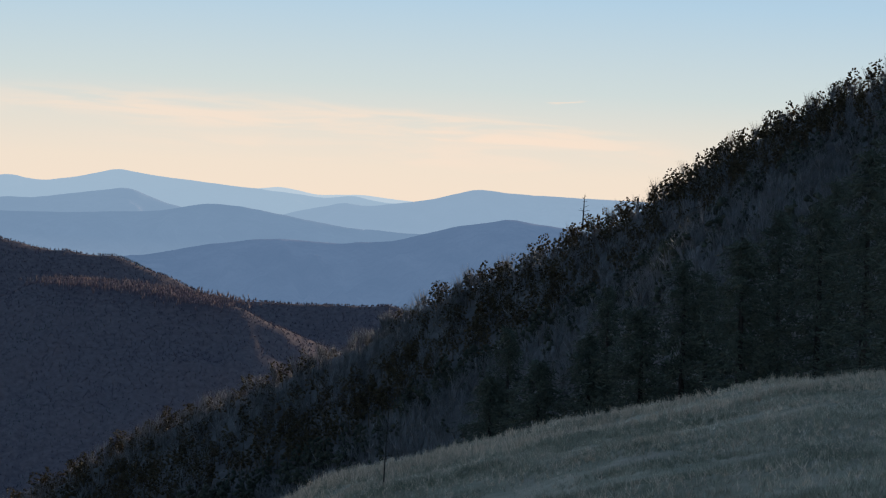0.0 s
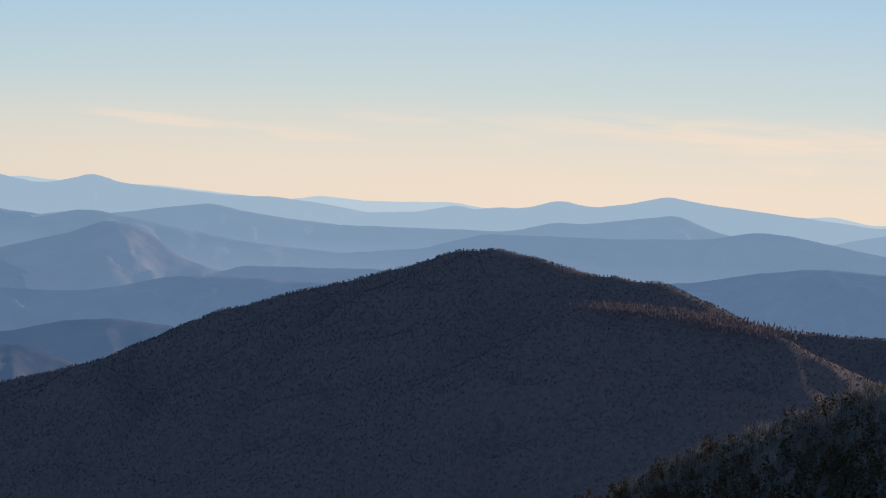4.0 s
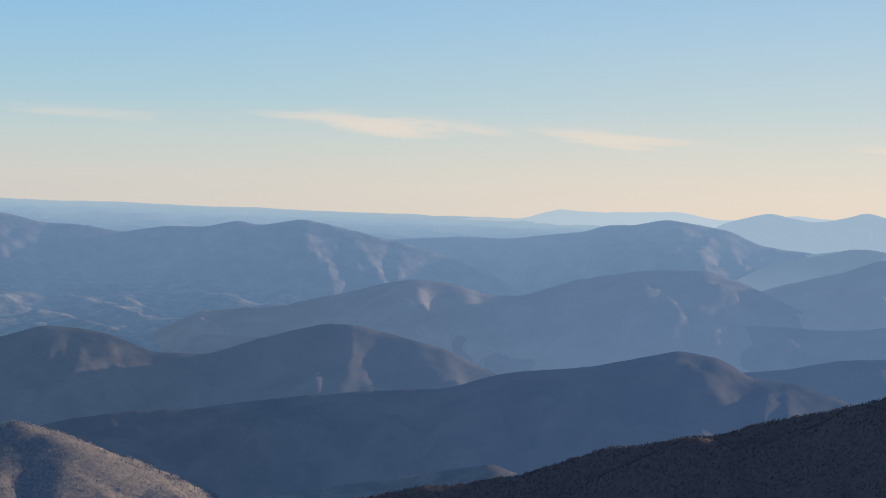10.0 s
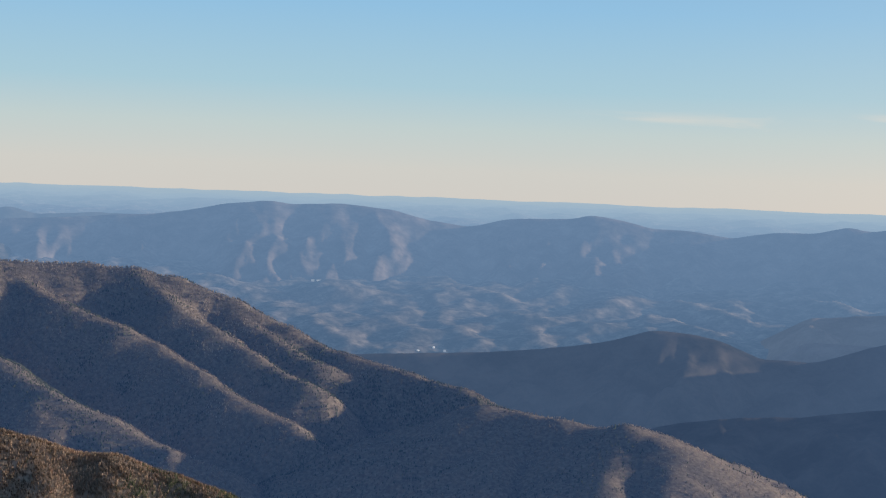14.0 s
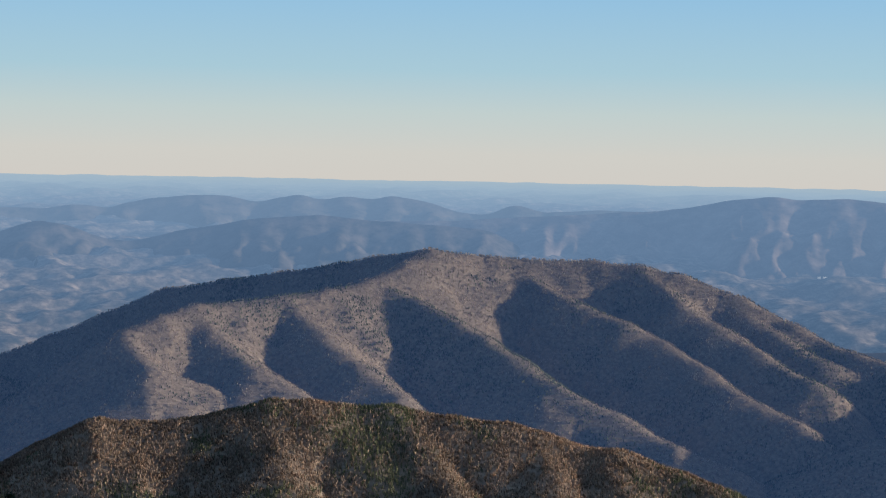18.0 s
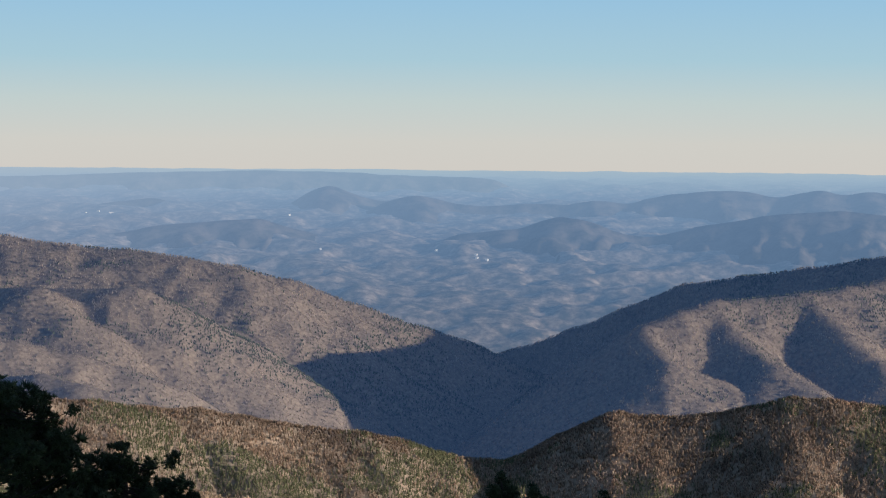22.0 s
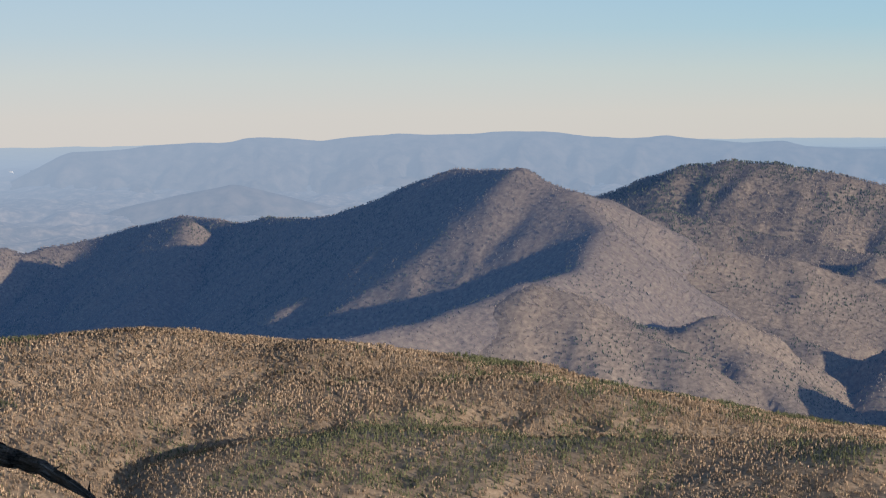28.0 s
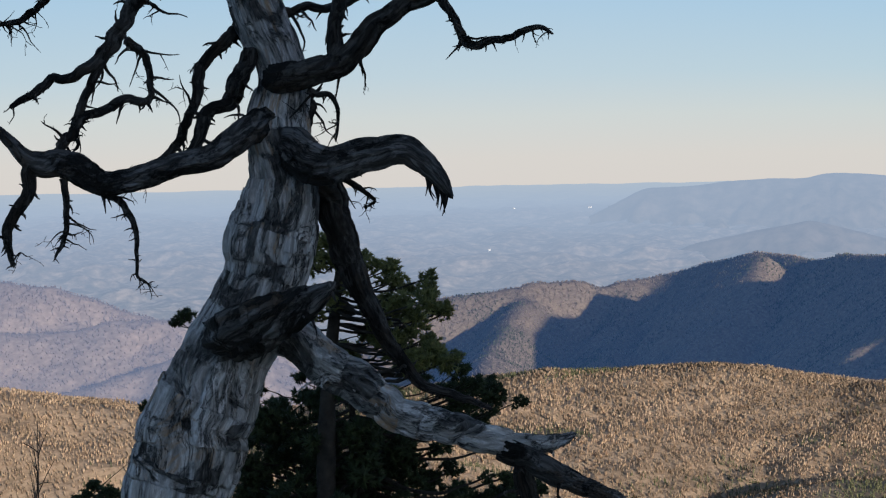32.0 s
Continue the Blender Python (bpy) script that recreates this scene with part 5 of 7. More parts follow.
SPECKS = [speck_template(500 + s, 0.27) for s in range(10)]
SLIM_SPECKS = [speck_template(520 + s, 0.16) for s in range(12)]
CROWNS = [crown_template(320 + s, 3, 0.17 + 0.012 * (s % 5)) for s in range(15)]
STEMS = [bare_template(2, 20 + s, 0.13, 0.03) for s in range(3)]
SLIM_PINES = [pine_template(3, 4, 60 + s, 0.15 + 0.012 * s) for s in range(6)]

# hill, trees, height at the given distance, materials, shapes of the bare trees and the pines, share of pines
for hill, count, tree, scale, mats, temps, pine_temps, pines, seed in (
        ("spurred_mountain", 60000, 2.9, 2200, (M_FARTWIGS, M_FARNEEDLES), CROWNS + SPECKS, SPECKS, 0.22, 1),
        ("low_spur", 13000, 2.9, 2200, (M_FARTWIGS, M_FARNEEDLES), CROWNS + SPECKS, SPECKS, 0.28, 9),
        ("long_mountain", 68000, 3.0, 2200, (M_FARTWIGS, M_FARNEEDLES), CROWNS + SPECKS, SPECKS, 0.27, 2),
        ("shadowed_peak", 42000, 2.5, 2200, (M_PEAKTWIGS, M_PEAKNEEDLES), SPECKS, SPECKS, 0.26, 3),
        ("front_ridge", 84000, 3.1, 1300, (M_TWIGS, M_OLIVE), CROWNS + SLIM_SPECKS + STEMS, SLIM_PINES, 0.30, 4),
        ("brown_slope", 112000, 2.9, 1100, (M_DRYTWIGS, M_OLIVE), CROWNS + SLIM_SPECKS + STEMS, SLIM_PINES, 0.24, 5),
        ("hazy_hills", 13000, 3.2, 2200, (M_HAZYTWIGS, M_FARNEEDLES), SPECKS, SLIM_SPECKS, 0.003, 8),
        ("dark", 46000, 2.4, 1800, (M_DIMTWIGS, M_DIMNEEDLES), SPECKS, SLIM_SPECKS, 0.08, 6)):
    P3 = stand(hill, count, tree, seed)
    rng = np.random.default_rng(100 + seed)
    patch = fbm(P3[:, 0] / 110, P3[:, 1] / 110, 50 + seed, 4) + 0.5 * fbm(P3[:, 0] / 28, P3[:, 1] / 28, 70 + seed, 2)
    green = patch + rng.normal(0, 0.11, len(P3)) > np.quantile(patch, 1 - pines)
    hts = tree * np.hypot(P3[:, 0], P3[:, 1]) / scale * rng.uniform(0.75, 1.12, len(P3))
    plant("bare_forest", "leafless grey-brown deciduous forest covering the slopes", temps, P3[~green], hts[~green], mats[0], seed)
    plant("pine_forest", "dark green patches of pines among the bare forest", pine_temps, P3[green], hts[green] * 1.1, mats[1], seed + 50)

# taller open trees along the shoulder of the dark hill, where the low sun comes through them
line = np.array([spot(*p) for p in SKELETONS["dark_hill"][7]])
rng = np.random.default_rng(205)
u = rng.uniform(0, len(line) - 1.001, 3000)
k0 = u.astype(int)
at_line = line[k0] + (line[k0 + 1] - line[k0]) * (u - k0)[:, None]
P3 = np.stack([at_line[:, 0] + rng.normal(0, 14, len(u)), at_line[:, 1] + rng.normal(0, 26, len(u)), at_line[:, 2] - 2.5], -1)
# their lighter twigs paint more of the sun on the shoulder
plant("bare_forest", "open bare trees on the hill's shoulder, coloured lighter for the low sun", SLIM_SPECKS, P3, rng.uniform(2.5, 5.5, len(u)), M_GLOWTWIGS, 77)

# the near hillside: grey bare trees, and pines along its crest
P3 = stand("near", 8000, 10.0, 7)
rng = np.random.default_rng(107)
patch = fbm(P3[:, 0] / 60, P3[:, 1] / 60, 57, 3)
far_off = np.hypot(P3[:, 0], P3[:, 1])
green = patch + rng.normal(0, 0.3, len(P3)) > np.interp(far_off, [100, 600, 740, 800], [0.12, 0.22, 0.05, -0.02])
hts = np.interp(far_off, [90, 400, 720, 800], [7.0, 9.0, 9.5, 10.5]) * rng.uniform(0.6, 1.2, len(P3))
BARE_NEAR = [bare_template(15, 80 + s, 0.30, 0.012) for s in range(10)]
PINE_NEAR = [clump_pine_template(8 + s % 3, 160 + s, 0.24, 4) for s in range(10)]
PINE_CREST = [clump_pine_template(20 + 2 * (s % 5), 180 + s, 0.26, 4, (0.035, 0.075)) for s in range(12)]
plant("bare_forest", "grey leafless trees on the shaded hillside", BARE_NEAR, P3[~green], hts[~green], M_GREYTWIG, 7)
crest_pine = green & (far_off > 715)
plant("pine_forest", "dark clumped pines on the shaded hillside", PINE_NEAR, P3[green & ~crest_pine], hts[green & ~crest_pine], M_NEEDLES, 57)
# the crest's warm rim light is in this needle colour
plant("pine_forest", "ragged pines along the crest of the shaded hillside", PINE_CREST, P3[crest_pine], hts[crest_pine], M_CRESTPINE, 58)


# ---- near things ----
def part(name, me, mat, parent, label=""):
    """One mesh as a part of a thing."""
    if mat is not None and not me.materials:
        me.materials.append(mat)
    ob = new(name, me)
    ob.parent = parent
    return tagged(ob, label) if label else ob


def smooth_path(pts, per=6):
    """Points with radii, as Catmull-Rom rows of (x, y, z, radius)."""
    P_ = np.array(pts, float)
    P_ = np.vstack([2 * P_[0] - P_[1], P_, 2 * P_[-1] - P_[-2]])
    out = []
    for i in range(1, len(P_) - 2):
        p0, p1, p2, p3 = P_[i - 1:i + 3]
        for k in range(per):
            t = k / per
            out.append(0.5 * (2 * p1 + (p2 - p0) * t + (2 * p0 - 5 * p1 + 4 * p2 - p3) * t * t + (3 * p1 - p0 - 3 * p2 + p3) * t ** 3))
    out.append(P_[-2])
    out = np.array(out)
    out[:, 3] = np.maximum(out[:, 3], 0.0012)
    return out


def crook(rows, amount, seed, keep=2):
    """Kinks across a path of (x, y, z, radius), as dead limbs have."""
    s = np.concatenate([[0], np.cumsum(np.linalg.norm(np.diff(rows[:, :3], axis=0), axis=1))])
    out = rows.copy()
    ramp = np.clip(np.arange(len(rows)) / keep, 0, 1)
    for a in range(3):
        n = fbm(s * 7.5 + 13 * a, s * 0 + seed, seed + a, 3, 0.55)
        out[:, a] += ramp * amount * n * (rows[:, 3] + 0.018)
    out[:, 3] *= 1 + 0.07 * fbm(s * 11, s * 0 + 3.3, seed + 8, 2)
    return out


def tube(rows, sides=10, groove=0.0, seed=0, twist=0.0, knots=0.0, length_scale=3.0, grain=False, flake=0.0, rough=0.5):
    """A limb along rows of (x, y, z, radius): grooved along its length, with lumps; closed at both ends."""
    n = len(rows)
    c = rows[:, :3]
    tan = np.gradient(c, axis=0)
    tan /= np.linalg.norm(tan, axis=1)[:, None] + 1e-9
    # a frame carried along the path without turning
    a = np.zeros_like(tan)
    first = np.cross(tan[0], (0.31, 0.93, 0.17) if abs(tan[0][1]) < 0.8 else (0.93, 0.17, 0.31))
    for i in range(n):
        first = first - tan[i] * np.dot(first, tan[i])
        first /= np.linalg.norm(first) + 1e-9
        a[i] = first
    b = np.cross(tan, a)
    s = np.concatenate([[0], np.cumsum(np.linalg.norm(np.diff(c, axis=0), axis=1))])
    w = 2 * np.pi * np.arange(sides) / sides
    W, S = np.meshgrid(w, s, indexing="xy")
    Wt = W + twist * S
    r0 = np.maximum(rows[:, 3:4], 1e-4)
    cx, cy = np.cos(Wt), np.sin(Wt)
    g = fbm(cx * 1.6 + 7 + seed, cy * 1.6 + S * length_scale * 0.12, seed, 3) + 1.1 * (ridged(cx * 3.4 + seed, cy * 3.4 + S * length_scale * 0.15, seed + 9, 4) - 0.62) + 0.3 * fbm(cx * 9 + seed, cy * 9 + S * length_scale * 0.7, seed + 2, 2)
    k = fbm(cx * 0.8 + seed, cy * 0.8 + S * 1.6, seed + 4, 2)
    R = r0 * (1 + groove * g + knots * k)
    if flake:
        # strips of wood that stand off along the grain
        slip = 1.6 * fbm(Wt * 1.7 + 9, S * 0.8, seed + 41, 4)
        strip = vnoise(Wt * 3.6 + 1.5 * fbm(Wt * 1.3, S * 2.1, seed + 31, 3), S * 0.55 + slip, seed + 21)
        R = R + r0 * flake * (np.clip((strip - 0.45) * 5, 0, 1) - 0.5 + 0.9 * (ridged(Wt * 3.3 + slip, S * 1.1 + 2 * slip, seed + 23, 4) - 0.6) + rough * fbm(Wt * 9, S * 22 + slip, seed + 29, 2))
    co = c[:, None] + R[..., None] * (np.cos(W)[..., None] * a[:, None] + np.sin(W)[..., None] * b[:, None])
    co = np.vstack([co.reshape(-1, 3), c[:1] - tan[:1] * rows[0, 3] * 0.3, c[-1:] + tan[-1:] * rows[-1, 3] * 1.2])
    i = np.arange(n * sides).reshape(n, sides)
    j = np.roll(i, -1, axis=1)
    f = np.stack([i[:-1], j[:-1], j[1:], i[1:]], -1).reshape(-1, 4)
    e0, e1 = n * sides, n * sides + 1
    caps = [(j[0, q], i[0, q], e0, e0) for q in range(sides)] + [(i[-1, q], j[-1, q], e1, e1) for q in range(sides)]
    tri = np.concatenate([f[:, [0, 1, 2]], f[:, [0, 2, 3]], np.array(caps)[:, :3]])
    if grain:
        gr = np.stack([0 * S + r0.mean() * np.cos(Wt), 0 * S + r0.mean() * np.sin(Wt), S + 3.7 * seed], -1).reshape(-1, 3)
        return co, tri, np.vstack([gr, gr[:1], gr[-1:]])
    return co, tri


def join_meshes(name, pieces, mat, smooth=True):
    """One mesh of several pieces; where they carry it, the run of the grain goes along as an attribute."""
    co, fa, gr, base = [], [], [], 0
    for piece in pieces:
        c, f = piece[:2]
        co.append(c)
        fa.append(f + base)
        gr.append(piece[2] if len(piece) > 2 else c)
        base += len(c)
    me = raw_mesh(name, np.concatenate(co), np.concatenate(fa), mat, smooth)
    if len(pieces[0]) > 2:
        at = me.attributes.new("grain", "FLOAT_VECTOR", "POINT")
        at.data.foreach_set("vector", np.ascontiguousarray(np.concatenate(gr), dtype=np.float32).ravel())
    return me


TREE_ARMS = [
    ("trunk", [(-0.86, -2.02, 0.12, 0.259), (-1.05, -1.74, 0.08, 0.262), (-1.20, -1.48, 0.04, 0.256), (-1.29, -1.22, 0.00, 0.240), (-1.22, -0.97, 0.00, 0.251), (-1.13, -0.71, 0.00, 0.229), (-1.05, -0.54, 0.00, 0.199), (-0.94, -0.32, 0.00, 0.191), (-0.88, -0.16, 0.00, 0.185), (-0.84, 0.03, 0.00, 0.199), (-0.80, 0.19, 0.00, 0.183), (-0.78, 0.32, 0.00, 0.155), (-0.79, 0.47, 0.00, 0.147), (-0.80, 0.59, 0.00, 0.150), (-0.79, 0.68, 0.00, 0.136), (-0.77, 0.79, 0.00, 0.115), (-0.79, 0.92, 0.00, 0.109), (-0.85, 1.05, 0.00, 0.115), (-0.91, 1.20, 0.00, 0.120), (-0.95, 1.42, 0.00, 0.109), (-0.97, 1.72, 0.00, 0.087), (-0.94, 2.08, 0.00, 0.055), (-0.91, 2.35, 0.00, 0.016)]),
    ("limb", [(-0.82, 0.82, -0.10, 0.074), (-0.67, 0.83, -0.16, 0.068), (-0.50, 0.89, -0.22, 0.059), (-0.41, 0.98, -0.26, 0.054), (-0.32, 1.09, -0.28, 0.046), (-0.19, 1.17, -0.30, 0.037), (-0.07, 1.22, -0.32, 0.033), (0.04, 1.33, -0.34, 0.026), (0.18, 1.50, -0.40, 0.018), (0.26, 1.67, -0.44, 0.006)]),
    ("limb", [(-0.03, 1.22, -0.32, 0.025), (0.04, 1.12, -0.31, 0.019), (0.14, 1.00, -0.30, 0.019), (0.26, 1.00, -0.29, 0.016), (0.37, 1.02, -0.28, 0.014), (0.47, 1.07, -0.27, 0.011), (0.53, 1.04, -0.27, 0.005)]),
    ("limb", [(-0.50, 0.91, -0.24, 0.044), (-0.51, 1.04, -0.22, 0.038), (-0.50, 1.20, -0.20, 0.035), (-0.48, 1.39, -0.18, 0.025), (-0.43, 1.56, -0.16, 0.008)]),
    ("limb", [(-0.83, 0.64, -0.08, 0.065), (-0.98, 0.55, -0.18, 0.059), (-1.13, 0.45, -0.26, 0.050), (-1.32, 0.40, -0.32, 0.046), (-1.50, 0.33, -0.36, 0.046), (-1.65, 0.32, -0.38, 0.050), (-1.77, 0.38, -0.40, 0.059), (-1.91, 0.42, -0.40, 0.055), (-2.03, 0.46, -0.42, 0.035), (-2.14, 0.56, -0.44, 0.022), (-2.26, 0.66, -0.46, 0.011)]),
    ("limb", [(-0.72, 0.49, -0.14, 0.093), (-0.61, 0.43, -0.20, 0.090), (-0.49, 0.43, -0.24, 0.079), (-0.34, 0.46, -0.28, 0.074), (-0.20, 0.47, -0.30, 0.065), (-0.10, 0.42, -0.31, 0.057), (-0.02, 0.33, -0.31, 0.038), (0.04, 0.25, -0.30, 0.011)]),
    ("limb", [(-0.65, 0.37, 0.10, 0.071), (-0.56, 0.30, 0.16, 0.071), (-0.51, 0.17, 0.20, 0.068), (-0.47, 0.00, 0.22, 0.065), (-0.41, -0.16, 0.22, 0.055), (-0.32, -0.35, 0.20, 0.041), (-0.22, -0.52, 0.16, 0.033), (-0.09, -0.66, 0.12, 0.025), (0.06, -0.71, 0.08, 0.019), (0.23, -0.77, 0.04, 0.011)]),
    ("limb", [(-0.87, -0.39, -0.06, 0.098), (-0.69, -0.43, -0.14, 0.104), (-0.56, -0.54, -0.20, 0.095), (-0.39, -0.68, -0.24, 0.090), (-0.23, -0.79, -0.26, 0.079), (-0.01, -0.86, -0.26, 0.074), (0.21, -0.91, -0.26, 0.068), (0.40, -0.95, -0.25, 0.055), (0.55, -0.93, -0.25, 0.033), (0.63, -0.90, -0.25, 0.014)]),
    ("limb", [(0.29, -0.95, -0.25, 0.060), (0.47, -1.04, -0.27, 0.055), (0.64, -1.12, -0.30, 0.046), (0.81, -1.20, -0.32, 0.035), (0.97, -1.29, -0.34, 0.025), (1.13, -1.42, -0.36, 0.008)]),
    ("limb", [(0.38, -0.98, -0.26, 0.046), (0.42, -1.10, -0.24, 0.046), (0.44, -1.27, -0.20, 0.038), (0.48, -1.47, -0.16, 0.016)]),
    ("limb", [(-1.03, -0.42, -0.22, 0.125), (-0.90, -0.37, -0.34, 0.109), (-0.75, -0.31, -0.44, 0.085), (-0.62, -0.25, -0.50, 0.055), (-0.53, -0.17, -0.54, 0.019)]),
    ("limb", [(-0.98, 1.09, 0.06, 0.030), (-1.09, 0.96, 0.04, 0.025), (-1.18, 0.82, 0.02, 0.022), (-1.22, 0.66, 0.00, 0.019), (-1.29, 0.50, -0.03, 0.019), (-1.40, 0.43, -0.05, 0.016), (-1.48, 0.38, -0.06, 0.008)]),
    ("limb", [(-0.94, 0.96, -0.04, 0.041), (-1.01, 0.79, -0.09, 0.038), (-1.10, 0.69, -0.13, 0.033), (-1.14, 0.58, -0.16, 0.027), (-1.23, 0.47, -0.18, 0.016)]),
    ("limb", [(-1.32, 1.53, -0.22, 0.048), (-1.42, 1.31, -0.24, 0.041), (-1.52, 1.13, -0.26, 0.037), (-1.62, 0.97, -0.28, 0.031), (-1.78, 0.85, -0.31, 0.024), (-1.96, 0.75, -0.34, 0.020), (-2.08, 0.68, -0.36, 0.011)]),
    ("limb", [(-1.60, 0.98, -0.28, 0.020), (-1.69, 0.79, -0.30, 0.017), (-1.79, 0.59, -0.34, 0.020), (-1.85, 0.49, -0.38, 0.022)]),
    ("limb", [(-1.53, 1.01, -0.26, 0.020), (-1.44, 0.94, -0.25, 0.017), (-1.42, 0.80, -0.25, 0.017), (-1.44, 0.71, -0.26, 0.022), (-1.59, 0.70, -0.30, 0.022), (-1.73, 0.62, -0.34, 0.020), (-1.81, 0.52, -0.38, 0.022)]),
    ("limb", [(-1.97, 0.38, -0.40, 0.037), (-2.05, 0.20, -0.42, 0.028), (-2.11, 0.07, -0.43, 0.022), (-2.08, -0.08, -0.44, 0.011)]),
    ("limb", [(-1.83, 0.34, -0.40, 0.019), (-1.81, 0.19, -0.39, 0.014), (-1.83, 0.04, -0.39, 0.011), (-1.87, -0.04, -0.39, 0.005)]),
    ("limb", [(-1.67, 0.30, -0.38, 0.016), (-1.54, 0.20, -0.37, 0.014), (-1.48, 0.06, -0.36, 0.011), (-1.47, -0.12, -0.36, 0.008), (-1.43, -0.17, -0.36, 0.004)]),
    ("limb", [(-1.78, 1.37, -0.40, 0.025), (-1.91, 1.21, -0.40, 0.016), (-2.00, 1.12, -0.41, 0.014), (-2.08, 1.11, -0.42, 0.011), (-2.14, 1.08, -0.42, 0.008), (-2.19, 0.96, -0.42, 0.005)]),
    ("limb", [(-0.78, 1.15, 0.06, 0.022), (-0.61, 1.16, 0.08, 0.019), (-0.47, 1.19, 0.10, 0.016), (-0.28, 1.24, 0.12, 0.011)]),
    ("limb", [(-0.65, 0.77, -0.14, 0.016), (-0.52, 0.70, -0.13, 0.011), (-0.52, 0.52, -0.12, 0.005)]),
    ("limb", [(-0.49, 0.34, 0.18, 0.016), (-0.41, 0.31, 0.17, 0.014), (-0.33, 0.25, 0.16, 0.008), (-0.39, 0.21, 0.15, 0.005)]),
    ("limb", [(-0.72, 0.73, 0.08, 0.049), (-0.65, 0.68, 0.14, 0.044), (-0.67, 0.59, 0.16, 0.033)]),
]

# weathered wood: silver grey, dark cracks along the grain, brown strips where the bark came off
def weathered_wood(name, dark, mid, light, brown, grain=34.0, strips=(0.50, 0.58)):
    m, N, L, B, O = nodes_of(name)
    at = N.new("ShaderNodeAttribute")
    at.attribute_name = "grain"

    def along(scale, stretch, detail, rough, bend=0.4):
        mp = N.new("ShaderNodeMapping")
        mp.inputs["Scale"].default_value = (1, 1, stretch)
        L.new(at.outputs["Vector"], mp.inputs["Vector"])
        n = noise_node(N, L, scale, detail, rough, mp.outputs[0])
        n.inputs["Distortion"].default_value = bend
        return n

    def mixed(kind, fac, a, b):
        mx = N.new("ShaderNodeMix")
        mx.data_type, mx.blend_type = "RGBA", kind
        for k, v in ((0, fac), (6, a), (7, b)):
            if isinstance(v, (int, float)):
                mx.inputs[k].default_value = v
            elif isinstance(v, tuple):
                mx.inputs[k].default_value = (*v, 1)
            else:
                L.new(v, mx.inputs[k])
        return mx.outputs[2]

    # peeled wood: silver streaks and brown strips
    fine = along(grain * 0.6, 0.26, 8, 0.68, 1.6)
    r1 = ramp_node(N, [(0.32, tuple(0.45 * v for v in mid)), (0.48, mid), (0.62, light)])
    L.new(fine.outputs["Fac"], r1.inputs[0])
    strip = along(4.2, 0.42, 7, 0.7, 1.2)
    r2 = ramp_node(N, [(strips[0], (0, 0, 0)), (strips[1], (0.8, 0.8, 0.8))])
    L.new(strip.outputs["Fac"], r2.inputs[0])
    col = mixed("MIX", r2.outputs[0], r1.outputs[0], brown)
    # rough dark bark left in plates
    plate = along(3.4, 0.62, 9, 0.7, 1.6)
    r3 = ramp_node(N, [(0.43, (1, 1, 1)), (0.47, (0, 0, 0))])
    L.new(plate.outputs["Fac"], r3.inputs[0])
    scale_noise = along(24.0, 0.7, 7, 0.72, 0.6)
    r5 = ramp_node(N, [(0.36, tuple(0.5 * v for v in dark)), (0.55, tuple(0.28 * v for v in mid)), (0.70, tuple(0.62 * v for v in mid))])
    L.new(scale_noise.outputs["Fac"], r5.inputs[0])
    col = mixed("MIX", r3.outputs[0], col, r5.outputs[0])
    # long cracks
    crack = along(5.0, 0.2, 8, 0.7, 1.8)
    r4 = ramp_node(N, [(0.485, (1, 1, 1)), (0.496, (0.08, 0.07, 0.07)), (0.504, (0.08, 0.07, 0.07)), (0.515, (1, 1, 1))])
    L.new(crack.outputs["Fac"], r4.inputs[0])
    col = mixed("MULTIPLY", 0.75, col, r4.outputs[0])
    L.new(col, B.inputs["Base Color"])
    B.inputs["Roughness"].default_value = 0.8
    B.inputs["Specular IOR Level"].default_value = 0.25
    hgt = N.new("ShaderNodeMath")
    hgt.operation = "MULTIPLY_ADD"
    hgt.inputs[1].default_value = 1.3
    L.new(scale_noise.outputs["Fac"], hgt.inputs[0])
    rise = N.new("ShaderNodeMath")
    rise.operation = "MULTIPLY_ADD"
    rise.inputs[1].default_value = 0.9
    L.new(r3.outputs[0], rise.inputs[0])
    L.new(r4.outputs[0], rise.inputs[2])
    L.new(rise.outputs[0], hgt.inputs[2])
    b = N.new("ShaderNodeBump")
    b.inputs["Strength"].default_value, b.inputs["Distance"].default_value = 1.0, 0.032
    L.new(hgt.outputs[0], b.inputs["Height"])
    L.new(b.outputs[0], B.inputs["Normal"])
    return m


M_SILVER = weathered_wood("silver_deadwood", (0.05, 0.045, 0.043), (0.46, 0.45, 0.455), (0.80, 0.79, 0.81), (0.46, 0.30, 0.18), strips=(0.55, 0.62))
M_GREYWOOD = weathered_wood("grey_deadwood", (0.016, 0.015, 0.015), (0.085, 0.08, 0.078), (0.24, 0.235, 0.245), (0.10, 0.07, 0.048), strips=(0.54, 0.62))
M_DEADBARK = weathered_wood("dark_deadwood", (0.013, 0.012, 0.011), (0.045, 0.04, 0.037), (0.12, 0.115, 0.112), (0.05, 0.036, 0.026))

# the dead tree stands in a plane across the view, nine metres from the eye
VIEW_AZ, VIEW_EL, VIEW_ROLL, VIEW_D = -133.45, -2.78, -1.04, 9.0
view = look((0, 0, EYE), Vector((0, 0, EYE)) + heading(VIEW_AZ, VIEW_EL), VIEW_ROLL)


def tree_point(u, v, d):
    """Right, up and away, in metres, from the middle of the tree's plane."""
    k = (VIEW_D + d) / VIEW_D
    return view @ Vector((u * k, v * k, -(VIEW_D + d)))


dead_tree = new("dead_tree")
foot = tree_point(*TREE_ARMS[0][1][0][:3])
dead_tree.location = foot
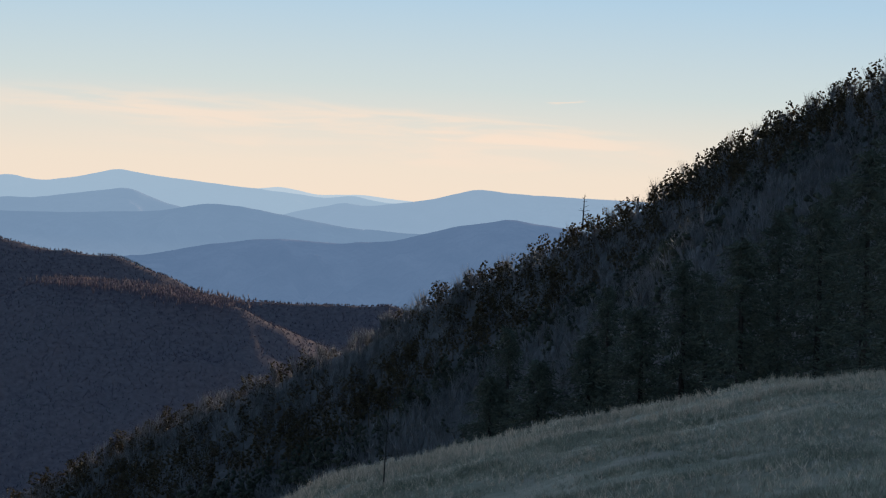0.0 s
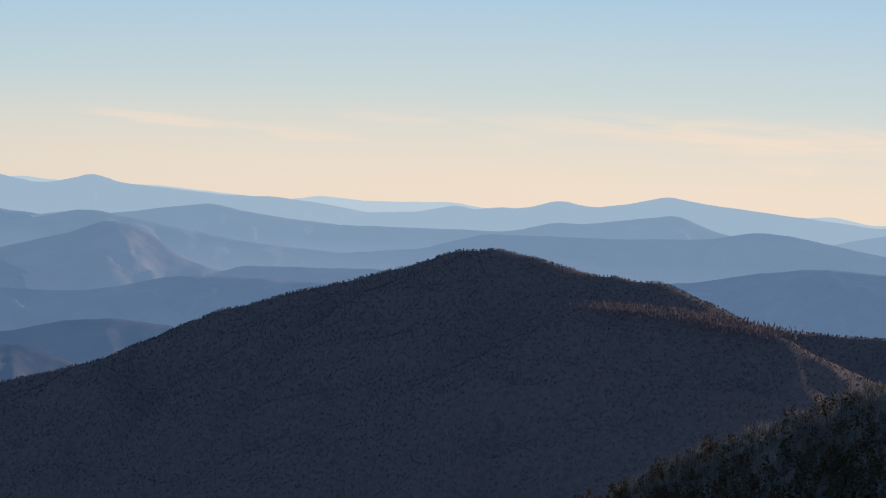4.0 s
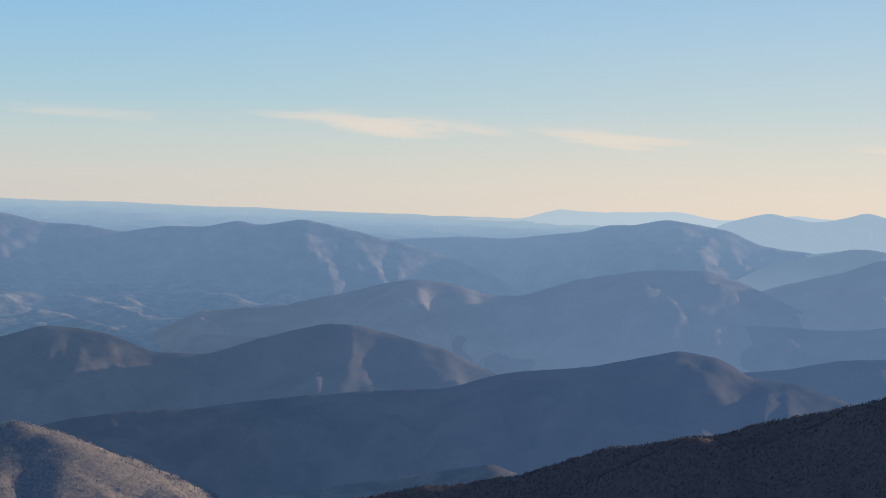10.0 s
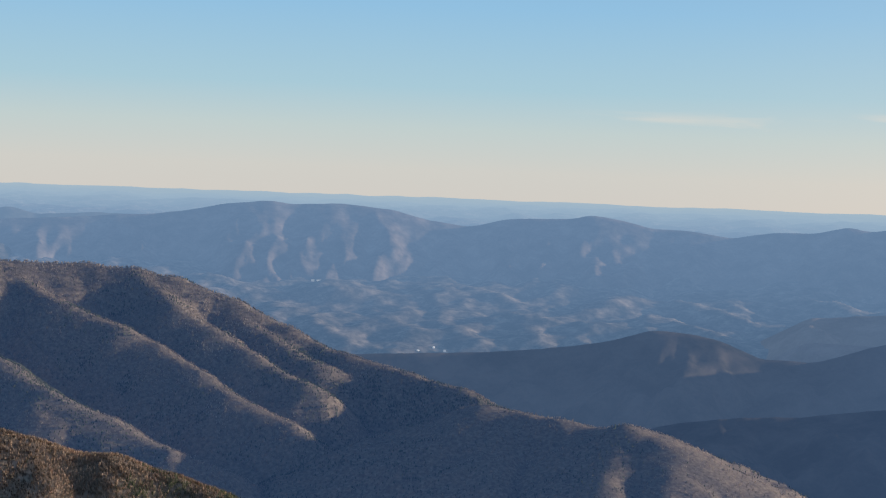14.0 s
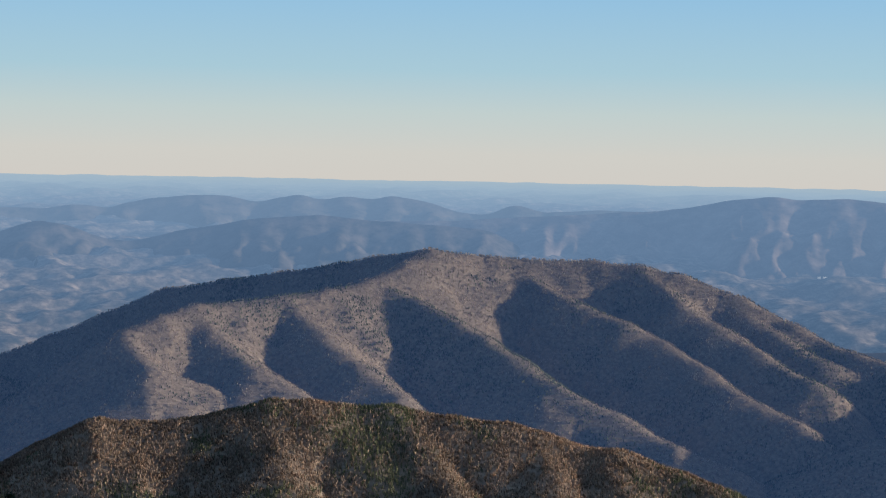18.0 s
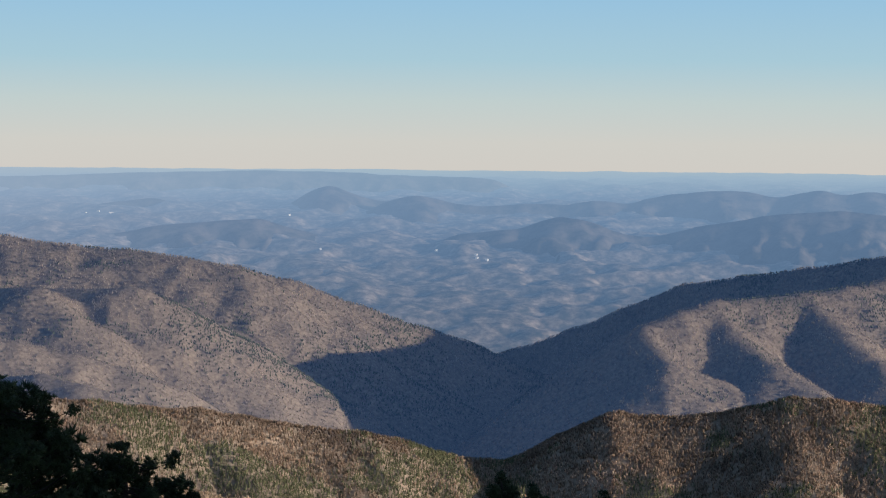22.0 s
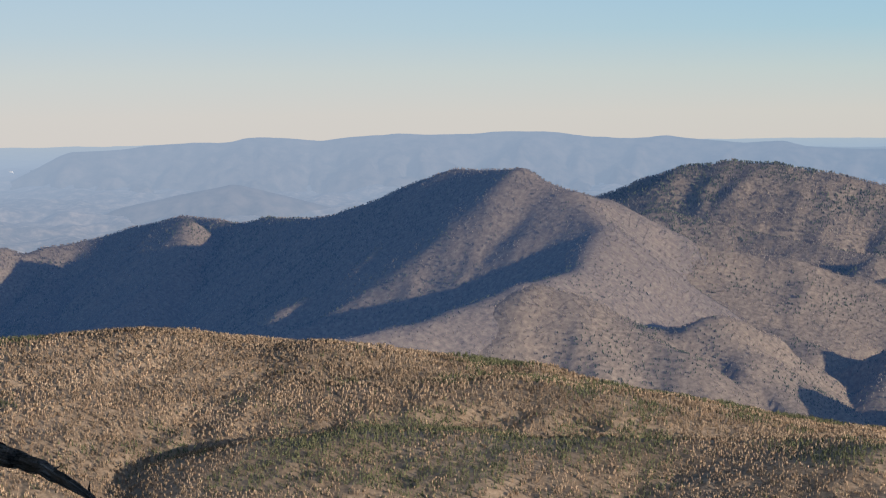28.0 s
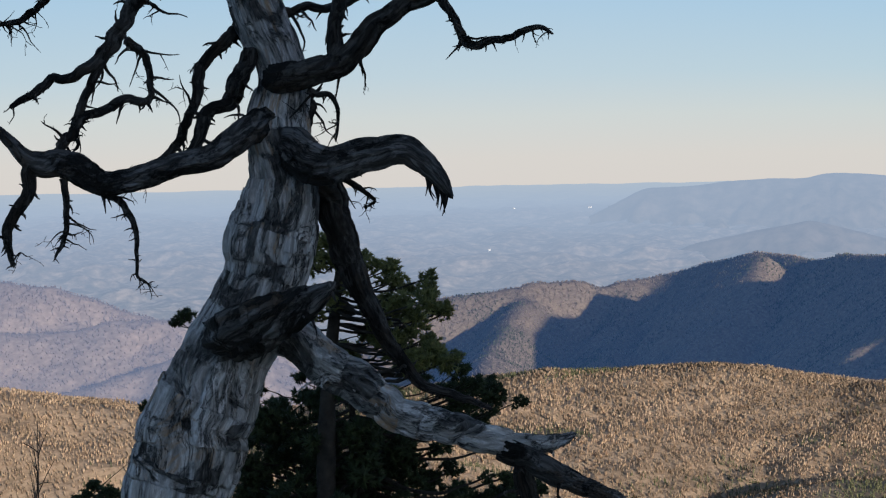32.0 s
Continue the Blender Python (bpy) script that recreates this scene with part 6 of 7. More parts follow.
tagged(dead_tree, "weathered silver-grey dead pine with broken twisted limbs", "tree")
bpy.context.view_layer.update()
rngt = random.Random(5)


def twig(start, direction, size, radius, depth=1):
    """A crooked dead twig with side twiglets: a list of pieces."""
    pts, p, d = [], Vector(start), Vector(direction).normalized()
    n = 5
    for i in range(n + 1):
        pts.append((*p, radius * (1 - 0.8 * i / n)))
        d = (d + Vector((rngt.uniform(-.42, .42), rngt.uniform(-.42, .42), rngt.uniform(-.5, .35)))).normalized()
        p = p + d * size / n
    out = [tube(smooth_path(pts, 2), 5, 0.12, rngt.randint(0, 99))]
    if depth:
        for k in range(rngt.randint(1, 3)):
            q = pts[rngt.randint(1, n - 1)]
            dd = Vector((rngt.uniform(-1, 1), rngt.uniform(-1, 1), rngt.uniform(-1, .5)))
            out += twig(q[:3], dd, size * rngt.uniform(0.25, 0.5), q[3] * 0.7, depth - 1)
    return out


for k, (kind, pts) in enumerate(TREE_ARMS):
    rows = [(*(Vector(tree_point(u, v, d)) - foot), r) for u, v, d, r in pts]
    path = smooth_path(rows, 18 if k == 0 else 14)
    thick = max(r for *_, r in pts)
    path = crook(path, 0.05 if k == 0 else 0.28 if thick > 0.055 else 0.8, 3 * k + 1)
    if k == 0:
        me = join_meshes("trunk", [tube(path, 160, 0.12, 3, twist=0.5, knots=0.05, length_scale=1.4, grain=True, flake=0.09, rough=0.06)], M_SILVER)
        part("trunk", me, None, dead_tree, "silver-grey trunk with brown peeling strips and cracks")
        continue
    big = thick > 0.05
    pieces = [tube(path, 56 if big else 12, 0.2, 10 + k, twist=0.6, knots=0.13, length_scale=3.0, grain=True, flake=0.16 if big else 0.34, rough=0.12 if k in (5, 7) else 0.5)]
    # stubs, twigs and lichen-rough spurs along it
    arc = max(7, int(len(path) * (0.5 if thick < 0.06 else 0.17)))
    for q in range(arc):
        i = rngt.randint(2, len(path) - 1)
        p, r = path[i, :3], path[i, 3]
        side = Vector((rngt.uniform(-1, 1), rngt.uniform(-1, 1), rngt.uniform(-1.0, 0.45))).normalized()
        chance = rngt.random()
        L_ = rngt.uniform(0.02, 0.06) if chance < 0.7 else rngt.uniform(0.07, 0.13) if chance < 0.92 else rngt.uniform(0.14, 0.28)
        pieces += twig(Vector(p) + side * r * 0.7, side, L_, max(0.0045, min(0.011, r * 0.45)), 2 if L_ > 0.13 else 1 if L_ > 0.07 else 0)
    me = join_meshes("limb", pieces, M_SILVER if k == 7 else M_GREYWOOD if k in (4, 5, 8, 10) else M_DEADBARK)
    part("limb", me, None, dead_tree, "broken grey limb with splintered end" if k == 5 else "dark rough dead limb" if k in (1, 6) else "")

# splinters on the hooked limb's broken end
tip = Vector(tree_point(0.02, 0.27, -0.31)) - foot
pieces = []
for q in range(9):
    o = Vector(tree_point(-0.08 + 0.012 * q, 0.36 - 0.012 * q, -0.31)) - foot
    pieces.append(tube(smooth_path([(*o, 0.012), (*(o + Vector((0, 0, -0.05)) + Vector((rngt.uniform(-.02, .02), 0, 0))), 0.006), (*(o + Vector((rngt.uniform(-.03, .03), rngt.uniform(-.03, .03), -0.10))), 0.0015)], 3), 5, 0.1, q))
part("splinter", join_meshes("splinter", pieces, M_DEADBARK), None, dead_tree)


# ---- pines close by ----
def needle_tuft(p, d, size, count, rng):
    """A brush of needles at p, opening along d, as slender spikes."""
    d = Vector(d).normalized()
    items = []
    for i in range(count):
        v = Vector((rng.gauss(0, 1), rng.gauss(0, 1), rng.gauss(0, 1))).normalized()
        t = (d * 0.75 + v).normalized()
        items.append((p, Vector(p) + t * size * rng.uniform(0.6, 1.1), size * 0.17))
    return spikes(items)


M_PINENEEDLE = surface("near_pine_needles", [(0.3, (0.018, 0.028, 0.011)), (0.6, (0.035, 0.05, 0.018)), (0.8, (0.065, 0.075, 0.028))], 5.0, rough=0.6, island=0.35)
# lighter, yellower copy of the near needles: sun painted onto one pine
M_SUNNYNEEDLE = surface("sun_painted_pine_needles", [(0.3, (0.08, 0.09, 0.03)), (0.6, (0.15, 0.155, 0.05)), (0.8, (0.24, 0.225, 0.075))], 4.0, rough=0.6, island=0.4)
M_PINEBARK = surface("pine_bark", [(0.3, (0.02, 0.017, 0.014)), (0.7, (0.06, 0.05, 0.042))], 9.0, bump=0.6)


BENT_PINE = ([(-0.71, -1.14, 0.12), (-0.88, -1.41, 0.11), (-0.48, -1.38, 0.16), (-0.15, -1.25, 0.10), (-0.14, -1.40, 0.13), (0.27, -1.32, 0.09), (0.24, -1.43, 0.08), (-0.68, -1.64, 0.18), (-0.35, -1.58, 0.20), (-0.02, -1.59, 0.19), (-0.49, -1.81, 0.19), (-0.16, -1.85, 0.21), (0.17, -1.79, 0.19), (0.39, -1.81, 0.12), (0.44, -2.01, 0.17), (0.11, -2.13, 0.21), (-0.22, -2.13, 0.16), (0.60, -2.15, 0.13), (0.72, -2.31, 0.17), (0.30, -2.33, 0.21), (-0.03, -2.39, 0.21), (-0.37, -2.49, 0.12), (-0.98, -1.67, 0.09), (-1.18, -1.85, 0.09), (-1.05, -1.96, 0.06), (-0.82, -1.94, 0.06), (-1.00, -2.09, 0.05), (-0.85, -2.40, 0.06), (-0.95, -2.51, 0.07), (0.84, -2.49, 0.17), (0.50, -2.55, 0.20)],
    [(-0.30, -3.47, 0.08), (-0.41, -2.72, 0.08), (-0.54, -2.32, 0.07), (-0.58, -2.01, 0.06), (-0.41, -1.68, 0.05), (-0.25, -1.41, 0.02)])
LOW_PINE = ([(0.10, -1.97, 0.06), (0.13, -2.12, 0.10), (-0.03, -2.14, 0.08), (0.22, -2.24, 0.12), (0.43, -2.24, 0.09), (0.07, -2.34, 0.15), (0.34, -2.42, 0.15), (0.58, -2.45, 0.12), (0.77, -2.56, 0.10), (0.89, -2.67, 0.10), (0.62, -2.66, 0.14), (-0.07, -2.50, 0.15), (1.10, -2.75, 0.10), (0.28, -2.66, 0.16), (-0.34, -2.64, 0.16), (0.07, -2.85, 0.19), (0.62, -2.93, 0.19), (1.10, -2.97, 0.14)],
    [(0.21, -3.62, 0.07), (0.15, -2.85, 0.06), (0.13, -2.37, 0.04), (0.11, -2.09, 0.01)])
TIP_PINE = ([(0.05, -2.61, 0.06), (0.07, -2.72, 0.10), (-0.04, -2.83, 0.09), (0.19, -2.84, 0.09), (0.08, -2.96, 0.13), (-0.11, -3.00, 0.07), (0.29, -3.01, 0.09), (0.08, -3.18, 0.15)],
    [(0.09, -3.84, 0.06), (0.08, -3.11, 0.04), (0.06, -2.70, 0.01)])
TIP_PINE_B = ([(-0.17, -2.74, 0.05), (-0.15, -2.84, 0.08), (-0.02, -2.93, 0.07), (-0.25, -2.97, 0.07), (-0.13, -3.06, 0.12)],
    [(-0.12, -3.83, 0.06), (-0.13, -3.09, 0.04), (-0.16, -2.80, 0.01)])
TIP_PINE_C = ([(0.08, -2.91, 0.05), (0.11, -3.01, 0.08), (0.01, -3.09, 0.07), (0.21, -3.09, 0.07), (0.11, -3.20, 0.10)],
    [(0.12, -3.90, 0.06), (0.11, -3.23, 0.04), (0.10, -2.95, 0.01)])
LIT_PINE = ([(-0.18, 1.10, 0.08), (-0.24, 0.97, 0.09), (-0.10, 1.02, 0.06), (0.19, 0.94, 0.07), (0.31, 0.91, 0.07), (0.36, 0.81, 0.07), (0.11, 1.00, 0.05), (0.44, 0.74, 0.07), (0.56, 0.67, 0.09), (0.68, 0.61, 0.06), (0.51, 0.53, 0.09), (0.35, 0.60, 0.10), (0.16, 0.64, 0.07), (0.59, 0.38, 0.07), (0.71, 0.22, 0.09), (0.62, 0.27, 0.10), (0.43, 0.23, 0.11), (0.30, 0.39, 0.10), (0.13, 0.44, 0.07), (-0.01, 0.81, 0.07), (-0.10, 0.65, 0.06), (0.01, 0.32, 0.08), (-0.23, 0.74, 0.07), (-0.29, 0.58, 0.07)],
    [(-0.19, -1.24, 0.07), (-0.18, -0.41, 0.07), (-0.15, 0.16, 0.05), (-0.10, 0.57, 0.04), (-0.06, 0.94, 0.02)])
LOW_BOUGHS = ([(-0.52, 0.08, 0.06), (-0.35, -0.06, 0.10), (-0.61, -0.10, 0.10), (-0.79, -0.18, 0.10), (-0.96, -0.35, 0.12), (-0.70, -0.35, 0.14), (-0.44, -0.36, 0.14), (-0.18, -0.41, 0.14), (0.08, -0.50, 0.12), (-0.88, -0.61, 0.14), (-0.53, -0.62, 0.15), (-0.19, -0.67, 0.14), (-1.10, -0.74, 0.12), (-0.72, -0.83, 0.15), (0.07, -0.76, 0.10), (0.33, -0.81, 0.10), (0.60, -0.21, 0.09), (0.82, -0.13, 0.09), (0.73, -0.30, 0.08), (0.94, -0.79, 0.08), (0.85, -0.87, 0.06), (0.42, -0.51, 0.08), (0.51, -0.07, 0.09), (0.68, -0.03, 0.07), (-0.37, -0.88, 0.15), (-0.03, -0.93, 0.13), (0.58, -0.86, 0.09), (1.15, -0.86, 0.05)],
    [(-0.21, -1.62, 0.06), (-0.22, -0.97, 0.06), (-0.24, -0.53, 0.04), (-0.27, -0.09, 0.02)])
SPRIG_PINE = ([(0.58, 0.64, 0.06), (0.64, 0.55, 0.04), (0.50, 0.60, 0.04), (0.28, 0.02, 0.04), (0.35, 0.00, 0.04), (0.19, -0.33, 0.02), (0.44, -0.18, 0.06), (0.56, -0.30, 0.08), (0.44, -0.50, 0.09)],
    [(0.65, -1.30, 0.04), (0.63, -0.70, 0.04), (0.58, -0.11, 0.02), (0.60, 0.56, 0.01)])
SMALL_BOUGHS = ([(0.71, -0.52, 0.05), (0.81, -0.57, 0.06), (0.89, -0.61, 0.04), (0.66, -0.57, 0.04), (0.75, -0.63, 0.06), (0.61, -0.61, 0.05), (0.92, -0.68, 0.06)],
    [(0.75, -1.07, 0.03), (0.76, -0.75, 0.02), (0.75, -0.56, 0.01)])
BARNS = [(-58.82, -3.60), (-58.63, -3.55), (-55.52, -5.62), (-55.04, -5.58), (-54.69, -5.62), (-96.98, -2.25), (-96.62, -2.23), (-96.24, -2.26), (-90.85, -2.29), (-86.33, -3.41), (-85.08, -3.62), (-89.89, -3.33), (-131.26, -1.61), (-128.93, -1.60), (-128.33, -1.63), (-132.02, -2.87), (-120.55, -2.85), (-122.89, -2.88), (-137.17, -3.12), (-84.77, -3.62), (-85.11, -3.54)]


def pine_tree(label, az, r, plan, seed, tuft=0.62, tufts=54, needles=12, deep=0.45, fill=0, mat=None):
    """A pine on the slope, by a plan of its boughs (across, height, size) and of its trunk."""
    rng = random.Random(seed)
    crowns, stem = plan
    ahead, across = heading(az), heading(az + 90)

    def place(u, z, d):
        k = (r + d) / r
        return ahead * (r + d) + across * u * k + Vector((0, 0, EYE + (z - EYE) * k))
    floor = float(ground_z(np.array(az), np.array(r)))
    tree = new("pine_tree")
    o = ahead * r + across * stem[0][0] + Vector((0, 0, min(floor, stem[0][1] - 0.5)))
    tree.location = o
    tagged(tree, label, "tree", group="pines below the hilltop")
    rows = [(0, 0, -0.15, stem[0][2] * 1.3)] + [(*(place(u, z, 0) - o), w) for u, z, w in stem]
    path = smooth_path(rows, 8)
    part("trunk", join_meshes("trunk", [tube(path, 14, 0.12, seed, knots=0.15)], M_PINEBARK), None, tree)
    crowns = [c for c in crowns] + [(u + rng.gauss(0, 1.3) * w, z + rng.gauss(-0.3, 1.0) * w, w * rng.uniform(0.6, 1.0)) for u, z, w in crowns for k in range(fill)]
    for u, z, size in crowns:
        size *= 1.2
        d = rng.gauss(0, deep)
        c = place(u, z, d) - o
        # the limb leaves the trunk lower down and bends up into its needles
        near = min(range(len(path)), key=lambda i: (Vector(path[i, :3]) - c).length + (2.0 if path[i, 2] > c.z - 0.1 * size else 0.0))
        p = Vector(path[near, :3])
        mid = p.lerp(c, 0.55) + Vector((rng.gauss(0, .05), rng.gauss(0, .05), -0.12 * (c - p).length))
        w0 = min(path[near, 3] * 0.4, 0.007 + 0.009 * (c - p).length)
        limb = part("limb", join_meshes("limb", [tube(crook(smooth_path([(*p, w0), (*mid, w0 * 0.75), (*c, w0 * 0.35)], 6), 0.6, rng.randint(0, 99)), 6, 0.1, 1)], M_PINEBARK), None, tree)
        out = []
        for s in range(tufts):
            v = Vector((rng.gauss(0, 1), rng.gauss(0, 1), rng.gauss(0, 1))).normalized()
            q = c + Vector((v.x, v.y, v.z * 0.85)) * size * rng.uniform(0.25, 0.95)
            out.append(needle_tuft(q, v * 0.8 + Vector((0, 0, 0.55)), size * tuft * rng.uniform(0.6, 1.0), needles, rng))
        part("needle_clump", join_meshes("needle_clump", out, mat or M_PINENEEDLE), None, limb)
    return tree


pine_tree("dark pine with a bent uneven crown, in shade on the slope", -98.9, 22.0, BENT_PINE, 11, fill=2, tufts=36)
pine_tree("low dark pine leaning over the slope", -96.2, 22.5, LOW_PINE, 12, fill=2, tufts=36)
pine_tree("tip of a young dark pine", -84.4, 24.0, TIP_PINE, 13, deep=0.12)
pine_tree("tip of a young dark pine", -82.9, 24.0, TIP_PINE_B, 14, deep=0.12)
pine_tree("tip of a young dark pine", -81.3, 24.5, TIP_PINE_C, 15, deep=0.12)
# no sun reaches this pine; its needle colour stands in for it
pine_tree("green pine behind the dead tree, needles coloured light as if sunlit", -136.4, 13.5, LIT_PINE, 16, deep=0.3, fill=2, tufts=40, mat=M_SUNNYNEEDLE)
pine_tree("low shaded pine boughs behind the dead tree", -135.3, 14.2, LOW_BOUGHS, 17, deep=0.4, tufts=34, fill=4)
pine_tree("thin pine with a few sprigs behind the dead trunk", -143.9, 13.0, SPRIG_PINE, 18, deep=0.1)
pine_tree("small pine boughs on the slope below the dead tree", -147.4, 13.0, SMALL_BOUGHS, 19, deep=0.1)

# ---- the grassy brow ----
rngg = np.random.default_rng(21)


def grass(name, label, count, az, r, height, mat, seed, blades=6, spread=0.5):
    """Many small tufts of grass on the brow, joined."""
    rng = random.Random(seed)
    temps = []
    for s in range(6):
        items = []
        for k in range(blades):
            w = rng.uniform(0, 2 * math.pi)
            d = rng.uniform(0.05, spread)
            o = rng.uniform(0, 0.25)
            w2 = rng.uniform(0, 2 * math.pi)
            items.append(((o * math.cos(w2), o * math.sin(w2), -0.05), (o * math.cos(w2) + d * math.cos(w), o * math.sin(w2) + d * math.sin(w), rng.uniform(0.5, 1.0)), 0.035))
        temps.append(spikes(items))
    g = np.random.default_rng(seed)
    a = g.uniform(*az, count)
    d = np.sqrt(g.uniform(r[0] ** 2, r[1] ** 2, count))
    z = ground_z(a, d)
    x, y = d * np.sin(np.radians(a)), d * np.cos(np.radians(a))
    z = z + 0.17 * fbm(x / 2.2, y / 2.2, 5, 4) * np.clip(d / 6, 0, 1)
    clump = fbm(x / 1.6, y / 1.6, seed + 3, 3)
    ok = clump + g.normal(0, 0.25, count) > -0.3
    pl = np.stack([x, y, z], -1)[ok]
    h = height * (0.6 + 0.9 * g.random(count) + 0.7 * np.clip(clump, 0, 1))[ok]
    ob = plant(name, label, temps, pl, h, mat, seed, 0.25, False)
    return tagged(ob, label, "grass", kind="stuff")


M_TURF = surface("grey_green_turf", [(0.3, (0.208, 0.208, 0.142)), (0.6, (0.429, 0.390, 0.290)), (0.8, (0.676, 0.585, 0.466))], 0.9, island=0.4)
M_STRAW = surface("dry_straw", [(0.3, (0.520, 0.390, 0.284)), (0.6, (0.750, 0.598, 0.446)), (0.8, (0.750, 0.750, 0.634))], 1.2, island=0.35)
grass("short_grass", "short grey-green winter grass on the hilltop", 42000, (-8, 21), (10, 29), 0.055, M_TURF, 31, 7, 0.8)
grass("dry_grass", "tan dry grass tufts on the hilltop", 19000, (-8, 21), (10, 29), 0.06, M_STRAW, 32, 6, 0.9)
grass("broom_sedge", "taller tan grass along the brow of the hill", 4200, (-9, 22), (22.0, 28.0), 0.11, M_STRAW, 33, 9, 0.45)


# ---- tall conifers beyond the brow ----
M_SPRUCE = surface("conifer_needles", [(0.3, (0.065, 0.078, 0.06)), (0.6, (0.105, 0.118, 0.088)), (0.8, (0.14, 0.15, 0.108))], 1.5, island=0.35)


def conifer(label, az, r, top, width, seed, boughs=260):
    """A conifer with drooping boughs down to the ground."""
    rng = random.Random(seed)
    x, y = r * math.sin(radians(az)), r * math.cos(radians(az))
    foot_z = EYE + r * math.tan(radians(float(np.interp(az, [0, 8, 18], [-12.5, -10.5, -8.5]))))
    height = EYE + r * math.tan(radians(top)) - foot_z
    tree = new("conifer")
    tree.location = (x, y, foot_z)
    tagged(tree, label, "tree", group="conifers beyond the brow")
    path = smooth_path([(0, 0, -3.0, 0.24), (0.1, 0, height * 0.5, 0.15), (0, 0.1, height, 0.03)], 6)
    part("trunk", join_meshes("trunk", [tube(path, 8, 0.1, seed)], M_PINEBARK), None, tree)
    items = []
    for k in range(boughs):
        u = (k + rng.random()) / boughs
        z = height * (0.02 + 0.97 * u)
        w = rng.uniform(0, 2 * math.pi)
        reach = 1.5 * width * (1 - u) ** 0.6 * rng.uniform(0.3, 1.15) + 0.2
        c, s = math.cos(w), math.sin(w)
        end = Vector((c * reach, s * reach, z - reach * rng.uniform(0.05, 0.35)))
        items.append(((0, 0, z), end, 0.035))
        for m_ in range(26):
            t = rng.uniform(0.15, 1.05)
            o = Vector((0, 0, z)).lerp(end, t) + Vector((rng.gauss(0, 0.12), rng.gauss(0, 0.12), rng.gauss(-0.05, 0.14)))
            v = Vector((rng.gauss(0, 1), rng.gauss(0, 1), rng.gauss(-0.25, 0.8))).normalized() + Vector((c, s, 0)) * 0.7
            items.append((o, o + v * rng.uniform(0.10, 0.26), 0.045))
    part("crown", raw_mesh("crown", *spikes(items), M_SPRUCE), None, tree)
    return tree


TALL, BROAD = "tall dark conifer beyond the grassy brow", "broad dark conifer in shade beyond the brow"
for az, r, top, wd, sd, lab in ((18.3, 70, 4.0, 3.6, 1, TALL), (17.0, 78, 1.6, 3.2, 2, TALL), (15.7, 84, -0.2, 3.2, 3, TALL), (14.5, 88, -0.5, 3.0, 4, TALL),
                               (13.3, 80, -1.4, 2.9, 5, TALL), (11.7, 92, -2.1, 3.1, 6, TALL), (10.4, 88, -3.7, 2.8, 7, BROAD), (8.9, 96, -4.6, 2.8, 8, BROAD),
                               (7.3, 92, -5.5, 2.4, 9, BROAD), (5.9, 100, -6.0, 2.4, 10, BROAD), (16.3, 110, 0.6, 3.0, 11, TALL), (12.6, 115, -2.4, 2.9, 12, TALL),
                               (9.6, 120, -3.0, 2.8, 13, BROAD), (6.6, 125, -4.4, 2.5, 14, BROAD)):
    conifer(lab, az - 1.2, r, top, wd, sd)
conifer("slender feathery conifer tip against the sky", 16.9, 66, 5.0, 0.9, 21, 150)


# ---- snags and shrubs ----
def snag(name, label, az, r, foot_z, height, radius, seed, branches=7, reach=0.25, mat=None):
    """A bare standing stem with short branches."""
    rng = random.Random(seed)
    ob = new(name)
    ob.location = (r * math.sin(radians(az)), r * math.cos(radians(az)), foot_z)
    tagged(ob, label, "dead tree")
    path = smooth_path([(0, 0, -height * 0.2, radius), (height * 0.01, 0, height * 0.5, radius * 0.75), (height * 0.03, 0, height, radius * 0.25)], 5)
    part("stem", join_meshes("stem", [tube(path, 7, 0.12, seed)], mat or M_DEADBARK), None, ob)
    for k in range(branches):
        u = rng.uniform(0.35, 0.98)
        p = Vector(path[int(u * (len(path) - 1)), :3])
        w = rng.uniform(0, 2 * math.pi)
        q = p + Vector((math.cos(w), math.sin(w), rng.uniform(-.1, .6))) * height * reach * (1.15 - u)
        m_ = p.lerp(q, 0.5) + Vector((0, 0, height * 0.015))
        part("branch", join_meshes("branch", [tube(smooth_path([(*p, radius * 0.3), (*m_, radius * 0.22), (*q, radius * 0.06)], 3), 5, 0.1, k)], mat or M_DEADBARK), None, ob)
    return ob


snag("dead_snag", "bare dead snag standing on the wooded crest", 8.15, 790, EYE + 790 * math.tan(radians(-0.95)), 12.0, 0.34, 3, 14, 0.32)
snag("dead_sapling", "broken brown dead stem beyond the grass edge", -2.55, 20.2, float(ground_z(np.array(-2.55), np.array(20.2))), -1.13 - float(ground_z(np.array(-2.55), np.array(20.2))), 0.009, 4, 3, 0.12, M_PINEBARK)


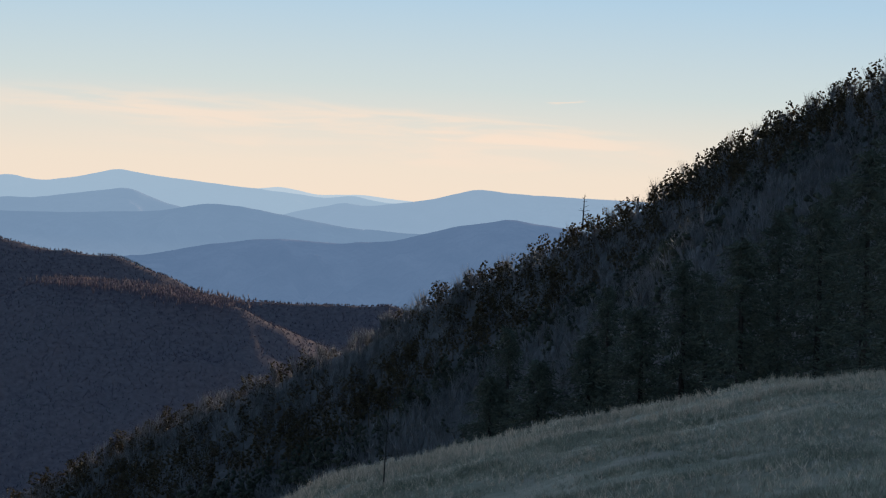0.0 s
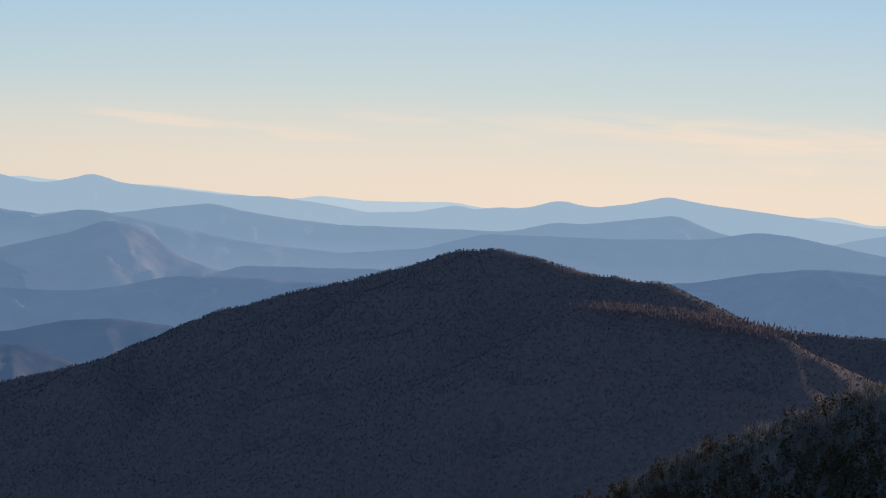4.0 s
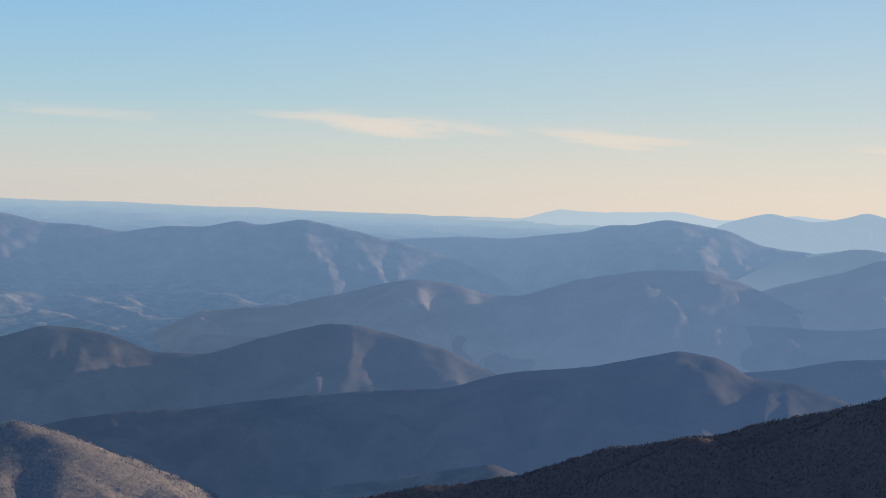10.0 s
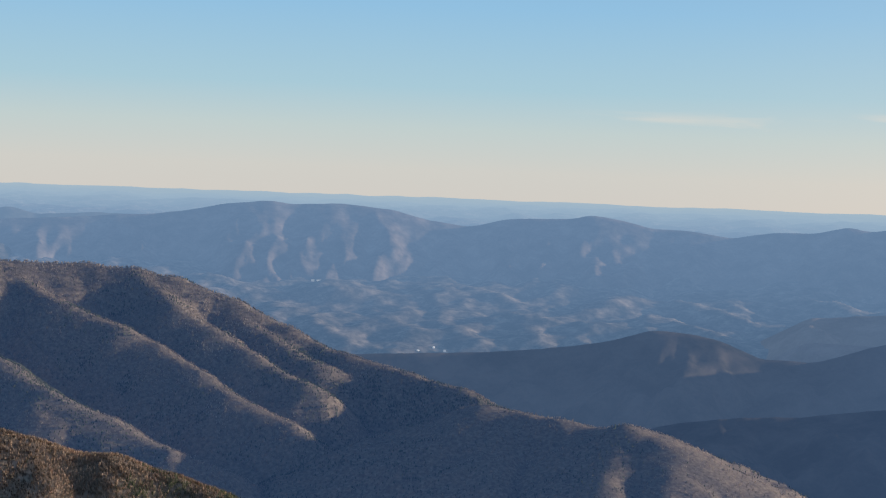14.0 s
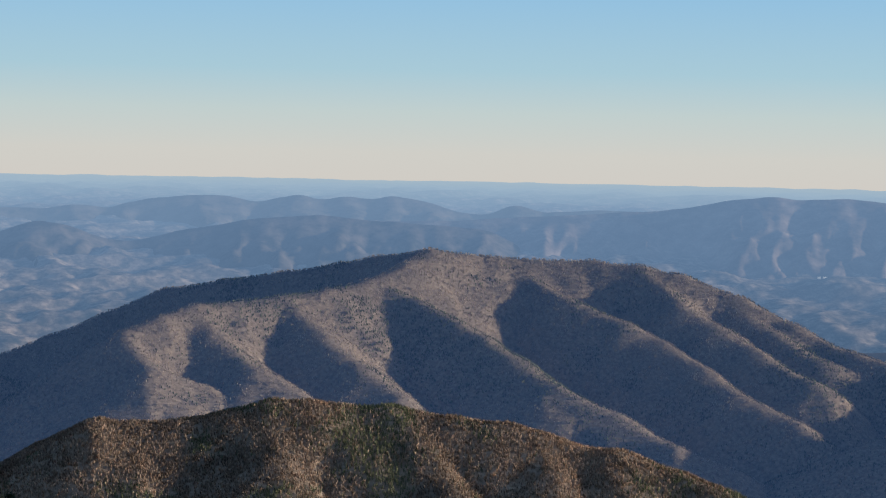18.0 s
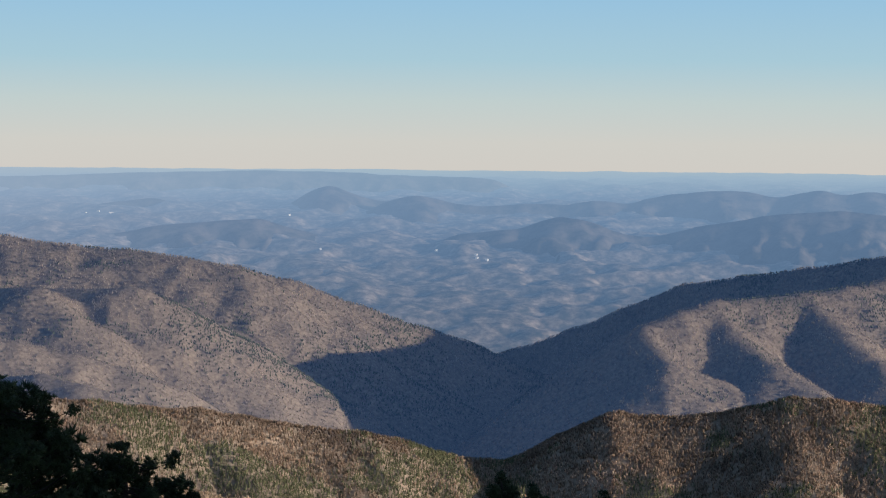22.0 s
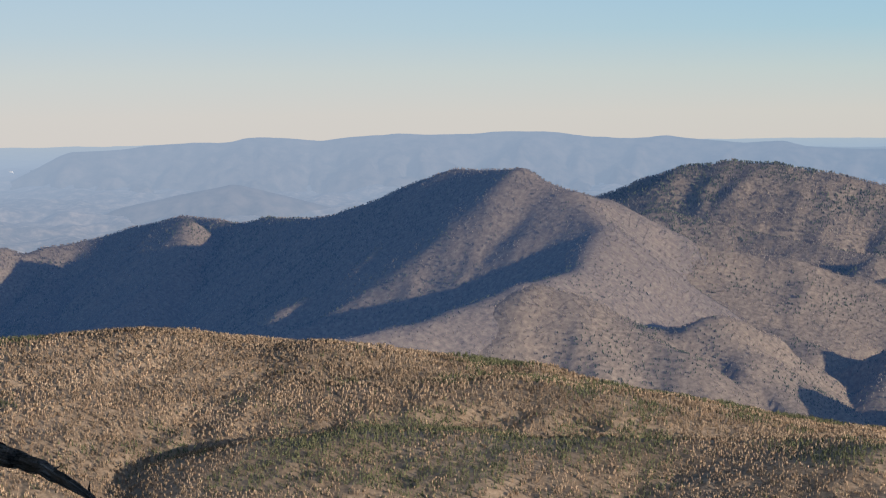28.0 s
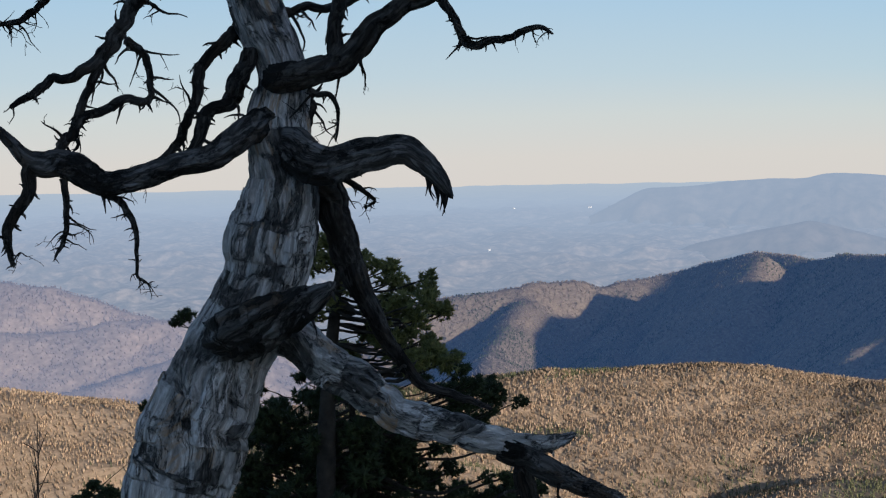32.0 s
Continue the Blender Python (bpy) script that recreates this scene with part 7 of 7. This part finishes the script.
def bare_shrub(label, az, r, top_z, seed, stems=9):
    rng = random.Random(seed)
    z = float(ground_z(np.array(az), np.array(r)))
    h = top_z - z
    ob = new("bare_shrub")
    ob.location = (r * math.sin(radians(az)), r * math.cos(radians(az)), z)
    tagged(ob, label, "shrub")
    for k in range(stems):
        w = rng.uniform(0, 2 * math.pi)
        end = Vector((math.cos(w) * 0.12 * h, math.sin(w) * 0.12 * h, h * rng.uniform(0.8, 1.0)))
        mid = end * 0.5 + Vector((rng.gauss(0, .04), rng.gauss(0, .04), 0))
        pieces = [tube(smooth_path([(0, 0, -0.1, 0.012), (*mid, 0.009), (*end, 0.002)], 5), 5, 0.1, k)]
        for q in range(16):
            t = rng.uniform(0.45, 0.98)
            o = mid.lerp(end, (t - 0.5) * 2) if t > 0.5 else mid * (t / 0.5)
            e = o + Vector((rng.gauss(0, .10), rng.gauss(0, .10), abs(rng.gauss(0.12, .08)))) * (0.35 + h * 0.25)
            pieces.append(tube(smooth_path([(*o, 0.004), (*(o.lerp(e, 0.5) + Vector((0, 0, 0.01))), 0.003), (*e, 0.001)], 2), 4, 0.05, q))
        part("stem", join_meshes("stem", pieces, M_DARKWOOD), None, ob)
    return ob


bare_shrub("leafless dark shrub on the slope", -146.2, 13.0, 0.05, 5)
bare_shrub("leafless dark shrub below the dead tree", -140.6, 15.0, -1.0, 6)


# ---- farm buildings on the plain ----
def plain_spot(az, el):
    """Where a line of sight from the hilltop meets the plain."""
    i = int(np.argmin(np.abs(az_list - az)))
    sight = np.degrees(np.arctan2(GZ[i] - EYE, np.maximum(r_list, 1)))
    hit = np.where((sight >= el) & (r_list > 2500))[0]
    j = int(hit[0]) if len(hit) else len(r_list) - 2
    r = float(r_list[j])
    return r * math.sin(radians(az)), r * math.cos(radians(az)), float(GZ[i, j])


# walls and roofs with the plain's haze mixed in as emission
M_WHITEWALL = painted_haze("white_wall_distance", (0.25, 0.31, 0.40), 0.62, [(0.3, (0.74, 0.73, 0.70)), (0.7, (0.82, 0.81, 0.79))], 0.5)
M_PALEROOF = painted_haze("pale_roof_distance", (0.25, 0.31, 0.40), 0.66, [(0.3, (0.55, 0.54, 0.53)), (0.7, (0.70, 0.69, 0.68))], 0.5)


def farm_building(az, el, length, wide, high, turn):
    ob = new("farm_building")
    x, y, z = plain_spot(az, el)
    ob.location = (x, y, z - 0.3)
    ob.rotation_euler = (0, 0, radians(turn))
    tagged(ob, "white farm building with a pale roof on the plain", "building", group="farm buildings on the plain")
    bm = bmesh.new()
    bmesh.ops.create_cube(bm, size=1.0)
    for v in bm.verts:
        v.co = Vector((v.co.x * length, v.co.y * wide, (v.co.z + 0.5) * high))
    me = bpy.data.meshes.new("walls")
    bm.to_mesh(me)
    bm.free()
    part("walls", me, M_WHITEWALL, ob)
    a, b, e = length / 2 + 0.3, wide / 2 + 0.3, high + 0.02
    co = np.array([(-a, -b, e), (a, -b, e), (a, b, e), (-a, b, e), (-a, 0, e + wide * 0.3), (a, 0, e + wide * 0.3)])
    fa = np.array([(0, 1, 5), (0, 5, 4), (2, 3, 4), (2, 4, 5), (3, 0, 4), (1, 2, 5), (0, 3, 2), (0, 2, 1)])
    part("roof", raw_mesh("roof", co, fa, M_PALEROOF, False), None, ob)
    return ob


for k, (az, el) in enumerate(BARNS):
    farm_building(az, el, (5.0, 7.5, 4.0)[k % 3], 3.2, 2.4, 25 * k - az)
